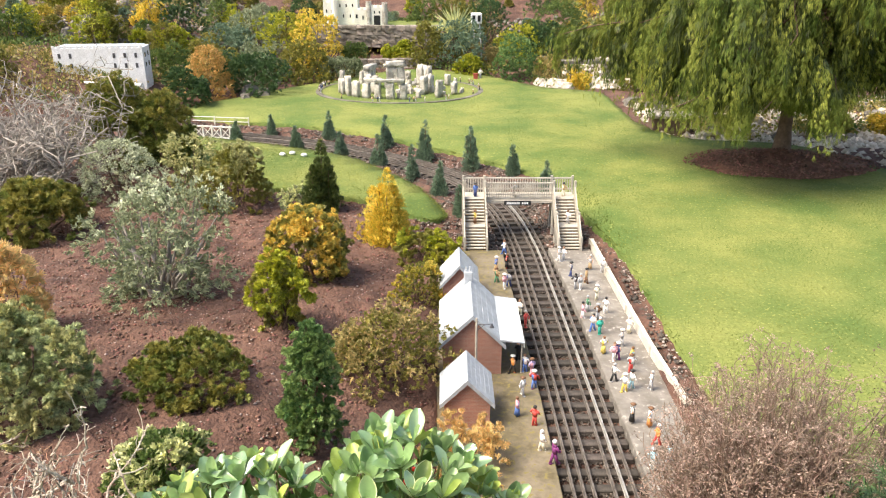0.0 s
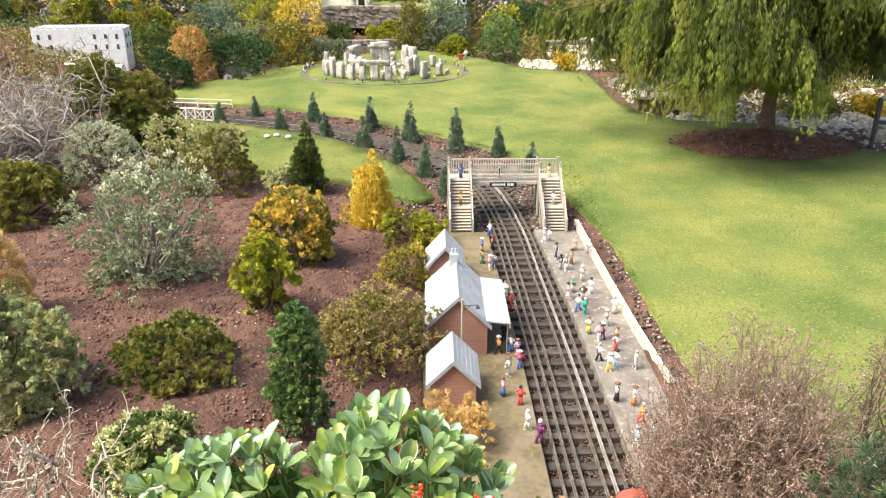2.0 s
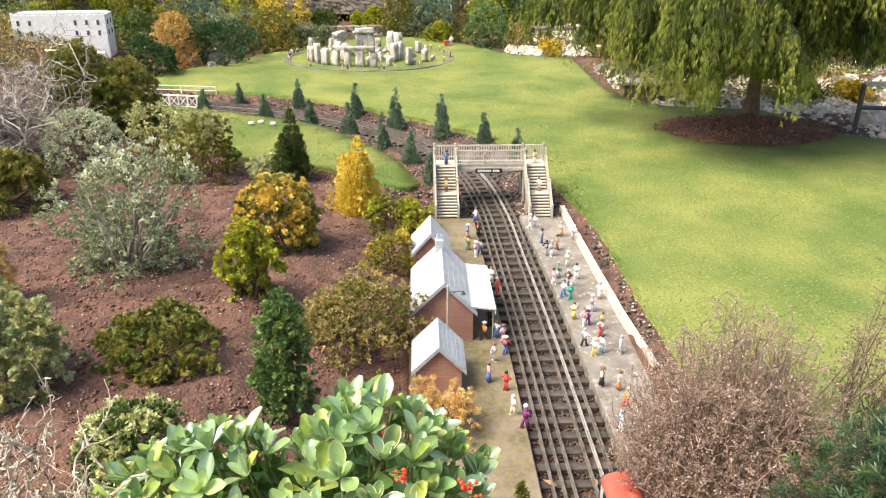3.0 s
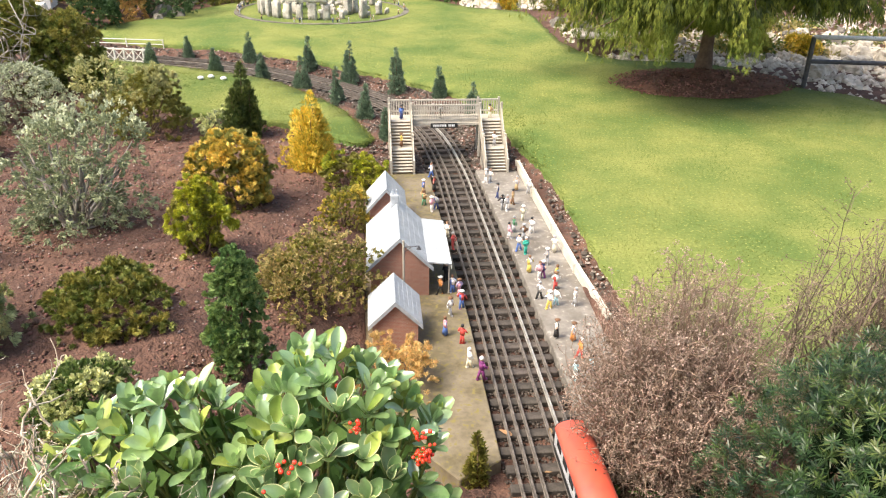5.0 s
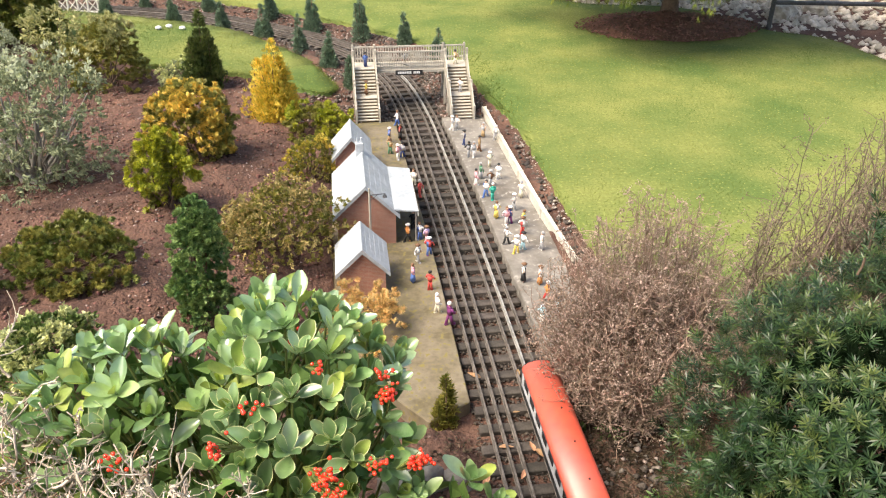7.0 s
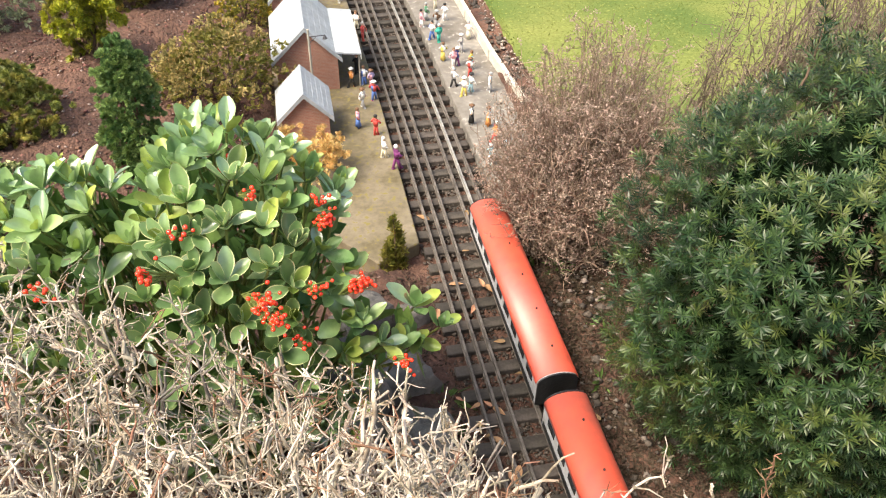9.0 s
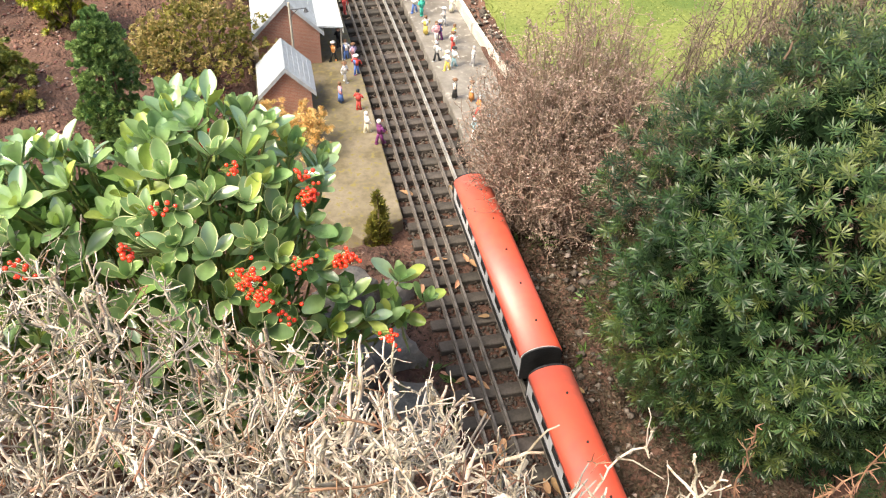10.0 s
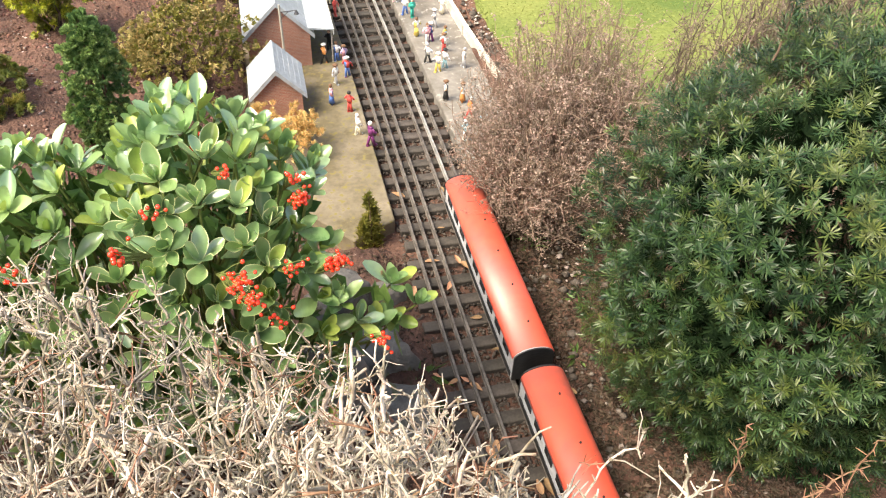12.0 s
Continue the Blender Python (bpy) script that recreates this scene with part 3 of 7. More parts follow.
def tubes(paths, radii, sides=5):
    """Tapered tubes along paths (n, k, 3) with radii (n, k), as arrays."""
    n, k, _ = paths.shape
    t = np.gradient(paths, axis=1)
    t = unit(t)
    ref = np.where(np.abs(t[..., 2:3]) > 0.9, np.array([1.0, 0, 0]), np.array([0, 0, 1.0]))
    a = unit(np.cross(t, ref))
    b = np.cross(t, a)
    th = np.linspace(0, 2 * math.pi, sides, endpoint=False)
    ring = paths[:, :, None] + radii[:, :, None, None] * (a[:, :, None] * np.cos(th)[:, None] + b[:, :, None] * np.sin(th)[:, None])
    v = ring.reshape(-1, 3)
    i = np.arange(n)[:, None, None] * k * sides + np.arange(k - 1)[None, :, None] * sides
    j = np.arange(sides)
    q = np.stack([i + j, i + (j + 1) % sides, i + sides + (j + 1) % sides, i + sides + j], -1).reshape(-1, 4)
    return v, q


def wander(a, b, k, sway, g):
    """Bent paths from a to b, (n, k, 3)."""
    t = np.linspace(0, 1, k)[None, :, None]
    path = a[:, None] * (1 - t) + b[:, None] * t
    amp = np.linalg.norm(b - a, axis=1)[:, None, None] * sway
    off = np.cumsum(g.normal(0, 1, (len(a), k, 3)), axis=1)
    off -= off[:, :1]
    off = off - off[:, -1:] * t
    return path + off * amp / math.sqrt(k)


PROFILE = {
    "mound": lambda h: np.sqrt(np.clip(1 - (1.25 * h - 0.28) ** 2 / 0.95, 0, 1)),
    "ball": lambda h: np.sqrt(np.clip(1 - (2 * h - 1) ** 2, 0.0, 1)),
    "cone": lambda h: np.clip(1 - h, 0, 1) ** 0.85 * step(-0.3, 0.32, h) * 1.25,
    "column": lambda h: np.clip(1 - h, 0, 1) ** 0.42 * (0.72 + 0.28 * step(0.0, 0.3, h)),
    "dome": lambda h: np.sqrt(np.clip(1 - h ** 5.0, 0, 1)) * (0.8 + 0.2 * step(-0.05, 0.6, h)),
    "clipped": lambda h: np.sqrt(np.clip(1 - h ** 8.0, 0, 1)) * (0.66 + 0.34 * step(0.0, 0.55, h)),
    "vase": lambda h: (0.45 + 0.75 * h) * np.sqrt(np.clip(1 - np.clip((h - 0.62) / 0.38, 0, 1) ** 2, 0, 1)),
}
BUSH_SEED = [100]


def shell(n, w, d, h, profile, g, lump=0.22, core=0.28):
    """Points in the outer shell of a bush with their outward directions."""
    hh = g.random(n) ** 0.9
    th = g.uniform(0, 2 * math.pi, n)
    r = PROFILE[profile](hh)
    k = g.integers(0, 1000)
    wave = 1 + lump * rough2(th * 1.6 + k, hh * 3.2 + k, 1.0, 4, 3) * 1.6
    inn = 1 - core * g.random(n) ** 1.6
    e = 0.02
    slope = (PROFILE[profile](np.clip(hh + e, 0, 1)) - PROFILE[profile](np.clip(hh - e, 0, 1))) / (2 * e)
    p = np.c_[r * wave * inn * w / 2 * np.cos(th), r * wave * inn * d / 2 * np.sin(th), hh * h * (0.93 + 0.07 * wave)]
    out = unit(np.c_[np.cos(th) * h, np.sin(th) * h, -slope * w / 2 + 0.15 * h])
    return p, out


def bush(name, label, x, y, w, h, leaf, style="leaf", profile="mound", n=2600, length=0.03, width=0.014, depth=None, stem=None, category="shrub",
         lump=0.26, up=0.35, spread=0.6, group="", clump=12, z=None, stems=9, core=0.28, lobes=0, tip=None, tip_share=0.4, lobe_size=1.0):
    """A shrub: a few bent stems and a crown of small leaves set in clumps, gathered into lobes; tip colours the outermost, upper clumps."""
    BUSH_SEED[0] += 1
    g = np.random.default_rng(BUSH_SEED[0])
    ob = thing(name, label, category, (x, y, (put(x, y) if z is None else z) - 0.01), 0, group)
    depth = depth or w
    many = max(n // clump, 8)
    c, out = shell(many, w, depth, h, profile, g, lump, core)
    rc = 0.42 * math.sqrt(w * h * 3.0 / many)
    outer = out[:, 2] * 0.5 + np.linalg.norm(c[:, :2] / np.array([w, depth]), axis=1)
    if lobes:
        lc, lo = shell(lobes, w * 0.68, depth * 0.68, h * 0.8, profile, g, lump, 0.12)
        lr = lobe_size * 0.82 * math.sqrt(w * h * 2.0 / lobes) * g.uniform(0.7, 1.15, lobes)
        k = g.integers(0, lobes, many)
        way = unit(g.normal(0, 1, (many, 3)) + lo[k] * 0.9 + np.array([0, 0, 0.2]))
        deep = 1 - 1.2 * core * g.random(many) ** 1.4
        fill = g.random(many) < 0.3
        c = np.where(fill[:, None], c * 0.92, lc[k] + way * (lr[k] * deep)[:, None])
        out = np.where(fill[:, None], out, unit(way + 0.35 * lo[k]))
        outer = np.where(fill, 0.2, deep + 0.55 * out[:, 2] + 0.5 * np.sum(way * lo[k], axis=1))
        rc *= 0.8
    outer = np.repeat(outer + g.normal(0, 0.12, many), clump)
    p = np.repeat(c, clump, 0) + g.normal(0, rc * 0.5, (len(c) * clump, 3))
    p[:, 2] = np.maximum(p[:, 2], 0.01)
    d = unit(np.repeat(out + g.normal(0, 0.35, out.shape), clump, 0) + g.normal(0, spread, p.shape) + np.array([0, 0, up]))
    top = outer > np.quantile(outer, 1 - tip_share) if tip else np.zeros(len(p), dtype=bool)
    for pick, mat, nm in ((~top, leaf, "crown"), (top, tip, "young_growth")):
        if not pick.any():
            continue
        if style == "spray":
            v, f = leaf_fan(p[pick], d[pick], length, width * 0.8, g, 5, 0.85, 0.15, 0.1)
        elif style == "needle":
            v, f = needle_sprigs(p[pick], d[pick], g, 18, length, width, length * 1.4)
        else:
            v, f = leaf_fan(p[pick], d[pick], length, width, g, 1, 0, 0.25, 0.15)
        tagged(cast(nm, v, f, mat, ob), kind="stuff" if nm == "young_growth" else "")
    a = np.c_[g.normal(0, w * 0.05, (stems, 2)), np.zeros(stems)]
    bq, _ = shell(stems, w * 0.8, depth * 0.8, h * 0.9, profile, g, 0.1, 0.3)
    if profile in ("cone", "column"):
        bq[:, :2] *= 0.4
        bq[0] = (0, 0, h * 0.92)
    path = wander(a, bq, 6, 0.08, g)
    rad = np.linspace(1, 0.25, 6)[None] * np.full((stems, 1), max(0.006, w * 0.014))
    v, f = tubes(path, rad)
    cast("stem", v, f, stem or BARK, ob, smooth=True)
    return ob


def spires(name, label, x, y, w, h, leaf, count=7, per=170, length=0.035, width=0.008, category="conifer", group=""):
    """A ragged conifer of several upright leaders with ascending sprays."""
    BUSH_SEED[0] += 1
    g = np.random.default_rng(BUSH_SEED[0])
    ob = thing(name, label, category, (x, y, put(x, y) - 0.01), 0, group)
    P, D, stem = [], [], []
    for k in range(count):
        a, r = g.uniform(0, 6.28), (0.0 if k == 0 else g.uniform(0.12, 0.34) * w)
        top = h * (1.0 if k == 0 else g.uniform(0.55, 0.9) * (1 - 0.5 * r / w))
        s = g.random(per) ** 1.1
        th = g.uniform(0, 6.28, per)
        rad = w * (0.34 if k == 0 else 0.26) * (1 - s) ** 0.75 * g.uniform(0.25, 1.1, per) * (0.55 + 0.45 * np.minimum(s * 5, 1))
        ax = np.c_[r * math.cos(a) * (1 - 0.3 * s), r * math.sin(a) * (1 - 0.3 * s), s * (top - length * 0.7)]
        out = np.c_[np.cos(th), np.sin(th), np.zeros(per)]
        P.append(ax + out * rad[:, None])
        D.append(unit(out * 0.5 + np.array([0, 0, 1.0]) + g.normal(0, 0.28, (per, 3))))
        stem.append((r * math.cos(a), r * math.sin(a), top * 0.9))
    v, f = leaf_fan(np.concatenate(P), np.concatenate(D), length, width, g, 3, 0.6, 0.15, 0.0)
    cast("crown", v, f, leaf, ob)
    tip = np.array(stem)
    v, f = tubes(wander(np.c_[tip[:, :2] * 0.4, np.zeros(count)], tip, 5, 0.03, g), np.linspace(0.006, 0.002, 5)[None].repeat(count, 0))
    tagged(cast("stem", v, f, BARK, ob, smooth=True), kind="stuff")
    return ob


GREEN = leafy("mid green leaf", (0.085, 0.14, 0.035), (0.17, 0.23, 0.06))
DARKGREEN = leafy("dark green leaf", (0.035, 0.082, 0.027), (0.085, 0.15, 0.05))
BLUEGREEN = leafy("blue-green conifer leaf", (0.12, 0.19, 0.12), (0.22, 0.3, 0.2))
EMERALD = leafy("emerald conifer leaf", (0.07, 0.16, 0.05), (0.19, 0.295, 0.095))
OLIVE = leafy("olive leaf", (0.155, 0.165, 0.03), (0.3, 0.27, 0.06))
LIME = leafy("lime leaf", (0.26, 0.3, 0.025), (0.44, 0.44, 0.045))
GOLD = leafy("golden conifer leaf", (0.55, 0.42, 0.05), (0.85, 0.68, 0.13))
GOLDGREEN = leafy("golden green conifer leaf", (0.3, 0.27, 0.035), (0.78, 0.6, 0.11), spread=0.5)
ORANGE = leafy("orange leaf", (0.46, 0.3, 0.09), (0.66, 0.45, 0.16))
PALEORANGE = leafy("pale orange feathery leaf", (0.6, 0.4, 0.15), (0.8, 0.6, 0.27))
PALEGREY = leafy("pale grey-green leaf", (0.42, 0.47, 0.31), (0.68, 0.7, 0.5), 0.7)
GREYLEAF = leafy("grey-green leaf", (0.17, 0.21, 0.11), (0.35, 0.385, 0.235), 0.7)
BROWNGREEN = leafy("browned olive leaf", (0.26, 0.225, 0.075), (0.46, 0.37, 0.15), spread=0.5)
YEW = leafy("yew needle", (0.01, 0.032, 0.0095), (0.04, 0.083, 0.024), 0.38, 0.55, 4.0, 0.05, 0.4)
SUNGOLD = leafy("orange-gold conifer tip", (0.58, 0.43, 0.08), (0.82, 0.63, 0.15), spread=0.35)
MOSSDARK = leafy("shaded moss green conifer leaf", (0.05, 0.08, 0.02), (0.11, 0.14, 0.035), spread=0.4)
MOSSGREEN = leafy("moss green conifer leaf", (0.1, 0.135, 0.025), (0.2, 0.225, 0.05), spread=0.4)
PALETIP = leafy("pale green tip", (0.42, 0.46, 0.2), (0.66, 0.66, 0.34))
FRESH = leafy("fresh green conifer tip", (0.15, 0.25, 0.07), (0.28, 0.38, 0.13))
LIMEGREY = leafy("yellow-tipped grey leaf", (0.26, 0.28, 0.1), (0.5, 0.48, 0.22))
FEATHER = leafy("feathery grey-green conifer leaf", (0.27, 0.335, 0.145), (0.52, 0.56, 0.29))
YEWPALE = leafy("pale yew needle", (0.035, 0.07, 0.015), (0.09, 0.115, 0.028), 0.4, 0.35, 4.0, 0.06, 0.45)
# darker crown green that paints the shade deep in the weeping conifer
TREESHADE = leafy("shaded inner conifer spray", (0.05, 0.075, 0.016), (0.1, 0.13, 0.03))
# near-black green: the shade between the yew shoots put into colour
YEWSHADE = leafy("shaded inner yew needle", (0.006, 0.017, 0.006), (0.016, 0.034, 0.012), 0.8, 0.3, 4.0, 0.02, 0.1)
WEEPING = leafy("weeping conifer spray", (0.07, 0.115, 0.021), (0.26, 0.285, 0.058), 0.7, 0.16, 3.2, 0.22, 0.15)

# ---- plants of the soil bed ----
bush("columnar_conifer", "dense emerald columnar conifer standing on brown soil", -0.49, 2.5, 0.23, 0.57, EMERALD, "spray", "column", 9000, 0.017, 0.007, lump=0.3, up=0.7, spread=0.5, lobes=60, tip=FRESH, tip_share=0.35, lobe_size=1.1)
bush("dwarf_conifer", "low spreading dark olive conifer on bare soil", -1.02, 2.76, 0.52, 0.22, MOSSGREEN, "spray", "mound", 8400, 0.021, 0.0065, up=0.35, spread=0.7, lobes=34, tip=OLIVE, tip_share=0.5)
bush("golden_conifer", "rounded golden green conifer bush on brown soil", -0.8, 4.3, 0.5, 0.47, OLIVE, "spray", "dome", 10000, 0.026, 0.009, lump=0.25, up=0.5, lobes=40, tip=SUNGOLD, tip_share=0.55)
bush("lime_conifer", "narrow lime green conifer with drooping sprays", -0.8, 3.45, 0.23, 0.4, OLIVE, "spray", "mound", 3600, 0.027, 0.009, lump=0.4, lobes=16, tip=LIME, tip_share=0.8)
spires("golden_cone_conifer", "bright golden yellow cone-shaped conifer with ragged tips", -0.38, 5.12, 0.46, 0.54, GOLD, 15, 260, 0.036, 0.009)
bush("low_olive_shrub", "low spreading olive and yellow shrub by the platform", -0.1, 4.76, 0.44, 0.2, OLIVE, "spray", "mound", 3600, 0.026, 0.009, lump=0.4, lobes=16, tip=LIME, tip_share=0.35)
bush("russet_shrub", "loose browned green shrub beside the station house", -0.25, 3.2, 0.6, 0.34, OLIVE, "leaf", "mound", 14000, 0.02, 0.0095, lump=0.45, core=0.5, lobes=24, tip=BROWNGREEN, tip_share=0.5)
spires("dark_cone_conifer", "dark green pointed conifer at the lawn edge", -0.92, 5.75, 0.44, 0.58, MOSSDARK, 10, 420, 0.036, 0.0095)
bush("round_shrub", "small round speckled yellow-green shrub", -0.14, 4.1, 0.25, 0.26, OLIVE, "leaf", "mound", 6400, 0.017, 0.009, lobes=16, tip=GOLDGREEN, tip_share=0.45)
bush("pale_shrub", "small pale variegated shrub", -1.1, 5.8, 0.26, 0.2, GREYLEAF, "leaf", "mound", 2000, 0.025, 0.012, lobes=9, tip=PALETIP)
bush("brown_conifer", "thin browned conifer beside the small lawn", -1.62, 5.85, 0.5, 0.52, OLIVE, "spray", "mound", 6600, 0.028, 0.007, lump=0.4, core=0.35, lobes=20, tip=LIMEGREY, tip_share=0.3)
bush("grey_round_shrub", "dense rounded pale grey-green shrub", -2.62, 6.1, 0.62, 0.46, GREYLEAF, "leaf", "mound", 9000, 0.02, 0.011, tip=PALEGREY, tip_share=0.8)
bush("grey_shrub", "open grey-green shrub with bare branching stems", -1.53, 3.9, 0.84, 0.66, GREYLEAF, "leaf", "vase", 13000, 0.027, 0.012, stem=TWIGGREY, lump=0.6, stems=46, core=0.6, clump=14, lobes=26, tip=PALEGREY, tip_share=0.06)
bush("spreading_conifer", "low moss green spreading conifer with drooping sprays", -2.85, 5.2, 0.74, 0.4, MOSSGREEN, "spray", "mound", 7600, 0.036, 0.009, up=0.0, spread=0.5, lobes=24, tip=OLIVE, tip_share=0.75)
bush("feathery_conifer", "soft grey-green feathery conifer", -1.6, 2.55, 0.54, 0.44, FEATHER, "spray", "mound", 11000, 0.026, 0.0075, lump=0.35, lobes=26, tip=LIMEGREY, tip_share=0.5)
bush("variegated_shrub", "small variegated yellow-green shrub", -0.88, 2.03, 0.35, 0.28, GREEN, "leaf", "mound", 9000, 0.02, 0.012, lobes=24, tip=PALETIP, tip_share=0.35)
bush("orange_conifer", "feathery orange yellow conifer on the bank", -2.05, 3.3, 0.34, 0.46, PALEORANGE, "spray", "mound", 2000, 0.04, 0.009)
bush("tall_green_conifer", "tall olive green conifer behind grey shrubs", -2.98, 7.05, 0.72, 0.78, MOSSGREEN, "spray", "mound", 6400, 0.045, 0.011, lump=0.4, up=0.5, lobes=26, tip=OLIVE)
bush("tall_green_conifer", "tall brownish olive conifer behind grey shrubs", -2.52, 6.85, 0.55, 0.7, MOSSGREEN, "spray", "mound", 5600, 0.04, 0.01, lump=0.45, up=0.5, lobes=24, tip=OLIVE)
bush("yellow_leaf_shrub", "yellow-tipped leafy shrub among grey shrubs", -2.05, 6.15, 0.42, 0.5, LIMEGREY, "leaf", "vase", 2200, 0.038, 0.019, lump=0.4)
bush("orange_feather_shrub", "feathery pale orange shrub at the platform end", 0.1, 2.62, 0.32, 0.25, PALEORANGE, "spray", "mound", 4200, 0.02, 0.0035, lump=0.5, up=1.0, core=0.5, spread=0.5, lobes=12)
spires("olive_seedling", "thin upright olive conifer seedling at the platform edge", 0.36, 2.08, 0.12, 0.27, OLIVE, 4, 190, 0.028, 0.006)

# ---- station buildings ----


def gabled(name, label, x0, x1, y0, y1, eave, ridge, over=0.012):
    """A small brick building: four walls with gables, two roof slopes, bargeboards."""
    ob = thing(name, label, "model building", ((x0 + x1) / 2, (y0 + y1) / 2, 0))
    w, d = (x1 - x0) / 2, (y1 - y0) / 2
    bm = bmesh.new()
    prism(bm, [(-w, -0.05), (w, -0.05), (w, eave), (0, ridge - 0.006), (-w, eave)], -d, d)
    part("wall", bm, BRICK, ob, "small red brick walls")
    k = (ridge - eave) / w
    e, t = over + 0.008, 0.009
    for s in (-1, 1):
        bm = bmesh.new()
        o = [(0, ridge + 0.002), (s * (w + e), eave - k * e + 0.002), (s * (w + e), eave - k * e + 0.002 + t), (0, ridge + 0.002 + t * 1.3)]
        prism(bm, o, -d - over, d + over)
        roof = part("roof_slope", bm, SLATE, ob, "weathered grey sheet roof slope")
        nrows = 6
        for r in range(1, nrows):
            f = r / nrows
            xx, zz = s * (w + e) * f, ridge + 0.002 + t * 1.3 - (ridge - eave + k * e + 0.3 * t) * f
            bm = bmesh.new()
            box(bm, xx - 0.0008, xx + 0.0008, -d - over + 0.002, d + over - 0.002, zz - 0.001, zz + 0.0003)
            part("roof_course", bm, SLATE, roof)
        for yy in (-d - over - 0.002, d + over + 0.002):
            bm = bmesh.new()
            prism(bm, [(0, ridge - 0.006), (s * (w + e), eave - k * e - 0.008), (s * (w + e), eave - k * e + 0.013), (0, ridge + 0.016)], yy - 0.002, yy + 0.002)
            part("bargeboard", bm, SLATE, ob, "pale grey painted bargeboard")
    bm = bmesh.new()
    bar(bm, (0, -d - over, ridge + t), (0, d + over, ridge + t), 0.005)
    part("ridge_cap", bm, SLATE, ob)
    return ob


house = gabled("station_house", "red brick model station house with pale grey slate roof", 0.0, 0.283, 3.32, 3.79, 0.17, 0.31)
bm = bmesh.new()
box(bm, -0.022, 0.022, -0.018, 0.018, 0.25, 0.37, 0.003)
chimney = part("chimney", bm, SLATE, house, "grey rendered chimney stack")
chimney.location = (-0.01, 0.17, 0)
for dx in (-0.01, 0.01):
    bm = bmesh.new()
    bar(bm, (dx, 0, 0.37), (dx, 0, 0.395), 0.006, 0.005, 8)
    part("chimney_pot", bm, SLATE, chimney)
bm = bmesh.new()
prism(bm, [(0.135, 0.185), (0.25, 0.172), (0.25, 0.178), (0.135, 0.194)], -0.245, 0.245)
canopy = part("canopy", bm, SLATE, house, "pale sheet platform canopy")
for k in range(25):
    bm = bmesh.new()
    yy = -0.245 + 0.49 * k / 25
    prism(bm, [(0.247, 0.150), (0.251, 0.150), (0.251, 0.178), (0.247, 0.178)], yy, yy + 0.014)
    part("valance_board", bm, WHITEWOOD, canopy, "white painted valance board")
for yy in (-0.22, 0.0, 0.22):
    bm = bmesh.new()
    bar(bm, (0.24, yy, 0.0), (0.24, yy, 0.175), 0.004)
    part("canopy_post", bm, CREAMWOOD, house)
for yy in (-0.13, 0.13):
    bm = bmesh.new()
    box(bm, 0.1415, 0.146, yy - 0.03, yy + 0.03, 0.06, 0.13, 0.001)
    w = part("window", bm, GLASSDARK, house, "small dark side window")
bm = bmesh.new()
box(bm, 0.1415, 0.146, -0.03, 0.03, 0.0, 0.125, 0.001)
part("door", bm, CREAMWOOD, house, "cream wooden door")
gabled("brick_shed", "small red brick shed with pitched grey slate roof", 0.005, 0.203, 2.87, 3.10, 0.134, 0.232)
gabled("brick_shed", "small red brick shed with pale slate roof", 0.0, 0.19, 4.07, 4.32, 0.14, 0.246)
post = thing("lamp_post", "grey wooden lamp post with a side arm before the gable", "lamp post", (0.157, 3.26, 0))
bm = bmesh.new()
bar(bm, (0, 0, -0.02), (0, 0, 0.335), 0.006, 0.005, 8)
part("pole", bm, CREAMWOOD, post)
bm = bmesh.new()
bar(bm, (0, 0, 0.30), (0.075, 0, 0.305), 0.0025)
bar(bm, (0, 0, 0.27), (0.04, 0, 0.303), 0.0018)
part("arm", bm, STEEL, post)
bm = bmesh.new()
bmesh.ops.create_cone(bm, cap_ends=True, segments=10, radius1=0.012, radius2=0.004, depth=0.014, matrix=Matrix.Translation((0.072, 0, 0.295)))
part("lamp_head", bm, STEEL, post)

# ---- footbridge ----
fb = thing("footbridge", "weathered cream wooden model footbridge over the double track", "footbridge", (0.5425, 5.36, 0))
DECK = 0.255
X0, X1 = -0.396, 0.392
bm = bmesh.new()
box(bm, X0, X1, -0.065, 0.065, DECK - 0.022, DECK, 0.002)
part("deck", bm, CREAMWOOD, fb)
for yy in (-0.065, 0.065):
    a, b = (X0 + 0.152, X1 - 0.15) if yy < 0 else (X0, X1)
    for z in (DECK + 0.025, DECK + 0.105):
        bm = bmesh.new()
        box(bm, a, b, yy - 0.004, yy + 0.004, z - 0.006, z + 0.006, 0.001)
        part("handrail", bm, CREAMWOOD, fb)
    n = 30 if yy < 0 else 44
    for k in range(n + 1):
        x = a + (b - a) * k / n
        bm = bmesh.new()
        box(bm, x - 0.0035, x + 0.0035, yy - 0.003, yy + 0.003, DECK, DECK + 0.1)
        part("baluster", bm, CREAMWOOD, fb)
    bm = bmesh.new()
    box(bm, a, b, yy - 0.006, yy + 0.006, DECK - 0.04, DECK - 0.02, 0.001)
    part("beam", bm, CREAMWOOD, fb)
for x in (X0, X0 + 0.152, X1 - 0.15, X1):
    for yy in (-0.065, 0.065):
        bm = bmesh.new()
        box(bm, x - 0.008, x + 0.008, yy - 0.008, yy + 0.008, -0.06, DECK + 0.125, 0.002)
        part("post", bm, CREAMWOOD, fb)
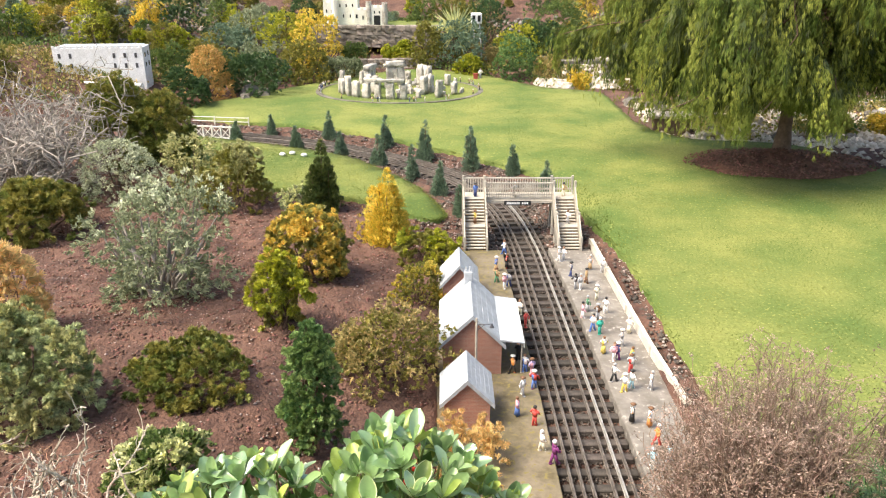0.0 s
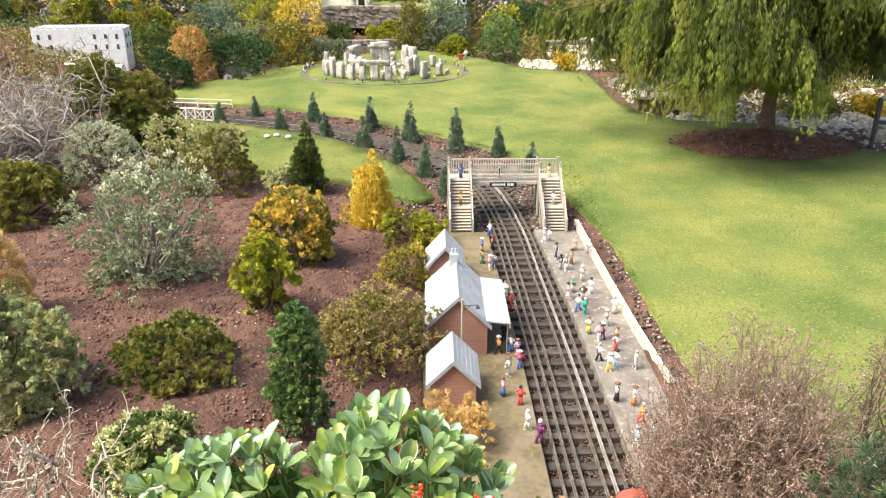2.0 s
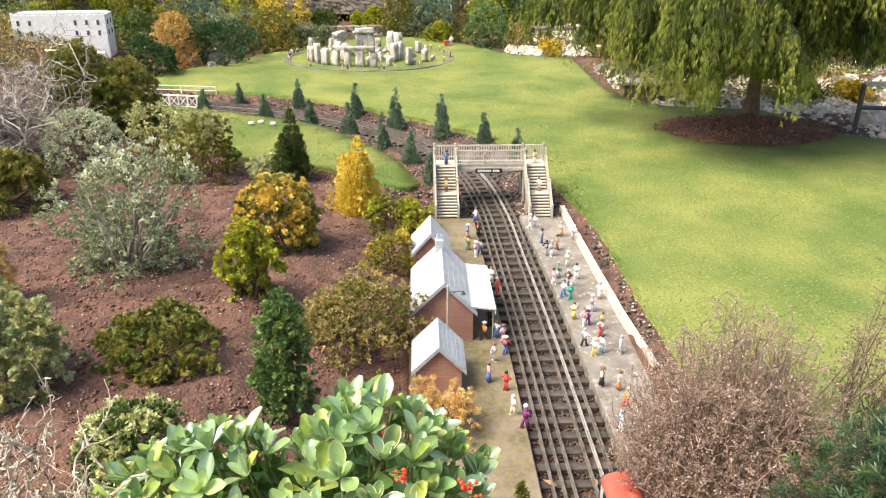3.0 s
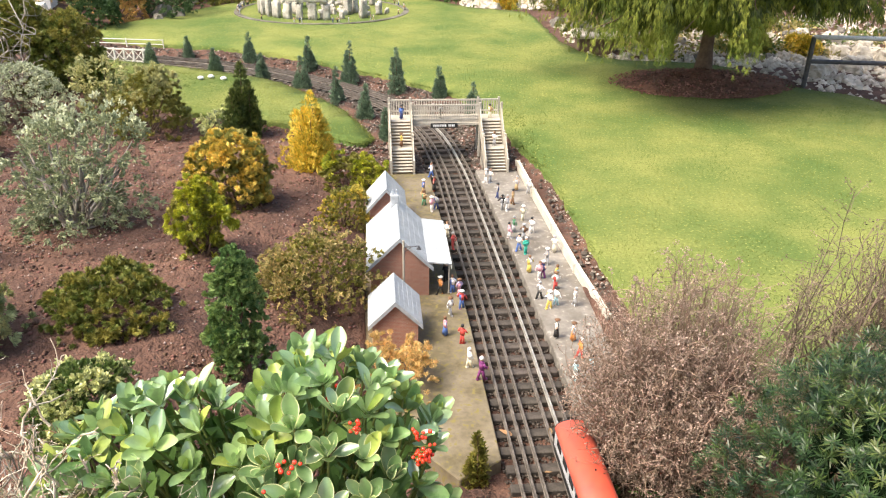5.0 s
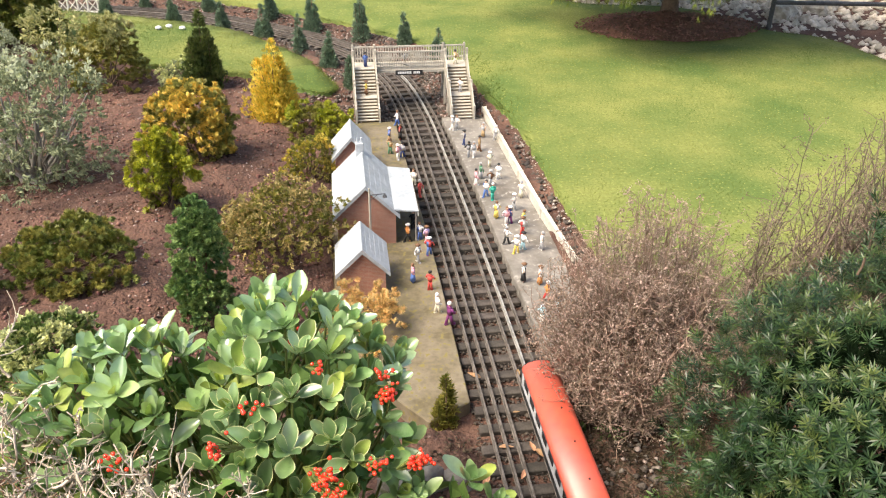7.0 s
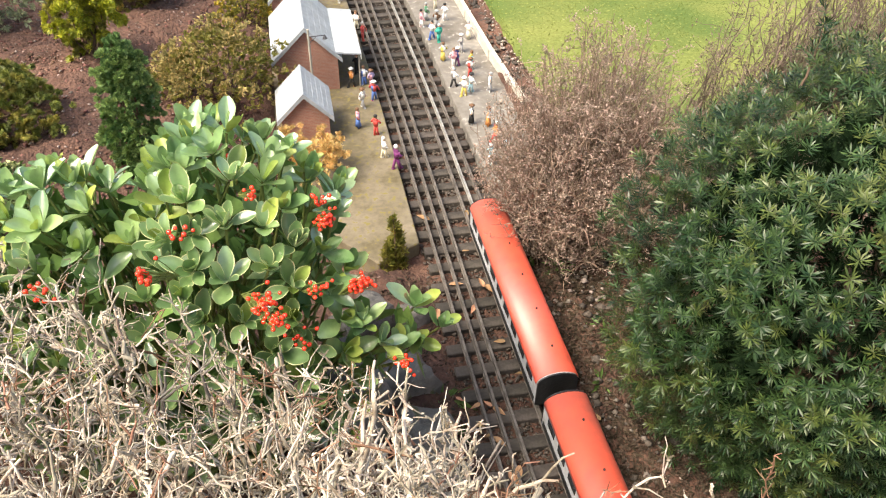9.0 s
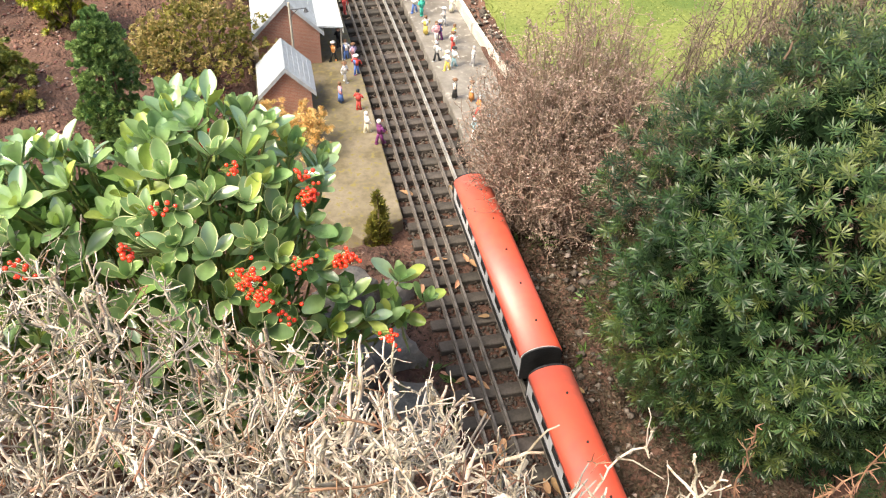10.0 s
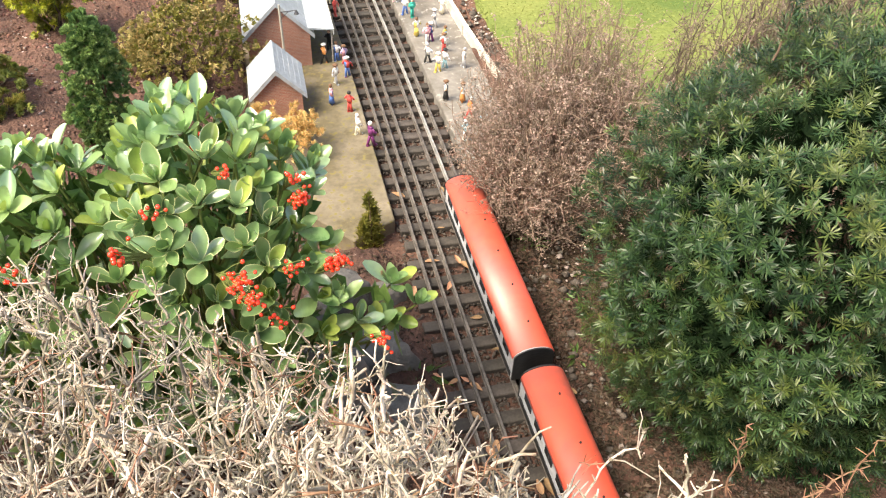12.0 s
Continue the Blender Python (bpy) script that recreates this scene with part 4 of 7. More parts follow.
for cx, wd in ((X0 + 0.076, 0.152), (X1 - 0.075, 0.15)):
    h = wd / 2
    runs = [(-0.43, 0.0, -0.29, 0.125, 8), (-0.22, 0.125, -0.065, DECK, 8)]
    for ya, za, yb, zb, n in runs:
        for k in range(n):
            y0, z0 = ya + (yb - ya) * k / n, za + (zb - za) * (k + 1) / n
            bm = bmesh.new()
            box(bm, cx - h + 0.008, cx + h - 0.008, y0 - 0.004, y0 + (yb - ya) / n, z0 - 0.006, z0, 0.001)
            part("tread", bm, CREAMWOOD, fb)
            bm = bmesh.new()
            box(bm, cx - h + 0.01, cx + h - 0.01, y0 + 0.004, y0 + 0.007, z0 - (zb - za) / n, z0 - 0.006)
            part("riser", bm, TREAD, fb)
    bm = bmesh.new()
    box(bm, cx - h, cx + h, -0.292, -0.217, 0.112, 0.125, 0.001)
    part("landing", bm, CREAMWOOD, fb)
    for s in (-1, 1):
        x = cx + s * h
        for (ya, za), (yb, zb) in (((-0.44, 0.0), (-0.29, 0.125)), ((-0.29, 0.125), (-0.22, 0.125)), ((-0.22, 0.125), (-0.065, DECK))):
            bm = bmesh.new()
            prism_pts = [(ya, za - 0.03), (yb, zb - 0.03), (yb, zb + 0.088), (ya, za + 0.088)]
            vs = [bm.verts.new((x + dx, y, z)) for dx in (-0.004, 0.004) for y, z in prism_pts]
            for f in ((0, 1, 2, 3), (7, 6, 5, 4), (0, 4, 5, 1), (1, 5, 6, 2), (2, 6, 7, 3), (3, 7, 4, 0)):
                bm.faces.new([vs[i] for i in f])
            bmesh.ops.recalc_face_normals(bm, faces=bm.faces)
            part("side_panel", bm, CREAMWOOD, fb)
            bm = bmesh.new()
            box(bm, x - 0.007, x + 0.007, ya - 0.007, ya + 0.007, -0.06 if za == 0 else -0.05, za + 0.1, 0.001)
            part("newel_post", bm, CREAMWOOD, fb)
sign = thing("hanging_sign", "small black board with a white line of lettering below the footbridge", "sign", (0.53, 5.285, 0))
bm = bmesh.new()
box(bm, -0.095, 0.095, -0.003, 0.003, 0.2, 0.234, 0.001)
part("board", bm, BLACK, sign)
bm = bmesh.new()
for k in range(13):
    if k != 8:
        box(bm, -0.078 + k * 0.012, -0.069 + k * 0.012, -0.0042, -0.003, 0.209, 0.225)
part("lettering_bars", bm, WHITE, sign)

# ---- train on the right-hand track ----
RAILTOP = -0.0135
HALF = 0.06


def body_outline(w, floor, shoulder, top):
    o = [(-w, floor), (w, floor), (w, shoulder)]
    for k in range(1, 12):
        a = math.pi * k / 12
        o.append((w * math.cos(a), shoulder + (top - shoulder) * math.sin(a)))
    o.append((-w, shoulder))
    return o


def bogie(parent, y):
    bm = bmesh.new()
    box(bm, -0.045, 0.045, y - 0.075, y + 0.075, 0.018, 0.036, 0.003)
    frame_part = part("bogie", bm, BLACK, parent)
    for dy in (-0.05, 0.05):
        for sx in (-1, 1):
            bm = bmesh.new()
            bar(bm, (sx * 0.031, y + dy, 0.023), (sx * 0.041, y + dy, 0.023), 0.023, None, 14)
            part("wheel", bm, STEEL, frame_part)
        bm = bmesh.new()
        bar(bm, (-0.035, y + dy, 0.023), (0.035, y + dy, 0.023), 0.004)
        part("axle", bm, STEEL, frame_part)


def skin(name, outline, pick, y0, y1, material, parent, label="", proud=0.0):
    """A strip of a body's skin: the outline's corners in pick, drawn along y."""
    pts = [outline[i] for i in pick]
    cz = sum(z for _, z in outline) / len(outline)
    pts = [(x * (1 + proud / HALF), cz + (z - cz) * (1 + proud / HALF)) for x, z in pts]
    v = [(x, y, z) for y in (y0, y1) for x, z in pts]
    n = len(pts)
    ob = cast(name, v, [(i, i + 1, n + i + 1, n + i) for i in range(n - 1)], material, parent, label, True)
    sol = ob.modifiers.new("thick", "SOLIDIFY")
    sol.thickness = 0.002
    return ob


def coach(at, turn, length=0.83):
    ob = thing("railway_coach", "model railway coach with red roof and grey panelled sides", "railway coach", at, turn, "coaches of the train")
    L = length / 2
    o = body_outline(HALF, 0.042, 0.13, 0.166)
    bm = bmesh.new()
    prism(bm, o, -L, L)
    part("body", bm, COACHGREY, ob, "light grey coach sides")
    roof = skin("roof", o, range(2, 15), -L + 0.002, L - 0.002, RED, ob, "glossy red arched roof", 0.0025)
    for s in (-1, 1):
        bm = bmesh.new()
        box(bm, s * 0.061 - 0.0012, s * 0.061 + 0.0012, -L + 0.01, L - 0.01, 0.042, 0.062)
        part("skirt_stripe", bm, BLACK, ob)
        for k in range(9):
            y = -L + 0.07 + k * (2 * L - 0.14) / 8
            bm = bmesh.new()
            box(bm, s * 0.061 - 0.0015, s * 0.061 + 0.0015, y - 0.027, y + 0.027, 0.092, 0.12, 0.001)
            part("window", bm, GLASSDARK, ob)
    for k in range(5):
        y = -L + 0.1 + k * (2 * L - 0.2) / 4
        bm = bmesh.new()
        bmesh.ops.create_cone(bm, cap_ends=True, segments=8, radius1=0.004, radius2=0.003, depth=0.006, matrix=Matrix.Translation((0.012, y, 0.169)))
        part("roof_vent", bm, BLACK, ob)
    for s in (-1, 1):
        bm = bmesh.new()
        prism(bm, [(x * 1.012, 0.05 + (z - 0.05) * 1.012) for x, z in o], s * (L + 0.001), s * (L + 0.006))
        part("end_panel", bm, BLACK, ob)
        bm = bmesh.new()
        bar(bm, (0, s * L, 0.04), (0, s * (L + 0.03), 0.04), 0.006)
        part("coupling", bm, BLACK, ob)
    bogie(ob, -L + 0.15)
    bogie(ob, L - 0.15)
    bm = bmesh.new()
    box(bm, -0.05, 0.05, -0.12, 0.12, 0.02, 0.042, 0.003)
    part("underframe_box", bm, BLACK, ob)
    return ob


def loco(at, turn, length=0.76):
    ob = thing("diesel_locomotive", "red and silver model diesel locomotive with a yellow nose", "locomotive", at, turn)
    L = length / 2
    o = body_outline(HALF, 0.04, 0.135, 0.172)
    bm = bmesh.new()
    prism(bm, o, -L + 0.04, L - 0.04)
    part("body", bm, RED, ob, "red enamel body")
    skin("roof", o, range(2, 15), -L + 0.04, L - 0.04, RED, ob, "glossy red roof", 0.0025)
    for s in (-1, 1):
        for end in (-1, 1):
            bm = bmesh.new()
            prism(bm, [(s * 0.0605, 0.045), (s * 0.0625, 0.045), (s * 0.0625, 0.138), (s * 0.0605, 0.138)], *sorted((end * (L - 0.04), end * (L - 0.14))))
            part("cab_side", bm, YELLOW, ob, "yellow cab side panel")
            bm = bmesh.new()
            box(bm, s * 0.0635 - 0.001, s * 0.0635 + 0.001, min(end * (L - 0.06), end * (L - 0.115)), max(end * (L - 0.06), end * (L - 0.115)), 0.1, 0.13)
            part("cab_window", bm, GLASSDARK, ob)
        # slanted silver panel
        bm = bmesh.new()
        vs = [bm.verts.new((s * (0.0605 + e), y, z)) for e in (0, 0.002) for y, z in ((-L + 0.16, 0.045), (L - 0.25, 0.045), (L - 0.17, 0.137), (-L + 0.3, 0.137))]
        for f in ((0, 1, 2, 3), (7, 6, 5, 4), (0, 4, 5, 1), (1, 5, 6, 2), (2, 6, 7, 3), (3, 7, 4, 0)):
            bm.faces.new([vs[i] for i in f])
        bmesh.ops.recalc_face_normals(bm, faces=bm.faces)
        part("silver_panel", bm, SILVER, ob, "slanted silver grey side panel")
        for k in range(5):
            y = -L + 0.2 + k * 0.075
            dark = k > 1
            bm = bmesh.new()
            box(bm, s * 0.044 - 0.012, s * 0.044 + 0.012, y, y + 0.055, -0.0015, 0.0015)
            for v in bm.verts:
                v.co = Vector((s * 0.053 + (v.co.x - s * 0.044) * 0.45, v.co.y, 0.1525 + v.co.z - s * (v.co.x - s * 0.044) * 1.05))
            part("roof_grille", bm, RUSTRED if dark else SILVER, ob, "dark red roof grille" if dark else "grey roof grille")
    for y in (-L + 0.15, -L + 0.21):
        bm = bmesh.new()
        bmesh.ops.create_cone(bm, cap_ends=True, segments=18, radius1=0.021, radius2=0.02, depth=0.008, matrix=Matrix.Translation((0.0, y, 0.177)))
        part("roof_fan", bm, BLACK, ob, "round black roof fan")
    for y in (-0.09, 0.08):
        bm = bmesh.new()
        box(bm, -0.03, 0.03, y - 0.004, y + 0.004, 0.17, 0.178)
        part("roof_rib", bm, BLACK, ob)
    for end in (-1, 1):
        # nose: slopes in towards the top
        bm = bmesh.new()
        lo = [(x * 0.985, z) for x, z in o]
        a = [bm.verts.new((x, end * (L - 0.04), z)) for x, z in lo]
        b = [bm.verts.new((x * 0.95, end * (L - (0.03 if z > 0.1 else 0.0)), min(z, 0.15))) for x, z in lo]
        n = len(lo)
        for i in range(n):
            bm.faces.new((a[i], a[(i + 1) % n], b[(i + 1) % n], b[i]))
        bm.faces.new(b)
        bmesh.ops.recalc_face_normals(bm, faces=bm.faces)
        nose = part("nose", bm, YELLOW, ob, "bright yellow nose")
        skin("cab_roof", o, range(3, 14), *sorted((end * (L - 0.045), end * (L - 0.012))), RED, ob, "red cab roof", 0.002)
        for sx in (-1, 1):
            bm = bmesh.new()
            vs = [bm.verts.new((sx * x, end * (L - d), z)) for d, z, x in ((0.010, 0.103, 0.006), (0.010, 0.103, 0.049), (0.0275, 0.137, 0.047), (0.0275, 0.137, 0.006))]
            bm.faces.new(vs)
            r = bmesh.ops.extrude_face_region(bm, geom=bm.faces[:])
            for v in r["geom"]:
                if isinstance(v, bmesh.types.BMVert):
                    v.co.y += end * 0.004
            bmesh.ops.recalc_face_normals(bm, faces=bm.faces)
            part("windscreen", bm, GLASSDARK, nose)
            bm = bmesh.new()
            bar(bm, (sx * 0.042, end * (L - 0.004), 0.068), (sx * 0.042, end * (L + 0.003), 0.068), 0.006, None, 10)
            part("headlight", bm, PALETUBE, nose)
            bm = bmesh.new()
            bar(bm, (sx * 0.035, end * (L - 0.01), 0.035), (sx * 0.035, end * (L + 0.018), 0.035), 0.005, 0.008, 10)
            part("buffer", bm, BLACK, ob)
        bm = bmesh.new()
        box(bm, -0.026, 0.026, min(end * (L - 0.002), end * (L + 0.003)), max(end * (L - 0.002), end * (L + 0.003)), 0.07, 0.084, 0.001)
        part("number_panel", bm, BLACK, nose)
        bm = bmesh.new()
        box(bm, -0.022, 0.022, min(end * (L + 0.003), end * (L + 0.004)), max(end * (L + 0.003), end * (L + 0.004)), 0.074, 0.08)
        part("panel_bars", bm, YELLOW, nose)
        bm = bmesh.new()
        box(bm, -0.05, 0.05, min(end * (L - 0.02), end * (L - 0.001)), max(end * (L - 0.02), end * (L - 0.001)), 0.028, 0.045, 0.002)
        part("buffer_beam", bm, BLACK, ob)
    bogie(ob, -L + 0.17)
    bogie(ob, L - 0.17)
    bm = bmesh.new()
    box(bm, -0.05, 0.05, -0.1, 0.1, 0.018, 0.04, 0.003)
    part("fuel_tank", bm, BLACK, ob)
    return ob


RUSTRED = surface("dark red grille", (0.3, 0.05, 0.04), (0.36, 0.07, 0.06), 20.0, 0.6)


def place_on_track(front_y, length):
    """Run along the line of a vehicle whose front (nearer the line's start) lies at that y, at its middle."""
    s = float(np.interp(front_y, LINE[:60, 1], RUN[:60])) + length / 2
    x, y, d = along(s, 0.0805)
    return (x, y, RAILTOP), math.degrees(d) - 90


FRONT = -1.3
at, turn = place_on_track(FRONT, 0.76)
loco(at, turn)
at, turn = place_on_track(FRONT + 0.83, 0.83)
first = coach(at, turn)
for k in (1, 2):
    at, turn = place_on_track(FRONT + 0.83 + 0.9 * k, 0.83)
    copy_thing(first, pose(*at, 0, 0, turn))

# ---- figurines on the platforms ----
INK = {"red": (0.55, 0.07, 0.06), "blue": (0.08, 0.16, 0.42), "white": (0.8, 0.78, 0.75), "black": (0.02, 0.02, 0.02), "tan": (0.4, 0.27, 0.14), "green": (0.08, 0.22, 0.12),
       "pink": (0.7, 0.35, 0.4), "grey": (0.35, 0.35, 0.36), "navy": (0.03, 0.05, 0.16), "cream": (0.7, 0.65, 0.5), "orange": (0.6, 0.25, 0.08), "lilac": (0.5, 0.4, 0.6),
       "purple": (0.17, 0.03, 0.14), "brown": (0.16, 0.08, 0.04), "teal": (0.03, 0.4, 0.3), "yellow": (0.68, 0.52, 0.12), "cyan": (0.35, 0.55, 0.62)}
PAINT = {k: surface("figure paint " + k, v, tuple(c * 1.15 for c in v), 40, 0.6, 0, 0.1, 0.001, 300) for k, v in INK.items()}
FLESH = surface("figure tan paint", (0.5, 0.3, 0.2), (0.55, 0.34, 0.24), 40, 0.6, bump=0)


def figurine(x, y, z, colours, seed, tall=0.1, name="figurine"):
    """A small painted figure, one mesh: legs, coat, arms, head, hat."""
    g = random.Random(seed)
    top, low = colours.split()
    bm = bmesh.new()
    marks = []

    def mark(i):
        marks.append((len(bm.faces), i))
    s = tall / 0.1
    skirt = g.random() < 0.22
    if skirt:
        bmesh.ops.create_cone(bm, cap_ends=True, segments=9, radius1=0.014 * s, radius2=0.009 * s, depth=0.04 * s, matrix=Matrix.Translation((0, 0, 0.03 * s)))
        bar(bm, (-0.004 * s, 0, 0), (-0.004 * s, 0, 0.02 * s), 0.004 * s)
        bar(bm, (0.004 * s, 0, 0), (0.004 * s, 0, 0.02 * s), 0.004 * s)
    else:
        st = g.uniform(0.004, 0.015) * s
        bar(bm, (-0.006 * s, -st, 0), (-0.004 * s, 0, 0.05 * s), 0.0055 * s, 0.006 * s)
        bar(bm, (0.006 * s, st, 0), (0.004 * s, 0, 0.05 * s), 0.0055 * s, 0.006 * s)
        box(bm, -0.01 * s, 0.0, -st - 0.009 * s, -st + 0.004 * s, 0, 0.006 * s, 0.001)
        box(bm, 0.0, 0.01 * s, st - 0.009 * s, st + 0.004 * s, 0, 0.006 * s, 0.001)
    mark(0)
    bmesh.ops.create_cone(bm, cap_ends=True, segments=9, radius1=0.0105 * s, radius2=0.0125 * s, depth=0.03 * s, matrix=Matrix.Translation((0, 0, 0.062 * s)) @ Matrix.Diagonal((1.1, 0.75, 1, 1)))
    bmesh.ops.create_cone(bm, cap_ends=True, segments=9, radius1=0.0125 * s, radius2=0.005 * s, depth=0.007 * s, matrix=Matrix.Translation((0, 0, 0.0805 * s)) @ Matrix.Diagonal((1.1, 0.75, 1, 1)))
    for sx in (-1, 1):
        el = Vector((sx * g.uniform(0.016, 0.022) * s, g.uniform(-0.008, 0.004) * s, 0.062 * s))
        wr = el + Vector((-sx * g.uniform(-0.003, 0.01), -g.uniform(0.0, 0.014), g.uniform(-0.02, 0.008))) * s
        bar(bm, (sx * 0.013 * s, 0, 0.078 * s), el, 0.0042 * s)
        bar(bm, el, wr, 0.004 * s, 0.003 * s)
    mark(1)
    bmesh.ops.create_uvsphere(bm, u_segments=8, v_segments=6, radius=0.0082 * s, matrix=Matrix.Translation((0, 0, 0.092 * s)) @ Matrix.Diagonal((0.9, 1, 1.15, 1)))
    mark(2)
    bmesh.ops.create_uvsphere(bm, u_segments=8, v_segments=5, radius=0.0087 * s, matrix=Matrix.Translation((0, 0.0015 * s, 0.0955 * s)))
    if g.random() < 0.4:
        bmesh.ops.create_cone(bm, cap_ends=True, segments=10, radius1=0.014 * s, radius2=0.009 * s, depth=0.004 * s, matrix=Matrix.Translation((0, 0, 0.098 * s)))
    mark(3)
    bm.faces.ensure_lookup_table()
    lo = 0
    for hi, i in marks:
        for f in bm.faces[lo:hi]:
            f.material_index = i
            f.smooth = True
        lo = hi
    me = bpy.data.meshes.new(name)
    bm.to_mesh(me)
    bm.free()
    hat = PAINT["white"] if seed % 4 == 0 or top == "purple" else PAINT[g.choice(("brown", "black", "black", "brown", "grey"))]
    for m in (PAINT[low], PAINT[top], FLESH, hat):
        me.materials.append(m)
    ob = new(name, me)
    ob.location, ob.rotation_euler = (x, y, z), (0, 0, g.uniform(0, 6.28))
    return tagged(ob, f"small painted figurine, {top} above and {low} below, on the platform", "figurine", "figurines at the station")


LEFT = [(0.34, 4.58, "blue tan"), (0.41, 4.62, "red black"), (0.41, 4.86, "white blue"), (0.33, 4.40, "tan green"), (0.37, 4.31, "pink white"), (0.40, 4.34, "grey navy"),
    (0.43, 3.95, "white cream"), (0.45, 3.81, "red red"), (0.34, 3.33, "orange black"), (0.38, 3.46, "black black"), (0.40, 3.34, "white blue"), (0.43, 3.30, "lilac pink"),
    (0.43, 3.19, "red blue"), (0.37, 3.13, "white grey"), (0.33, 2.96, "pink blue"), (0.40, 2.89, "red red"), (0.41, 2.71, "white cream"), (0.45, 2.62, "purple purple"),
    ]
RIGHT = [(0.76, 4.74, "white white"), (0.79, 4.74, "white grey"), (0.80, 4.49, "grey navy"), (0.94, 4.60, "grey tan"), (1.01, 4.55, "white grey"), (0.88, 4.39, "tan brown"),
    (0.80, 4.31, "black grey"), (0.83, 4.30, "grey white"), (0.90, 4.15, "cream cream"), (0.82, 4.00, "green grey"), (0.78, 3.92, "pink white"), (0.92, 3.98, "white white"),
    (0.84, 3.73, "teal teal"), (0.81, 3.77, "white blue"), (0.86, 3.90, "brown grey"), (0.82, 3.52, "white yellow"), (0.93, 3.60, "grey grey"), (1.00, 3.74, "white cream"),
    (0.86, 3.45, "pink white"), (0.82, 3.25, "white black"), (0.88, 3.46, "navy purple"), (0.94, 3.41, "yellow cyan"), (0.92, 3.34, "white red"), (0.89, 3.19, "white cyan"),
    (0.85, 3.16, "white yellow"), (0.98, 3.18, "white grey"), (0.83, 2.91, "white black"), (0.90, 2.88, "white orange"), (0.90, 2.75, "orange red"), (0.84, 2.59, "cyan white"),
    (0.92, 2.63, "cyan grey"), ]
for k, (x, y, c) in enumerate(LEFT):
    figurine(x, y, 0.0, c, k, 0.115 if c == "purple purple" else 0.1)
for k, (x, y, c) in enumerate(RIGHT):
    figurine(x, y, 0.0, c, 40 + k, 0.1)
for k, (x, y, z, c) in enumerate(((0.23, 5.32, DECK, "blue navy"), (0.222, 5.11, 0.125, "yellow brown"), (0.51, 5.33, DECK, "grey black"), (0.86, 5.33, DECK, "tan cream"), (0.865, 5.11, 0.125, "white grey"))):
    figurine(x, y, z, c, 90 + k)

# ---- small conifers along the track ----
for k, (x, y, h) in enumerate(((-2.12, 7.89, 0.22), (-1.85, 8.30, 0.24), (-1.46, 7.59, 0.23), (-1.2, 8.12, 0.28), (-0.99, 7.36, 0.23), (-0.58, 7.74, 0.31), (-0.6, 7.03, 0.28),
                               (-0.17, 7.31, 0.38), (-0.27, 6.56, 0.3), (0.25, 6.92, 0.39), (-0.02, 6.14, 0.27), (0.61, 6.67, 0.27), (0.12, 5.6, 0.24), (0.82, 5.95, 0.32))):
    spires("small_conifer", "small blue-green upright conifer with ragged tips beside the track", x, y, 0.05 + 0.42 * h, h * 1.12, BLUEGREEN, 5 + k % 4, 150, 0.034, 0.0075, group="conifers along the track")

# ---- stone circle ----


def rock(bm, at, size, g, turn=0.0, taper=0.1, cuts=3, soft=0.15):
    r = bmesh.ops.create_cube(bm, size=1)
    bmesh.ops.subdivide_edges(bm, edges=list({e for v in r["verts"] for e in v.link_edges}), cuts=cuts, use_grid_fill=True)
    seen = [v for v in bm.verts if not v.tag]
    c, s = math.cos(turn), math.sin(turn)
    off = Vector((g.random() * 50, g.random() * 50, g.random() * 50))
    for v in seen:
        v.tag = True
        q = v.co.copy()
        rd = 1 - soft * max(0, abs(q.x) + abs(q.y) + abs(q.z) - 1.0)
        k = 1 + 0.24 * noise.noise(q * 2.3 + off) + 0.2 * noise.noise(q * 6.1 + off)
        q = Vector((q.x * size[0] * (1 - taper * (q.z + 0.5)), q.y * size[1] * (1 - taper * (q.z + 0.5)), q.z * size[2])) * rd * k
        v.co = Vector((at[0] + q.x * c - q.y * s, at[1] + q.x * s + q.y * c, at[2] + q.z + size[2] / 2 * 0.95))


def rock_part(name, at, size, g, material, parent, turn=0.0, taper=0.1):
    bm = bmesh.new()
    rock(bm, at, size, g, turn, taper, 3, 0.04)
    ob = part(name, bm, material, parent)
    for f in ob.data.polygons:
        f.use_smooth = True
    return ob


HX, HY = -0.57, 10.35
HZ = put(HX, HY) + 0.04
henge = thing("stone_circle", "model circle of pale standing stones with lintels on the lawn", "stone circle", (HX, HY, HZ))
g = random.Random(3)
for k in range(30):
    a = 2 * math.pi * k / 30
    if k in (0, 1, 2, 4, 5, 9, 10, 12, 13, 15, 24, 25, 27, 29):
        continue
    tall = 0.225 * g.uniform(0.8, 1.05) if k not in (3, 7, 28) else 0.15
    rock_part("standing_stone", (0.78 * math.cos(a), 0.62 * math.sin(a), 0), (0.092 * g.uniform(0.75, 1.15), 0.055, tall * g.uniform(0.85, 1.05)), g, STONE, henge, a + math.pi / 2)
    if k in (20, 21, 22, 8):
        b = a + math.pi / 30
        rock_part("lintel", (0.78 * math.cos(b), 0.62 * math.sin(b), 0.21), (0.18, 0.07, 0.036), g, STONE, henge, b + math.pi / 2, 0.0)
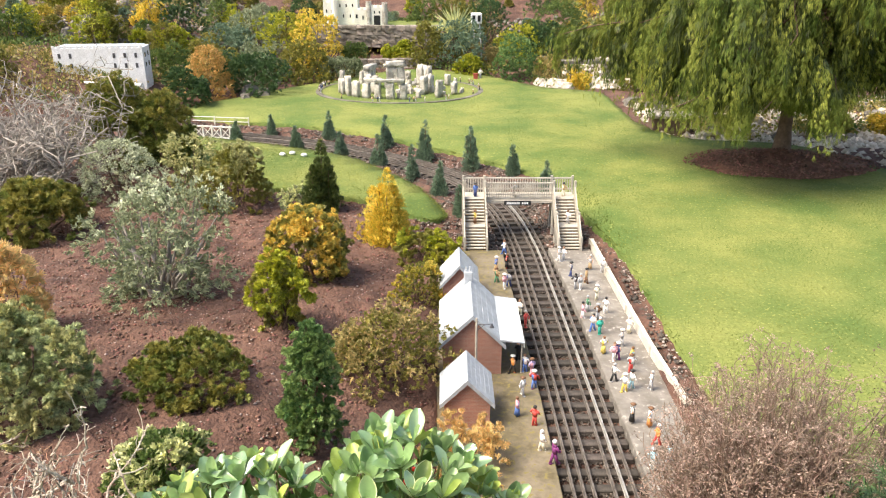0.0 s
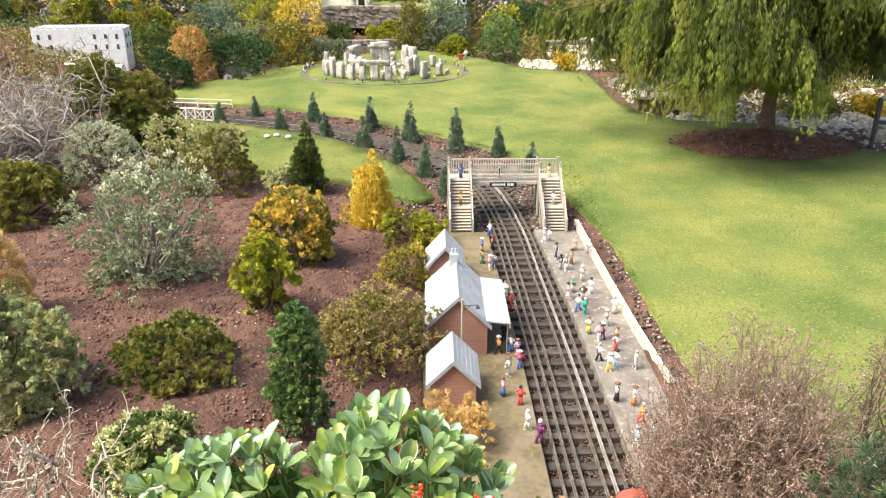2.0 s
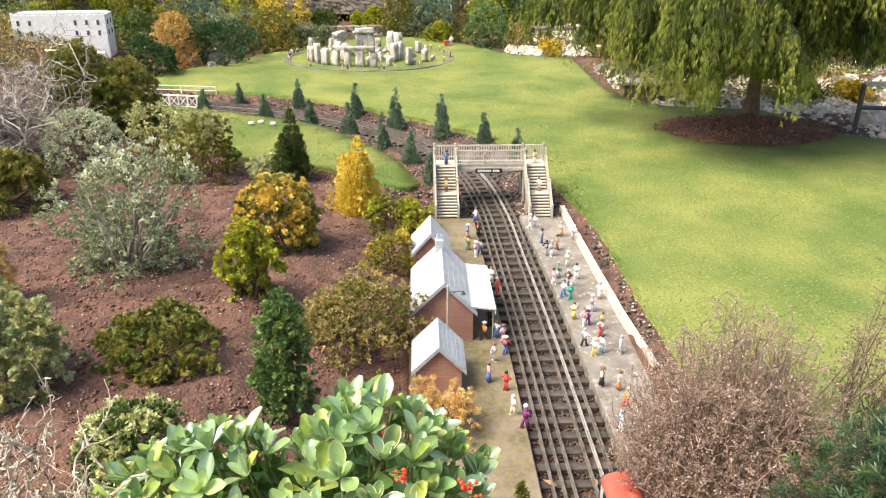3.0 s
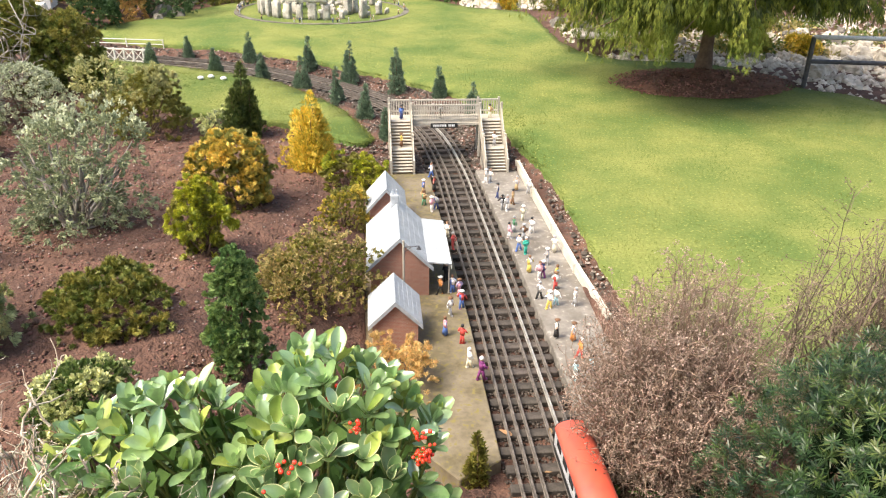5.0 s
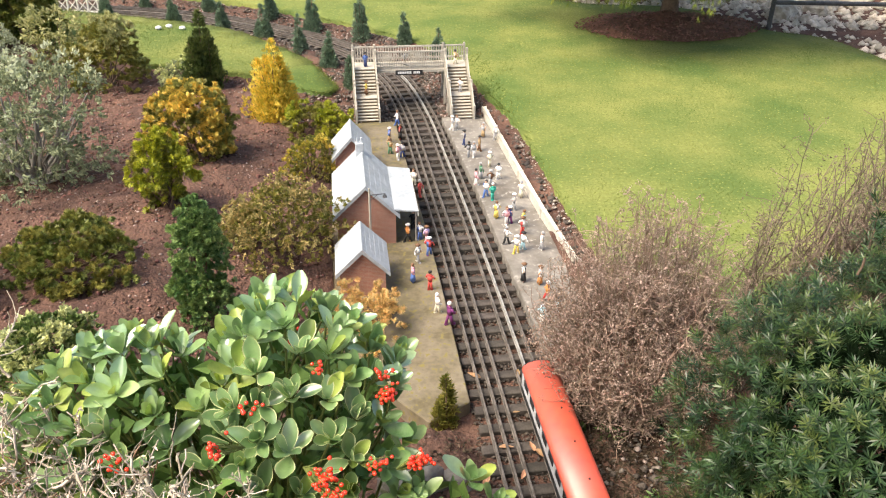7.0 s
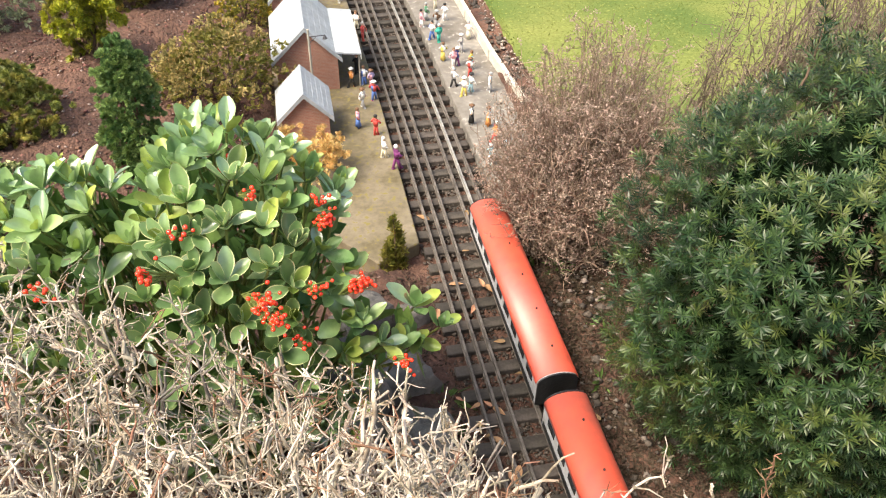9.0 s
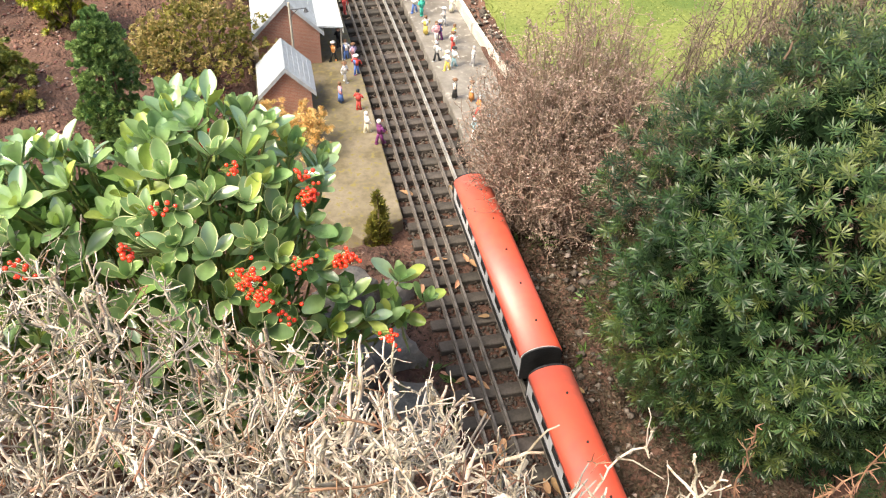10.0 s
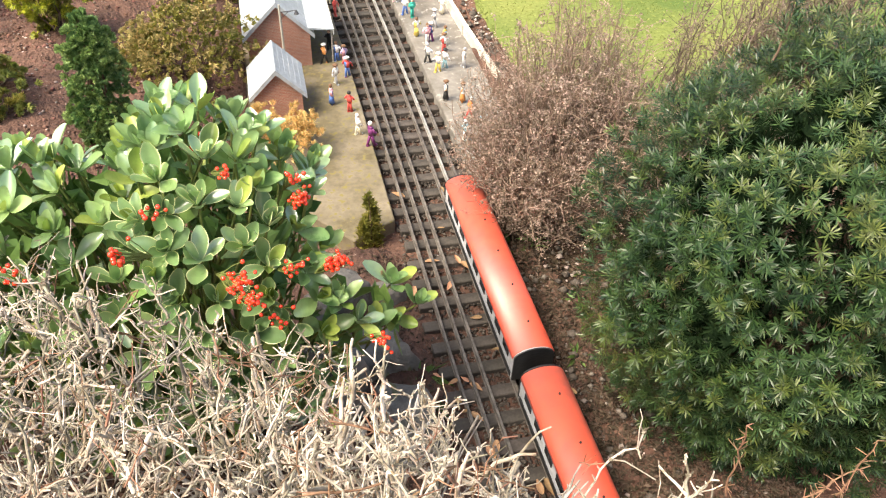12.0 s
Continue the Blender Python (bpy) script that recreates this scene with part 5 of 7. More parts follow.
for a, hh in ((100, 0.27), (160, 0.255), (40, 0.29), (215, 0.22), (330, 0.22)):
    t = radians(a)
    cx, cy = 0.42 * math.cos(t), 0.34 * math.sin(t)
    for s in (-1, 1):
        rock_part("standing_stone", (cx + s * 0.075 * -math.sin(t), cy + s * 0.075 * math.cos(t), 0), (0.1, 0.07, hh), g, STONE, henge, t + math.pi / 2)
    if a in (100, 160):
        rock_part("lintel", (cx, cy, hh - 0.01), (0.26, 0.09, 0.065), g, STONE, henge, t + math.pi / 2, 0.0)
for k in range(14):
    a = g.uniform(0, 6.28)
    r = g.uniform(0.1, 0.9)
    rock_part("fallen_stone", (r * math.cos(a), r * 0.8 * math.sin(a), -0.01), (g.uniform(0.06, 0.14), 0.06, 0.05), g, STONE, henge, g.uniform(0, 3))
for k in range(34):
    a, r = g.uniform(0, 6.28), g.uniform(0.15, 0.95)
    rock_part("small_stone", (r * math.cos(a), r * 0.8 * math.sin(a), -0.01), (g.uniform(0.03, 0.07), g.uniform(0.03, 0.05), g.uniform(0.03, 0.12)), g, STONE, henge, g.uniform(0, 3), 0.25)
bm = bmesh.new()
n = 72
ring = [[bm.verts.new((r * math.cos(2 * math.pi * i / n), r * 0.8 * math.sin(2 * math.pi * i / n), z + 0.015)) for i in range(n)] for r, z in ((1.03, -0.03), (1.03, -0.004), (1.1, -0.004), (1.1, -0.03))]
for a, b in zip(ring, ring[1:]):
    for i in range(n):
        bm.faces.new((a[i], a[(i + 1) % n], b[(i + 1) % n], b[i]))
bmesh.ops.recalc_face_normals(bm, faces=bm.faces)
path = part("path", bm, GREYSTONE)
path.location = (HX, HY, HZ - 0.01)
tagged(path, "narrow grey gravel path round the stone circle", "path", kind="structure")
for k in range(40):
    a = g.uniform(0, 6.28) if k > 8 else g.uniform(2.9, 3.5)
    c = g.choice(("grey navy", "tan black", "white grey", "tan grey", "white tan", "navy black"))
    figurine(HX + 1.05 * math.cos(a), HY + 0.84 * math.sin(a), HZ + 0.009, c, 200 + k, 0.065)

# ---- weeping conifer on the lawn ----
TX, TY = 3.08, 6.95
tz = put(TX, TY)
bm = bmesh.new()
n, rings = 40, 8
rows_ = []
g = random.Random(9)
for j in range(rings + 1):
    r = j / rings
    rows_.append([bm.verts.new((TX - 0.03 + r * 0.86 * (1 + 0.09 * noise.noise((i * 0.5, 3.1, 0))) * math.cos(2 * math.pi * i / n), TY - 0.06 + r * 0.47 * (1 + 0.12 * noise.noise((i * 0.6, 7.7, 0))) * math.sin(2 * math.pi * i / n),
                                tz + 0.04 + 0.13 * (1 - r) ** 1.5 - 0.05 * (j == rings) + 0.03 * noise.noise((i * 0.9, j * 1.7, 0)))) for i in range(n)])
for a, b in zip(rows_, rows_[1:]):
    for i in range(n):
        bm.faces.new((a[i], b[i], b[(i + 1) % n], a[(i + 1) % n]))
mulch = part("mulch_bed", bm, MULCH)
for f in mulch.data.polygons:
    f.use_smooth = True
gm = np.random.default_rng(14)
ra, rr_ = gm.uniform(0, 6.28, 2600), gm.random(2600) ** 0.5
mp = np.c_[TX - 0.03 + 0.86 * rr_ * np.cos(ra), TY - 0.08 + 0.52 * rr_ * np.sin(ra), tz + 0.045 + 0.13 * (1 - rr_) ** 1.5]
pebbles("bark_chips", mp, 0.006, 0.02, MULCHCHIP, "loose red-brown bark chips under the conifer", "bark", 15)
tagged(mulch, "low mound of red-brown bark mulch under the conifer", "mulch", kind="structure")
g = np.random.default_rng(31)
tree = thing("weeping_conifer", "large weeping green conifer with drooping sprays on the lawn", "tree", (TX, TY, tz + 0.1))
ph = np.linspace(0, 2.45, 12)
trunk_path = np.c_[0.015 * np.sin(ph * 1.3), 0.04 * np.sin(ph), ph][None]
trunk_path = trunk_path - trunk_path[:, :1]
v, f = tubes(trunk_path, (0.062 * (1 - ph / 2.6) ** 0.8 + 0.03 * np.exp(-ph / 0.1))[None], 14)
cast("trunk", v, f, BARK, tree, "brown fissured trunk", True)
nl = 120
lz = 0.6 + 1.55 * g.random(nl) ** 1.15
la = g.uniform(0, 2 * math.pi, nl)
reach = (2.5 * (1 - lz / 6.0)) * np.sqrt(np.clip((2.35 - lz) / 0.9, 0.1, 1)) * (0.72 + 0.28 * step(0.6, 1.2, lz)) * g.uniform(0.55, 1.05, nl) * (1 + 0.06 * np.clip(-np.cos(la), 0, 1)) * (1 - 0.25 * np.clip(np.cos(la - 0.5), 0, 1))
a0 = np.c_[0.03 * np.cos(la), 0.03 * np.sin(la), lz]
a1 = np.c_[reach * np.cos(la), reach * np.sin(la), lz + 0.18 - 0.12 * reach * g.uniform(0.3, 1.2, nl)]
limbs = wander(a0, a1, 9, 0.05, g)
limbs[:, :, 2] += 0.16 * np.sin(np.linspace(0, math.pi, 9))[None]
v, f = tubes(limbs, np.linspace(1, 0.15, 9)[None] * (0.007 + 0.007 * reach[:, None]), 6)
cast("limb", v, f, BARK, tree, smooth=True)
P, D = [], []
for i in range(nl):
    k = int(30 * reach[i]) + 7
    t = g.uniform(0.2, 1.0, k) ** 0.8
    j = t * 8
    lo = np.minimum(j.astype(int), 7)
    foot = limbs[i, lo] * (1 - (j - lo))[:, None] + limbs[i, lo + 1] * (j - lo)[:, None]
    side = np.array([-math.sin(la[i]), math.cos(la[i]), 0])
    k4 = g.integers(0, max(k // 9, 2), k)
    foot = foot[k4] + g.normal(0, 0.045, (k, 3)) * np.array([1, 1, 0.5])
    t = t[k4]
    foot = foot + side * (g.normal(0, 0.19, (k, 1))[k4] * t[:, None]) + np.array([math.cos(la[i]), math.sin(la[i]), 0]) * g.normal(0, 0.05, (k, 1))
    hang = g.uniform(0.26, 0.72, k)[k4] * g.uniform(0.7, 1.1, k)
    m = 20
    q = np.linspace(0, 1, m)[None, :, None]
    outw = unit(np.c_[foot[:, :2], np.zeros(k)])[:, None]
    swing = g.normal(0, 0.06, (k, 1, 3)) * np.array([1, 1, 0.2])
    string = foot[:, None] + outw * 0.12 * np.sin(q * 1.57) + swing * q + np.array([0, 0, -1.0]) * hang[:, None, None] * q ** 1.3 + g.normal(0, 0.011, (k, m, 3))
    P.append(string.reshape(-1, 3))
    dd = outw * (0.45 - 0.4 * q) + np.array([0, 0, -1.0]) * (0.6 + 0.9 * q) + g.normal(0, 0.16, (k, m, 3))
    D.append(unit(dd).reshape(-1, 3))
P, D = np.concatenate(P), np.concatenate(D)
far = np.hypot(P[:, 0], P[:, 1])
ok = P[:, 2] > 0.42 - 0.34 * step(0.4, 1.2, far) + 0.22 * g.random(len(P)) ** 2
# a gap on the lawn side of the trunk, and a higher hem towards the rocks
fore, side = -(0.405 * P[:, 0] + 0.914 * P[:, 1]), 0.914 * P[:, 0] - 0.405 * P[:, 1]
ok &= ~((fore > -0.15) & (np.abs(side + 0.04) < 0.2) & (P[:, 2] < 0.32 + 0.3 * fore))
ok &= P[:, 2] > 0.38 * step(0.2, 0.7, fore) + 0.08 * g.random(len(P))
ok &= P[:, 2] > 0.16 + 0.45 * step(0.12, 0.6, side) + 0.15 * g.random(len(P))
v, f = leaf_fan(P[ok], D[ok], 0.052, 0.0052, g, 3, 0.3, 0.15, 0.1)
cast("crown", v, f, WEEPING, tree, "drooping yellow-green foliage sprays")
# filling sprays behind the outer ones, coloured dark for the shade within
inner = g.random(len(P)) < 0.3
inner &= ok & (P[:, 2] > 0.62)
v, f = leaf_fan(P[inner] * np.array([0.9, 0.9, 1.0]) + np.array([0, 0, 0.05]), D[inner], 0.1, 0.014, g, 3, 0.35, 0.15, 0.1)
tagged(cast("inner_foliage", v, f, TREESHADE, tree, "inner foliage, shade put into its colour"), kind="stuff")

# ---- foreground: broad-leaved evergreen with red berries ----
LEAF = surface("glossy evergreen leaf", (0.155, 0.295, 0.1), (0.33, 0.465, 0.19), 9.0, 0.3, 0, 0.12, 0.002, 60, 0.35, "object", through=0.2, spec=0.5, coat=1.0, coat_rough=0.3, coat_ior=2.3)
LEAFPALE = surface("pale edged evergreen leaf", (0.26, 0.36, 0.07), (0.4, 0.46, 0.13), 12.0, 0.4, 0, 0.1, 0.002, 60, 0.25, "object", through=0.15)
LEAFJ = surface("evergreen leaf of the joined shoots", (0.155, 0.295, 0.1), (0.33, 0.465, 0.19), 9.0, 0.3, 0, 0.12, 0.002, 60, 0.35, "island", through=0.2, spec=0.5, coat=1.0, coat_rough=0.3, coat_ior=2.3)
LEAFJPALE = surface("pale leaf of the joined shoots", (0.26, 0.36, 0.07), (0.4, 0.46, 0.13), 12.0, 0.4, 0, 0.1, 0.002, 60, 0.25, "island", through=0.15)
RIM = surface("cream leaf margin", (0.62, 0.64, 0.32), (0.78, 0.78, 0.46), 20.0, 0.5, bump=0)


def oval_leaf(name, length, width, curl, cup, material):
    """A blunt oval leaf with a midrib fold, a cupped blade, a pale margin and some thickness; it grows along +y, face up."""
    bm = bmesh.new()
    rows2 = []
    for j in range(9):
        t = j / 8
        w = width / 2 * (math.sin(math.pi * min(t * 0.92 + 0.05, 1)) ** 0.75) * (0.46 + 0.78 * t)
        if j == 8:
            w = width * 0.14
        y = length * (t + 0.0)
        z = curl * length * t * t
        rows2.append([bm.verts.new((w * u, y, z + cup * w * u * u - 0.05 * w * (1 - abs(u)))) for u in (-1, -0.89, -0.45, 0, 0.45, 0.89, 1)])
    for a, b in zip(rows2, rows2[1:]):
        for i in range(6):
            fc = bm.faces.new((a[i], a[i + 1], b[i + 1], b[i]))
            fc.material_index = 1 if i in (0, 5) else 0
            fc.smooth = True
    me = bpy.data.meshes.new(name)
    bm.to_mesh(me)
    bm.free()
    me.materials.append(material)
    me.materials.append(RIM)
    return me


LEAF_MESHES = [oval_leaf("leaf", 0.067, 0.037, c, k, m) for c, k, m in ((0.10, 0.35, LEAF), (-0.08, 0.5, LEAF), (0.22, 0.6, LEAF), (-0.2, 0.3, LEAF), (0.05, 0.55, LEAFPALE), (0.18, 0.35, LEAF))]
SX, SY, SZ = -0.16, 1.32, 0.3
skim = thing("evergreen_shrub", "broad-leaved evergreen shrub with pale leaf margins and red berries", "shrub", (SX, SY, SZ))
g = np.random.default_rng(77)


def rosette(parent, at, axis, g, leaves, scale=1.0):
    """A whorl of leaves round the end of a shoot."""
    q = Vector(axis).to_track_quat("Z", "Y").to_matrix().to_4x4()
    spin = g.uniform(0, 6.28)
    for k in range(leaves):
        t = k / leaves
        ang = spin + k * 2.4
        lift = 34 + 48 * t + g.normal(0, 10)
        m = Matrix.Translation(at) @ q @ Matrix.Rotation(ang, 4, "Z") @ Matrix.Rotation(radians(lift), 4, "X") @ Matrix.Translation((0, 0.006, 0.006 * t))
        ob = new("leaf", LEAF_MESHES[int(g.integers(0, len(LEAF_MESHES)))])
        ob.parent = parent
        ob.matrix_local = m @ Matrix.Scale(scale * float(g.uniform(0.72, 1.15)) * (1 - 0.25 * t), 4)


SHOOTS = []
spots = []
for k in range(4000):
    th, el = g.uniform(0, 2 * math.pi), math.asin(g.uniform(-0.15, 1))
    d = np.array([math.cos(th) * math.cos(el), math.sin(th) * math.cos(el), math.sin(el)])
    c = np.array([0.50 * d[0] - 0.06 * (d[0] < -0.2), 0.29 * d[1], 0.50 * d[2] + 0.16 * max(0, min(1, -d[0] * 1.6 - 0.2)) + 0.12 + 0.16 * max(0, 1 - abs(d[0] - 0.15) * 1.4) - 0.05 - 0.08 * math.exp(-((d[0] + 0.17) / 0.13) ** 2)])
    if c[0] > 0.3 and c[2] < 0.5 - 1.2 * (c[0] - 0.45):
        continue
    if all(np.linalg.norm(c - s) > 0.058 for s, _ in spots):
        spots.append((c, d))
for c, d in (((0.447, -0.12, 0.318), (0.3, -0.1, 0.8)), ((0.495, -0.17, 0.296), (0.6, -0.2, 0.6)), ((0.36, -0.22, 0.32), (0.1, -0.3, 0.8)),
             ((0.40, -0.2, 0.27), (0.4, -0.5, 0.5)), ((0.33, -0.2, 0.36), (-0.1, -0.3, 0.8)), ((0.44, -0.15, 0.25), (0.5, -0.6, 0.3))):
    c, d = np.array(c), np.array(d)
    spots.append((c, d))
made = 0
rest = []
order = sorted(range(len(spots)), key=lambda k: spots[k][0][1] - 0.45 * spots[k][0][2])
SHOOTS = [None] * len(spots)
for k in order:
    c, d = spots[k]
    ax = unit(d * np.array([0.7, 0.7, 0.6]) + np.array([0, -0.15, 0.75]) + g.normal(0, 0.18, 3))
    SHOOTS[k] = (c, ax)
    n = int(g.integers(6, 10))
    if made + n <= 300:
        rosette(skim, c, ax, g, n)
        made += n
    else:
        rest.append((c, ax, n))
# joined leaves: the shoots past the nearest, and a layer below the tips
shapes = [np.array([v.co for v in me.vertices]) for me in LEAF_MESHES]
quads9 = np.array([p.vertices[:] for p in LEAF_MESHES[0].polygons])
V, F = {0: [], 1: []}, {0: [], 1: []}
for c, ax, n in rest:
    q = np.array(Vector(ax).to_track_quat("Z", "Y").to_matrix())
    spin = g.uniform(0, 6.28)
    for k in range(n):
        t = k / n
        m = np.array(Matrix.Rotation(spin + k * 2.4, 3, "Z") @ Matrix.Rotation(radians(34 + 48 * t + g.normal(0, 10)), 3, "X"))
        w = 1 if g.random() < 0.2 else 0
        F[w].append(quads9 + sum(len(x) for x in V[w]))
        V[w].append(c + (shapes[int(g.integers(0, 4))] * (g.uniform(0.72, 1.15) * (1 - 0.25 * t)) + np.array([0, 0.006, 0.006 * t])) @ m.T @ q.T)
for w, mt in ((0, LEAFJ), (1, LEAFJPALE)):
    tagged(cast("joined_foliage", np.concatenate(V[w]), np.concatenate(F[w]), mt, skim, smooth=True), kind="stuff")
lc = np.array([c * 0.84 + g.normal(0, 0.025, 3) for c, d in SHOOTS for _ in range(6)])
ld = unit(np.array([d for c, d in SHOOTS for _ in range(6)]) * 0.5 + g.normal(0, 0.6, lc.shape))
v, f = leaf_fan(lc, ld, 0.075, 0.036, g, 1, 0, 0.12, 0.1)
# darker leaf green: shade under the shoot tips painted into the colour
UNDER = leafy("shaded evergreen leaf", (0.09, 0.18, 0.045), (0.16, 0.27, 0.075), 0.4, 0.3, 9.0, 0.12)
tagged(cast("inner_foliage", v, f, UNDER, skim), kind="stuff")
foot = np.c_[g.normal(0, 0.1, len(SHOOTS)), g.normal(0, 0.06, len(SHOOTS)), np.full(len(SHOOTS), -0.3)]
tip = np.array([c for c, _ in SHOOTS])
v, f = tubes(wander(foot, tip, 7, 0.05, g), np.linspace(0.007, 0.0028, 7)[None].repeat(len(tip), 0), 5)
cast("stem", v, f, GREENSTEM, skim, smooth=True)
ball = bmesh.new()
bmesh.ops.create_icosphere(ball, subdivisions=2, radius=0.0043)
for fc in ball.faces:
    fc.smooth = True
bmv = np.array([v.co for v in ball.verts])
bmf = np.array([[v.index for v in fc.verts] for fc in ball.faces])
ball.free()
berry = bpy.data.meshes.new("berry")
berry.from_pydata(bmv.tolist(), [], bmf.tolist())
berry.materials.append(BERRY)
berry.polygons.foreach_set("use_smooth", np.full(len(bmf), True))
CLUSTERS = [(0.326, -0.24, 0.54, 26), (0.268, -0.12, 0.61, 20), (0.145, -0.29, 0.574, 24), (0.166, -0.32, 0.555, 22), (0.247, -0.24, 0.545, 12), (0.40, -0.27, 0.33, 15),
            (0.1, -0.02, 0.69, 9), (-0.03, -0.32, 0.69, 12), (0.263, -0.1, 0.65, 9), (0.145, -0.12, 0.68, 7), (-0.2, -0.3, 0.66, 8), (0.2, -0.3, 0.48, 8), (0.02, -0.25, 0.72, 6)]
for x, y, z, n in CLUSTERS:
    near = min(SHOOTS, key=lambda sh: np.linalg.norm(sh[0] - np.array([x, y, z])))
    c, ax = near
    cc = np.array([x, y - 0.02, z])
    q = g.normal(0, 1, (int(n * 1.4), 3)) * np.array([0.0115, 0.009, 0.01])
    n = len(q)
    foot = np.repeat(((c - ax * 0.03 - cc) * 0.6)[None], n, 0)
    v, f = tubes(wander(foot, q, 4, 0.05, g), np.linspace(0.0012, 0.0008, 4)[None].repeat(n, 0), 4)
    cl = cast("berry_stalk", v, f, GREENSTEM, skim, "branched green stalk carrying glossy red berries", True)
    cl.location = cc
    for p in q:
        ob = new("berry", berry)
        ob.parent = cl
        ob.location = p
        ob.scale = (float(g.uniform(0.85, 1.15)),) * 3

# ---- foreground: yew ----
g = np.random.default_rng(55)
yew = thing("yew_bush", "large dense dark green yew bush with needle shoots", "shrub", (1.46, 1.12, 0.02))
lc, lo = shell(100, 1.2, 0.76, 1.0, "clipped", g, 0.2, 0.15)
k = g.integers(0, len(lc), 3600)
way = unit(g.normal(0, 1, (len(k), 3)) + lo[k] * 1.2 + np.array([0, 0, 0.3]))
c = lc[k] + way * np.array([0.125, 0.125, 0.15]) * (g.uniform(0.7, 1.15, len(lc))[k] * (1 - 0.3 * g.random(len(k)) ** 1.5))[:, None]
c2, out2 = shell(3600, 1.38, 0.92, 1.1, "clipped", g, 0.16, 0.2)
c, out = np.r_[c, c2], np.r_[unit(way + 0.6 * lo[k]), out2]
d = unit(out * 1.0 + g.normal(0, 0.3, c.shape) + np.array([0, 0, 0.4]))
young = g.random(len(c)) < 0.14 + 0.2 * (rough2(c[:, 0], c[:, 2], 4.0, 6, 2) > 0.35)
v, f = needle_sprigs(c[~young], d[~young], g, 22, 0.024, 0.0033, 0.02, 0.8)
cast("crown", v, f, YEW, yew)
v, f = needle_sprigs(c[young] + out[young] * 0.01, d[young], g, 22, 0.024, 0.0033, 0.02, 0.8)
cast("young_growth", v, f, YEWPALE, yew, "paler young yew shoots")
# deeper shell of needles, coloured near-black as the shade inside the bush
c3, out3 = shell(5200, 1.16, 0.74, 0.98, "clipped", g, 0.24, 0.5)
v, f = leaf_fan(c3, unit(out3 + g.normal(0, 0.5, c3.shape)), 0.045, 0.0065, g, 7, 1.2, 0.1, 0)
cast("inner_foliage", v, f, YEWSHADE, yew)
# wispy top shoots
n = 14
a = np.c_[g.uniform(-0.42, 0.35, n), g.uniform(-0.15, 0.35, n), g.uniform(0.85, 1.05, n)]
b = a + np.c_[g.normal(0, 0.05, n), g.normal(0.02, 0.05, n), g.uniform(0.06, 0.19, n)]
paths = wander(a, b, 8, 0.04, g)
v, f = tubes(paths, np.linspace(0.003, 0.0012, 8)[None].repeat(n, 0), 5)
tagged(cast("shoot_stem", v, f, BARK, yew, smooth=True), kind="stuff")
pp = paths[:, 2:].reshape(-1, 3)
v, f = needle_sprigs(pp, unit(g.normal(0, 0.3, pp.shape) + np.array([0, 0, 1.0])), g, 22, 0.024, 0.0032, 0.034)
cast("shoot_needles", v, f, YEW, yew)
v, f = tubes(wander(np.c_[g.normal(0, 0.06, (26, 2)), np.zeros(26)], shell(26, 0.8, 0.7, 0.95, "mound", g)[0], 8, 0.06, g), np.linspace(0.018, 0.004, 8)[None].repeat(26, 0), 6)
cast("branch", v, f, BARK, yew, smooth=True)

# ---- foreground: dried brown bushes ----
def dry_bush(name, label, x, y, w, d, h, stems_n, twigs_n, seed, heads=5, fan=1.0, thick=0.0032, sway=0.08, wood=DEADSTEM, bloom=DEADLEAF):
    """A tangle of thin bent stems from one foot, with side twigs and withered heads."""
    g = np.random.default_rng(seed)
    ob = thing(name, label, "shrub", (x, y, put(x, y) - 0.01))
    n = stems_n
    th = g.uniform(0, 2 * math.pi, n)
    r = g.random(n) ** 0.5
    b = np.c_[w / 2 * r * np.cos(th), d / 2 * r * np.sin(th), h * (1 - 0.45 * r ** 2) * g.uniform(0.45, 1.08, n)]
    a = np.c_[g.normal(0, 0.1 * w * fan, n), g.normal(0, 0.1 * d * fan, n), np.zeros(n)]
    paths = wander(a, b, 9, sway, g)
    v, f = tubes(paths, np.linspace(thick, thick * 0.32, 9)[None].repeat(n, 0), 4)
    cast("stem", v, f, wood, ob, smooth=True)
    m = twigs_n
    i = g.integers(0, n, m)
    t = g.uniform(1.2, 8, m)
    lo = np.minimum(t.astype(int), 7)
    foot = paths[i, lo] * (1 - (t - lo))[:, None] + paths[i, lo + 1] * (t - lo)[:, None]
    tip = foot + unit(g.normal(0, 0.8, (m, 3)) + np.array([0, 0, 0.55])) * g.uniform(0.03, 0.1, (m, 1))
    v, f = tubes(wander(foot, tip, 4, 0.12, g), np.linspace(0.0012, 0.0006, 4)[None].repeat(m, 0), 3)
    tagged(cast("side_twig", v, f, wood, ob), kind="stuff")
    if heads:
        hd = np.repeat(tip, heads, 0) + g.normal(0, 0.006, (m * heads, 3))
        v, f = leaf_fan(hd, unit(g.normal(0, 1, hd.shape) + np.array([0, 0, 0.3])), 0.0085, 0.006, g, 1, 0, 0.3, 0.2)
        cast("dried_foliage", v, f, bloom, ob, "withered brown flower heads")
    return ob


dry_bush("dried_flower_bush", "dry reddish-brown bush of thin stems with withered flower heads", 1.04, 2.08, 0.8, 0.7, 0.88, 900, 10000, 66, 10, 1.0, 0.0026)
dry_bush("leggy_dry_shrub", "thin upright grey-brown stems of a dry shrub behind the yew", 1.98, 2.2, 0.8, 0.5, 1.02, 330, 4200, 67, 5, 3.2, 0.0036, 0.05, DEADGREY, DULLHEAD)
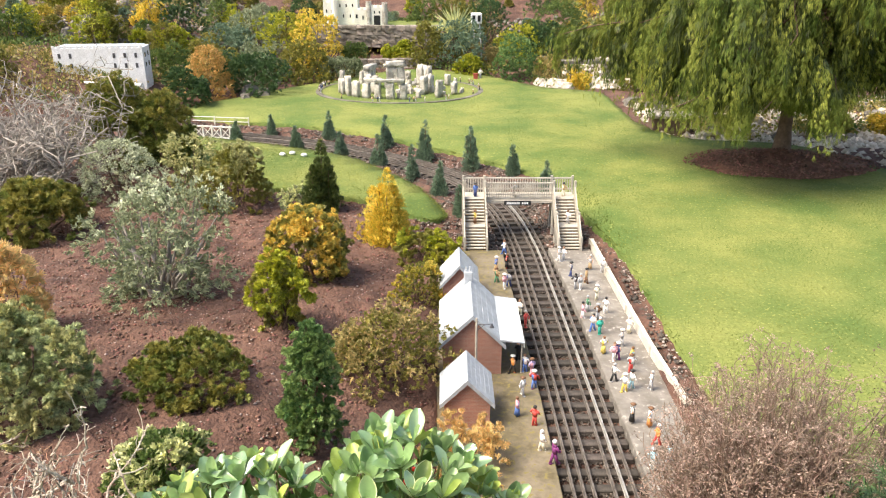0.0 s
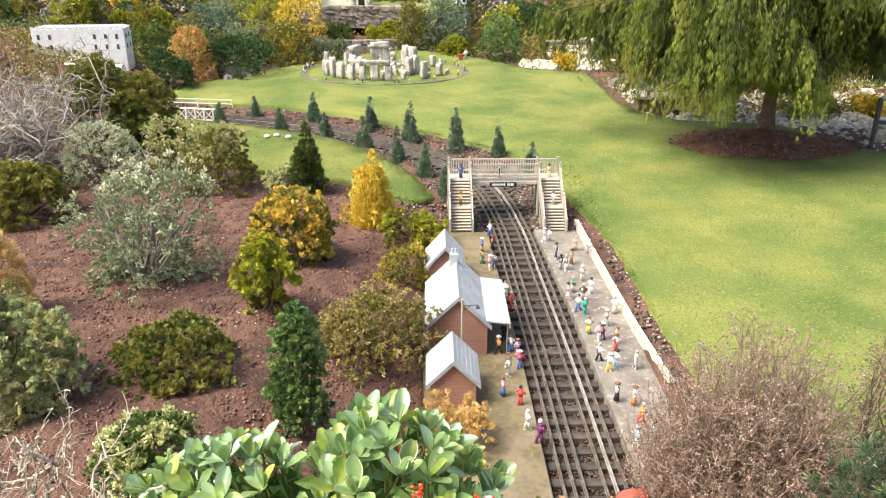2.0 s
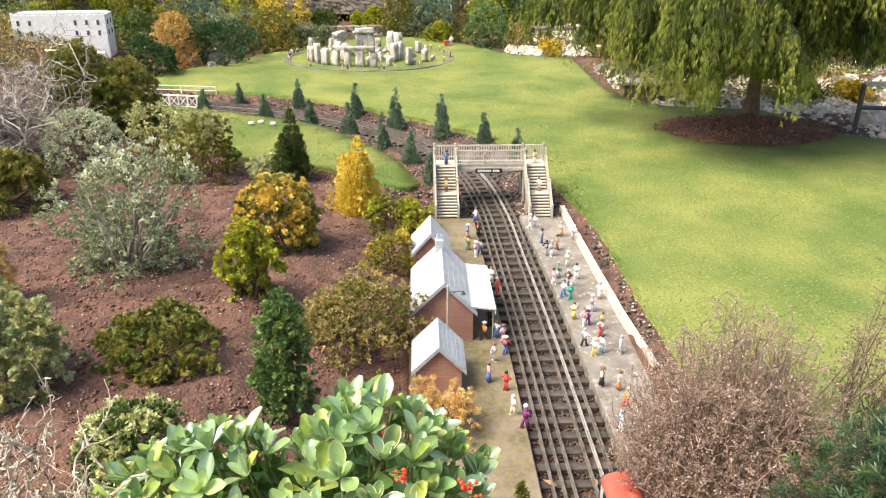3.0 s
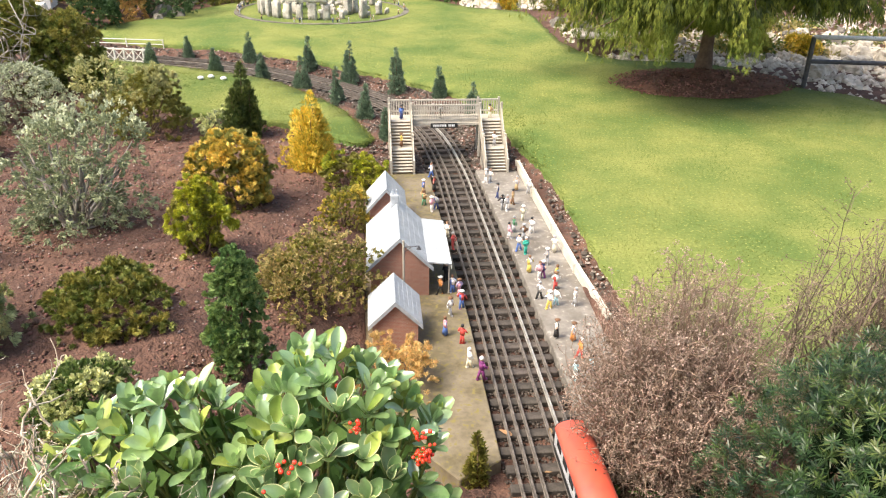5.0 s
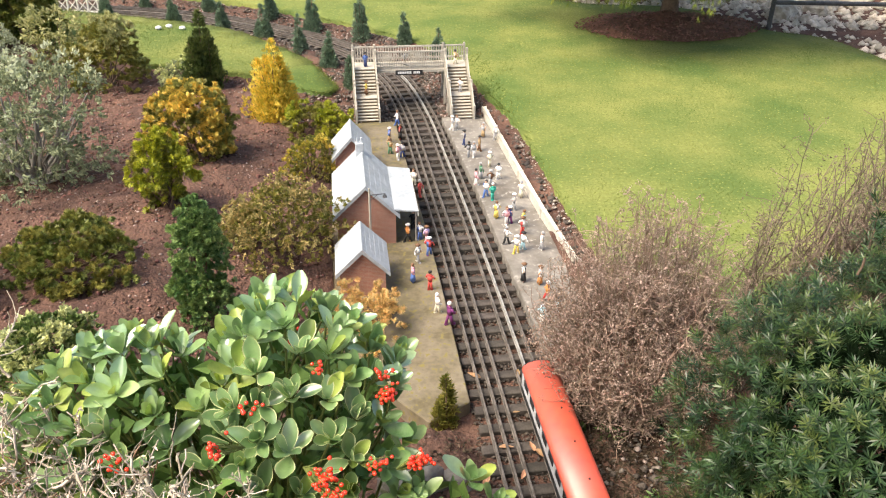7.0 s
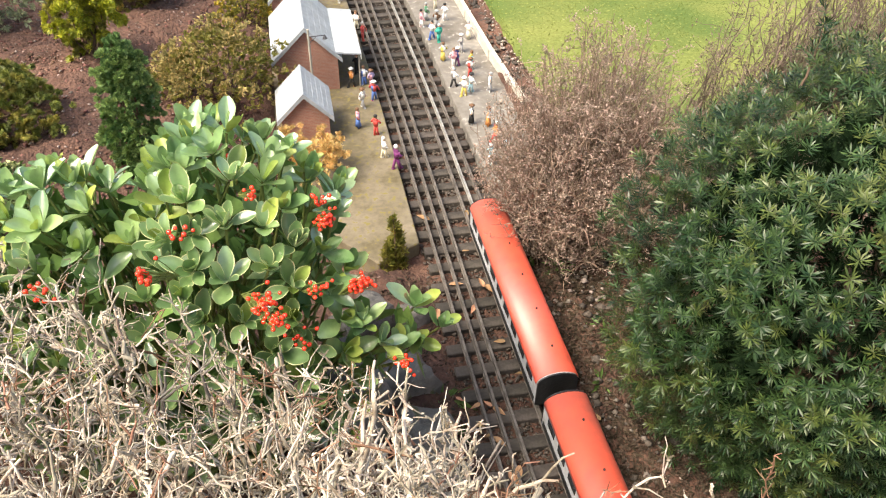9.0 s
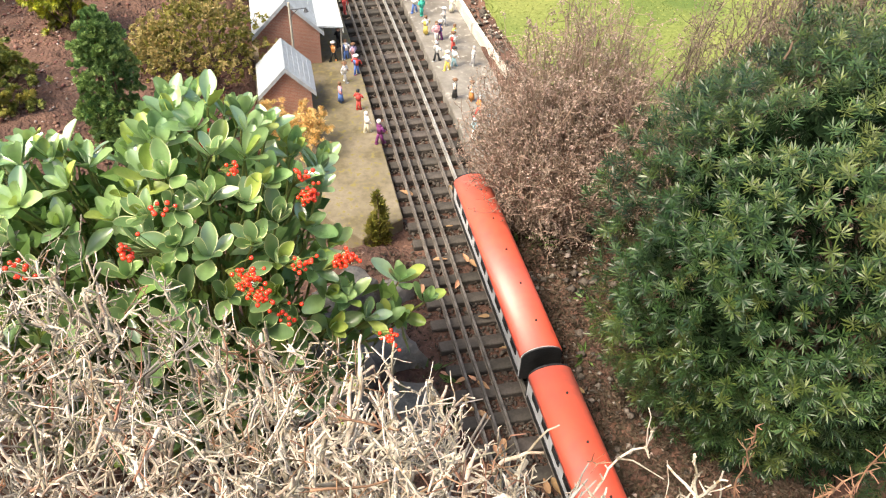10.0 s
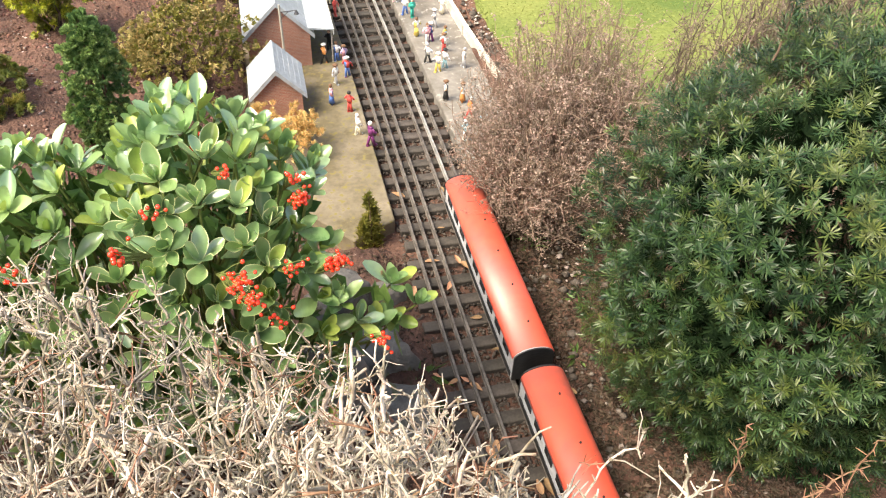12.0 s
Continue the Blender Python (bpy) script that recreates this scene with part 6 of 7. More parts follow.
dry_bush("leggy_dry_shrub", "thin upright brown stems of a dry shrub at the lawn", 1.6, 2.3, 0.4, 0.4, 0.92, 14, 420, 68, 6, 2.6, 0.0035, 0.05, DEADGREY, DULLHEAD)

# ---- foreground: bare hedge below the camera ----
g = np.random.default_rng(88)
hedge = thing("bare_hedge", "clipped leafless hedge of pale knobbly twigs and thorns", "hedge", (0, 0, 0.3))


def hedge_edge(x):
    """How far the hedge reaches from the path."""
    return np.interp(x, [-1.1, -0.6, -0.41, -0.12, 0.11, 0.27, 0.44, 0.57, 0.95], [1.75, 1.36, 1.08, 0.92, 0.80, 0.70, 0.52, 0.42, 0.30])


def hedge_top(y):
    return np.interp(y, [0.0, 0.4, 0.75, 1.1, 1.6], [1.2, 1.17, 0.97, 0.86, 0.8]) - 0.3


def blunt(p, r):
    """Closes the outer ends of paths and radii with a narrow cap."""
    return np.concatenate([p, p[:, -1:] + (p[:, -1:] - p[:, -2:-1]) * 0.04], 1), np.concatenate([r, r[:, -1:] * 0.1], 1)


def twigs(n, below, r0, length, material, name, g, tilt=0.55, sides=5, knots=5, sway=0.07, forks=2):
    """Stiff, slightly kinked twigs with side forks, set below the hedge's clipped top."""
    x = g.uniform(-1.05, 0.9, n)
    x = np.where((x > 0.25) & (g.random(n) < 0.2 + 0.5 * step(0.25, 0.5, x)), g.uniform(-0.95, 0.2, n), x)
    if name == "branch":
        x = np.minimum(x, 0.25 - 0.3 * g.random(n))
    y = hedge_edge(x) - (hedge_edge(x) - 0.12) * g.random(n) ** 0.85
    ln = g.uniform(*length, n)
    z = hedge_top(y) - g.uniform(*below, n) - ln * 0.6 - 0.16 * step(0.15, 0.4, x) - 0.16 * step(0.5, 0.7, x) + 0.05 * rough2(x, y, 5.0, 2, 2) + 0.1 * step(0.05, -0.2, x) * step(0.5, 0.85, y)
    foot = np.c_[x, y, z]
    d = unit(g.normal(0, tilt, (n, 3)) + np.array([0, 0.1, 1.0]))
    p = wander(foot, foot + d * ln[:, None], knots, sway, g)
    r = np.linspace(1, 0.62, knots)[None] * (r0 * g.uniform(0.55, 1.4, (n, 1))) * g.uniform(0.75, 1.45, (n, knots))
    V, Q = tubes(*blunt(p, r), sides)
    for k in range(forks):
        at = g.integers(1, knots - 1, n)
        a = p[np.arange(n), at]
        run = p[np.arange(n), at + 1] - a
        dd = unit(unit(run) + unit(g.normal(0, 1, (n, 3))) * g.uniform(0.6, 1.2, (n, 1)))
        b = a + dd * (ln * g.uniform(0.25, 0.6, n))[:, None]
        rr = r[np.arange(n), at][:, None] * np.linspace(0.8, 0.5, 4)[None]
        v2, q2 = tubes(*blunt(wander(a, b, 4, sway, g), rr), sides)
        Q = np.concatenate([Q, q2 + len(V)])
        V = np.concatenate([V, v2])
    tagged(cast(name, V, Q, material, hedge, smooth=True), kind="stuff")
    return p


twigs(150, (0.24, 0.4), 0.0052, (0.2, 0.38), TWIG, "branch", g, 0.6, 7, 9, 0.15)
mid = twigs(900, (0.0, 0.24), 0.0027, (0.06, 0.16), TWIG, "twig", g, 1.0, 6, 8, 0.1)
fine = twigs(1250, (-0.03, 0.16), 0.0016, (0.04, 0.1), TWIG, "fine_twig", g, 1.1, 4, 6, 0.1)
low = twigs(800, (0.15, 0.5), 0.0026, (0.1, 0.25), TWIGGREY, "inner_twig", g, 0.9)
redt = twigs(300, (-0.03, 0.14), 0.0013, (0.03, 0.09), TWIGRED, "young_shoot", g, 0.8, 5, 5, 0.07, 1)
for src, mat_, nm, count, size, reach_ in ((mid, TWIG, "spur", 9000, 0.0019, 0.017), (fine, TWIG, "knot", 6000, 0.0015, 0.011), (mid, TWIG, "bud", 5000, 0.0032, 0.006), (redt, TWIGRED, "thorn", 1500, 0.0010, 0.026)):
    flat = src[:, 1:].reshape(-1, 3)
    q = flat[g.integers(0, len(flat), count)]
    tip = q + unit(g.normal(0, 1, (count, 3)) + np.array([0, 0, 0.4])) * g.uniform(0.3 * reach_, reach_, (count, 1))
    v, f = tubes(*blunt(wander(q, tip, 3, 0.05, g), np.linspace(size, size * 0.6, 3)[None].repeat(count, 0)), 3)
    tagged(cast(nm, v, f, mat_, hedge), kind="stuff")

for k, (a, b) in enumerate((((0.70, 0.5, 0.46), (0.673, 0.5, 0.655)), ((0.84, 0.49, 0.40), (0.96, 0.5, 0.46)), ((0.93, 0.5, 0.38), (0.937, 0.5, 0.54)), ((0.8, 0.46, 0.38), (0.9, 0.5, 0.44)))):
    p = wander(np.array([a]), np.array([b]), 9, 0.05, g)
    v, f = tubes(*blunt(p, np.linspace(0.0018, 0.0009, 9)[None]), 6)
    long_shoot = cast("long_shoot", v, f, TWIGRED, hedge, "long reddish shoot with thorns", True)
    q = p[0][g.integers(1, 9, 22)]
    v, f = tubes(*blunt(wander(q, q + unit(g.normal(0, 1, (22, 3))) * g.uniform(0.008, 0.026, (22, 1)), 3, 0.05, g), np.linspace(0.0011, 0.0006, 3)[None].repeat(22, 0)), 4)
    tagged(cast("thorn", v, f, TWIGRED, long_shoot), kind="stuff")

# ---- at the foot of the shrubs: rocks, weeds, fallen leaves ----
gr = random.Random(8)
for x, y, z, sx, sy, sz in ((0.2, 1.72, -0.05, 0.2, 0.14, 0.16), (0.3, 1.5, -0.06, 0.18, 0.16, 0.13), (0.14, 1.4, 0.0, 0.22, 0.18, 0.24), (0.36, 1.78, -0.06, 0.12, 0.1, 0.08), (0.33, 1.22, -0.06, 0.16, 0.2, 0.2)):
    bm = bmesh.new()
    rock(bm, (0, 0, 0), (sx, sy, sz), gr, gr.uniform(0, 3), 0.15)
    ob = part("edging_rock", bm, GREYSTONE)
    for fc in ob.data.polygons:
        fc.use_smooth = True
    ob.location = (x, y, z)
    tagged(ob, "rough grey rock edging the bank beside the track", "rock", "edging rocks")
WEED = leafy("weed leaf", (0.08, 0.16, 0.04), (0.16, 0.25, 0.07))
gw = np.random.default_rng(17)
for x, y, s in ((0.42, 1.45, 0.09), (0.8, 1.95, 0.06), (0.86, 1.98, 0.07), (0.93, 1.92, 0.06), (0.98, 1.6, 0.06), (0.83, 1.88, 0.05), (0.9, 1.4, 0.05), (0.43, 1.32, 0.05)):
    n = 16
    d = unit(gw.normal(0, 1, (n, 3)) * np.array([1, 1, 0.2]) + np.array([0, 0, 0.55]))
    weed = thing("weed", "small green weed rosette on the stony ground", "weed", (x, y, put(x, y) - 0.004 if abs(x - 0.62) > 0.25 else -0.05), 0, "weeds beside the track")
    for k in range(n):
        v, f = leaf_fan(d[k:k + 1] * 0.008, d[k:k + 1], s, s * 0.24, gw, 1, 0, 0.2, 0.25)
        cast("leaf", v, f, WEED, weed)
FALLEN = surface("fallen brown leaf", (0.3, 0.16, 0.08), (0.42, 0.25, 0.14), 30, 0.8, 0, 0.3, 0.001, 150, 0.35, "object")
fl = oval_leaf("fallen_leaf", 0.045, 0.022, 0.15, 0.6, FALLEN)
fl.materials[1] = FALLEN
for k in range(46):
    y = 0.9 + 1.5 * gr.random() ** 1.3
    x = gr.uniform(0.44, 0.84)
    ob = new("fallen_leaf", fl)
    ob.location, ob.rotation_euler = (x, y, -0.03 + gr.uniform(0, 0.006)), (gr.uniform(-0.3, 0.3), gr.uniform(-0.3, 0.3), gr.uniform(0, 6.28))
    ob.scale = (gr.uniform(0.5, 1.2),) * 3
    tagged(ob, "dry brown fallen leaf lying on the track ballast", "leaf", "fallen leaves")
gl = np.random.default_rng(19)
lp = np.r_[gl.uniform((0.82, 0.4), (1.3, 2.4), (30000, 2)), gl.uniform((0.25, 0.9), (0.48, 2.0), (900, 2))]
lz_ = height(lp[:, 0], lp[:, 1]) + 0.006 + 0.026 * rough2(lp[:, 0], lp[:, 1], 7.0, 3, 4)
v, f = leaf_fan(np.c_[lp, lz_], unit(gl.normal(0, 1, (len(lp), 3)) * np.array([1, 1, 0.22])), 0.02, 0.008, gl, 1, 0, 0.2, 0.1)
LITTER = leafy("brown litter", (0.042, 0.031, 0.023), (0.12, 0.088, 0.062), 0.9, 0.5, 9.0, 0.05, 0.1)
tagged(cast("leaf_litter", v, f, LITTER), "dry brown leaf litter on soil beside the track", "leaf litter", kind="stuff")

# ---- hillside beyond the lawn ----
g = random.Random(41)
cs = thing("castle_model", "cream rendered model castle with towers and gatehouse on a terrace", "model castle", (-1.44, 12.9, 0.62))


def castle_block(x0, x1, y0, y1, h, windows, mat_):
    bm = bmesh.new()
    box(bm, x0, x1, y0, y1, -0.2, h, 0.004)
    b = part("block", bm, mat_, cs)
    n = max(3, int((x1 - x0) / 0.05))
    for k in range(0, n, 2):
        bm = bmesh.new()
        box(bm, x0 + (x1 - x0) * k / n, x0 + (x1 - x0) * (k + 1) / n, y0, y0 + 0.02, h, h + 0.03)
        part("merlon", bm, mat_, b)
    for wx, wz, ww, wh in windows:
        bm = bmesh.new()
        box(bm, wx - ww / 2, wx + ww / 2, y0 - 0.004, y0 + 0.02, wz, wz + wh)
        part("window", bm, GLASSDARK, b, "small dark window opening")


castle_block(-0.46, -0.26, 0.05, 0.4, 0.36, [(-0.41, 0.2, 0.02, 0.05), (-0.33, 0.2, 0.02, 0.05), (-0.37, 0.08, 0.025, 0.05)], CASTLE)
castle_block(-0.27, 0.08, 0.1, 0.42, 0.44, [(-0.2, 0.28, 0.02, 0.05), (-0.1, 0.28, 0.02, 0.05), (0.0, 0.28, 0.02, 0.05), (-0.15, 0.12, 0.02, 0.05), (-0.04, 0.12, 0.02, 0.05)], CASTLE)
castle_block(0.02, 0.24, 0.0, 0.32, 0.26, [(0.07, 0.12, 0.03, 0.06), (0.17, 0.1, 0.02, 0.06)], CASTLE)
castle_block(0.3, 0.5, -0.08, 0.2, 0.3, [(0.4, 0.0, 0.1, 0.17), (0.36, 0.2, 0.02, 0.04), (0.44, 0.2, 0.02, 0.04)], CASTLE)
for tx, ty, th, tr in ((0.27, -0.06, 0.36, 0.045), (0.52, -0.06, 0.34, 0.045), (-0.28, 0.06, 0.42, 0.05)):
    bm = bmesh.new()
    bmesh.ops.create_cone(bm, cap_ends=True, segments=14, radius1=tr * 1.1, radius2=tr, depth=th + 0.2, matrix=Matrix.Translation((tx, ty, th / 2 - 0.1)))
    tower = part("tower", bm, STONE if tx > 0.2 else CASTLE, cs, "round stone tower")
    for k in range(7):
        a = 2 * math.pi * k / 7
        bm = bmesh.new()
        box(bm, -0.008, 0.008, -0.008, 0.008, th, th + 0.025, 0, Matrix.Translation((tx + (tr - 0.008) * math.cos(a), ty + (tr - 0.008) * math.sin(a), 0)))
        part("merlon", bm, STONE if tx > 0.2 else CASTLE, tower)
# terrace walls of stones
BIG = np.random.default_rng(12)


def stone_wall(name, label, x0, x1, y0, y1, z0, z1, cell=0.11):
    ob = thing(name, label, "stone wall", kind="structure")
    rows3 = max(2, int((z1 - z0) / (cell * 0.55)))
    length = math.hypot(x1 - x0, y1 - y0)
    turn = math.atan2(y1 - y0, x1 - x0)
    for r in range(rows3):
        s = -cell * 0.5 * (r % 2)
        while s < length:
            w = cell * BIG.uniform(0.7, 1.4)
            m = s + w / 2
            bm = bmesh.new()
            rock(bm, (x0 + (x1 - x0) * m / length, y0 + (y1 - y0) * m / length, z0 + (z1 - z0) * r / rows3), (w * 1.02, 0.16, (z1 - z0) / rows3 * 1.12), g, turn, 0.02, 1)
            part("stone", bm, WALLSTONE, ob)
            s += w
    return ob


stone_wall("terrace_wall", "grey-brown dry stone terrace wall below the castle", -2.1, 0.15, 12.62, 12.55, 0.34, 0.66)
stone_wall("terrace_wall", "low dry stone terrace wall above the lawn", -2.0, -0.1, 11.75, 11.85, 0.1, 0.26)
bm = bmesh.new()
box(bm, -2.1, 0.3, 12.6, 13.6, 0.4, 0.63, 0.01)
ter = part("terrace", bm, LAWN)
tagged(ter, "grass terrace carrying the castle", "terrace", kind="structure")
wh = thing("white_building", "long white model building with battlements and small windows", "model building", (-4.16, 9.75, 0.43), 5)
wh.scale = (0.85, 0.85, 0.85)
bm = bmesh.new()
box(bm, -0.62, 0.62, -0.18, 0.18, -0.3, 0.34, 0.004)
wb = part("wall", bm, WHITE, wh)
for k in range(0, 31, 2):
    bm = bmesh.new()
    box(bm, -0.62 + k * 0.04, -0.58 + k * 0.04, -0.18, -0.16, 0.34, 0.37)
    part("merlon", bm, WHITE, wb)
for k in (0, 1, 5, 6, 7):
    for z in (0.06, 0.2):
        bm = bmesh.new()
        box(bm, -0.55 + k * 0.15, -0.515 + k * 0.15, -0.184, -0.15, z, z + 0.065)
        part("window", bm, STEEL, wh)
for z in (0.06, 0.2):
    for y in (-0.1, 0.05):
        bm = bmesh.new()
        box(bm, 0.6, 0.624, y, y + 0.04, z, z + 0.065)
        part("window", bm, GLASSDARK, wh)
bm = bmesh.new()
prism(bm, [(-0.6, 0.34), (0.6, 0.34), (0.55, 0.355), (-0.55, 0.355)], -0.15, 0.17)
part("roof", bm, SLATE, wh)

# far shrubs
FAR = [(-3.6, 10.4, 0.6, 0.4, GREEN, "mound"), (-2.95, 9.95, 0.55, 0.62, ORANGE, "mound"), (-3.05, 9.35, 0.5, 0.4, DARKGREEN, "mound"), (-2.45, 10.3, 0.95, 0.42, DARKGREEN, "clipped"),
       (-2.6, 11.2, 0.6, 0.5, GREYLEAF, "mound"), (-3.2, 11.0, 0.6, 0.5, OLIVE, "mound"), (-2.3, 11.9, 0.8, 0.8, LIME, "mound"), (-2.9, 12.4, 0.7, 0.7, GREYLEAF, "mound"), (-1.85, 11.6, 0.62, 0.85, GOLD, "vase"),
       (-1.45, 11.35, 0.55, 0.32, GREYLEAF, "mound"), (-1.9, 11.2, 0.7, 0.5, OLIVE, "mound"), (-1.3, 11.95, 0.4, 0.28, GREEN, "mound"), (-0.75, 12.1, 0.34, 0.2, LIME, "mound"), (-0.25, 11.85, 0.4, 0.7, OLIVE, "column"),
       (0.2, 11.95, 0.9, 0.5, BLUEGREEN, "mound"), (0.35, 11.5, 0.4, 0.26, LIME, "mound"), (0.62, 12.0, 0.5, 0.3, BROWNGREEN, "mound"), (1.1, 11.4, 0.52, 0.6, EMERALD, "clipped"),
       (1.45, 11.2, 0.4, 0.3, BROWNGREEN, "mound"), (1.2, 12.6, 0.7, 0.6, LIME, "mound"), (1.55, 12.7, 0.6, 0.55, DARKGREEN, "mound"), (-3.9, 11.6, 0.45, 0.4, LIME, "mound"), (-4.7, 11.3, 0.5, 0.4, OLIVE, "mound"),
       (-4.0, 12.4, 0.5, 0.9, DARKGREEN, "column"), (-5.2, 12.4, 0.6, 0.4, OLIVE, "mound"), (-4.45, 12.3, 0.4, 0.6, GOLD, "vase"), (-3.3, 13.0, 0.6, 0.5, LIME, "mound"), (-2.4, 13.3, 0.6, 0.5, OLIVE, "mound"),
       (-5.9, 11.0, 0.6, 0.4, GREEN, "mound"), (-6.0, 13.0, 0.6, 0.5, OLIVE, "mound"), (-3.3, 12.0, 0.5, 0.5, BLUEGREEN, "ball"), (-0.6, 12.35, 0.35, 0.22, LIME, "mound"), (0.75, 13.5, 0.9, 0.8, DARKGREEN, "mound"),
       (-0.3, 13.7, 0.7, 0.9, GREEN, "column"), (0.2, 13.9, 0.9, 0.7, OLIVE, "mound"), (1.8, 13.4, 1.0, 0.8, GREEN, "mound"), (2.6, 12.9, 0.6, 0.4, OLIVE, "mound"), (3.5, 12.0, 1.0, 0.6, OLIVE, "mound"),
       (-5.4, 9.2, 0.7, 0.5, OLIVE, "mound"), (-3.6, 8.95, 0.5, 0.22, OLIVE, "mound"), (-6.4, 10.4, 0.8, 0.6, GREEN, "mound"), (5.6, 6.6, 0.9, 0.7, DARKGREEN, "mound"), (5.2, 5.2, 0.9, 0.6, GREEN, "mound"),
       (1.85, 10.75, 0.28, 0.2, GOLD, "mound"), (2.6, 10.6, 0.5, 0.3, OLIVE, "mound"), (4.6, 8.0, 0.35, 0.22, GOLD, "mound"), (4.1, 8.1, 0.3, 0.2, OLIVE, "mound")]
KIND = {id(ORANGE): "orange autumn", id(GOLD): "golden yellow", id(LIME): "bright lime green", id(GREYLEAF): "grey-green", id(BLUEGREEN): "blue-green", id(DARKGREEN): "dark green", id(GREEN): "mid green", id(EMERALD): "clipped bright green",
        id(OLIVE): "olive green", id(BROWNGREEN): "browned green", id(GOLDGREEN): "golden green", id(MOSSGREEN): "moss green"}
for x, y, w, h, m, prof in FAR:
    bush("hillside_shrub", KIND[id(m)] + " leafy shrub on the garden slope", x, y, w, h, m, "leaf", prof, int(3600 + 3600 * w), 0.036, 0.02, group="shrubs on the slope", lump=0.32, lobes=9, stems=6)
# small plants dotted over the upper slope
gs = np.random.default_rng(73)
for k in range(95):
    x, y = (gs.uniform(-7.5, -2.2), gs.uniform(10.9, 16.0)) if k < 60 else (gs.uniform(-2.6, 4.5), gs.uniform(13.2, 17.0))
    w = gs.uniform(0.16, 0.55)
    m = (OLIVE, MOSSGREEN, DARKGREEN, LIME, GREYLEAF, BROWNGREEN, OLIVE, GREEN, GOLDGREEN, BLUEGREEN)[int(gs.integers(0, 10))]
    bush("hillside_shrub", KIND[id(m)] + " leafy shrub on the garden slope", x, y, w, w * gs.uniform(0.6, 1.3), m, "leaf", "mound" if gs.random() < 0.8 else "column", int(500 + 2200 * w), 0.045, 0.022,
         group="shrubs on the slope", lump=0.4, stems=4)
# woods beyond, closing the view
g2 = np.random.default_rng(61)
P, D = [], []
for k in range(90):
    x, y = g2.uniform(-16, 16), g2.uniform(18.5, 30.0)
    w, h = g2.uniform(1.2, 2.4), g2.uniform(1.2, 2.6)
    p, o = shell(600, w, w, h, "mound", g2, 0.3, 0.3)
    P.append(p + np.array([x, y, put(x, y) - 0.1]))
    D.append(unit(o + g2.normal(0, 0.6, o.shape)))
v, f = leaf_fan(np.concatenate(P), np.concatenate(D), 0.17, 0.09, g2, 1, 0, 0.25, 0.1)
tagged(cast("far_woods", v, f, DARKGREEN), "dark green woodland closing the slope beyond", "woods", kind="stuff")
# low cover plants on the slope
gc = np.random.default_rng(62)
for m, k0 in ((GREEN, 0), (OLIVE, 1), (BROWNGREEN, 2)):
    cx = np.c_[gc.uniform(-7, 5, 150), gc.uniform(11.0, 15.5, 150)]
    cx[:34] = np.c_[gc.uniform(-7.5, -3.2, 34), gc.uniform(8.9, 11.2, 34)]
    cx[50:100] = np.c_[gc.uniform(-0.5, 5.5, 50), gc.uniform(11.6, 15.0, 50)]
    cx[34:50] = np.c_[gc.uniform(2.4, 5.5, 16), gc.uniform(7.9, 9.8, 16)]
    pq = np.repeat(cx, 110, 0) + gc.normal(0, 0.13, (150 * 110, 2))
    pq = pq[~inside(MAIN_LAWN, pq[:, 0], pq[:, 1])]
    zq = height(pq[:, 0], pq[:, 1]) + gc.uniform(0.0, 0.1, len(pq))
    v, f = leaf_fan(np.c_[pq, zq], unit(gc.normal(0, 0.7, (len(pq), 3)) + np.array([0, -0.2, 0.8])), 0.06, 0.03, gc, 1, 0, 0.25, 0.15)
    tagged(cast("ground_cover", v, f, m), "low green and brown cover plants on the slope", "ground cover", kind="stuff")
# spiky palm
palm = thing("spiky_palm", "spiky cordyline palm with a fan of narrow leaves", "palm", (0.19, 12.3, 0.16))
n = 150
gp = np.random.default_rng(71)
d = unit(gp.normal(0, 1, (n, 3)) + np.array([0, -0.2, 0.7]))
v, f = leaf_fan(np.tile([0, 0, 0.42], (n, 1)) + d * 0.03, d, 0.42, 0.026, gp, 1, 0, 0.1, 0.08)
cast("crown", v, f, PALETIP, palm)
bm = bmesh.new()
bar(bm, (0, 0, -0.2), (0, 0, 0.42), 0.045, 0.035, 8)
part("trunk", bm, BARK, palm)

# rock garden stones
def rocks(name, label, area, count, lo, hi, material, seed, flat=0.6):
    g = np.random.default_rng(seed)
    gr = random.Random(seed)
    for k in range(count):
        x, y = g.uniform(area[0], area[1]), g.uniform(area[2], area[3])
        s = g.uniform(lo, hi)
        bm = bmesh.new()
        rock(bm, (0, 0, -0.02), (s * g.uniform(0.8, 1.5), s, s * flat * 1.3), gr, g.uniform(0, 3), g.uniform(0.2, 0.5), 3, 0.5)
        ob = part(name, bm, material)
        ob.location = (x, y, put(x, y))
        tagged(ob, label, "rock", "rocks of the rock garden")


rocks("rock", "pale white limestone rock in the rock garden", (1.3, 2.6, 10.6, 12.4), 44, 0.08, 0.22, WHITEROCK, 1, 0.5)
rocks("rock", "white limestone rock beyond the conifer", (2.3, 5.4, 7.75, 9.6), 84, 0.08, 0.17, WHITEROCK, 2, 0.5)
rocks("rock", "white limestone rock beside the handrail", (4.1, 6.4, 6.7, 8.0), 40, 0.08, 0.24, WHITEROCK, 4, 0.5)
rocks("rock", "grey rock on the bare garden slope", (-6.5, -2.4, 10.8, 14.5), 110, 0.07, 0.2, GREYSTONE, 3, 0.7)
rocks("rock", "grey rock among white rocks", (2.3, 6.0, 7.6, 9.6), 40, 0.06, 0.2, GREYSTONE, 6, 0.5)
rocks("rock", "grey rock at the lawn edge", (-2.7, -2.2, 9.85, 10.1), 3, 0.12, 0.22, GREYSTONE, 5, 0.6)
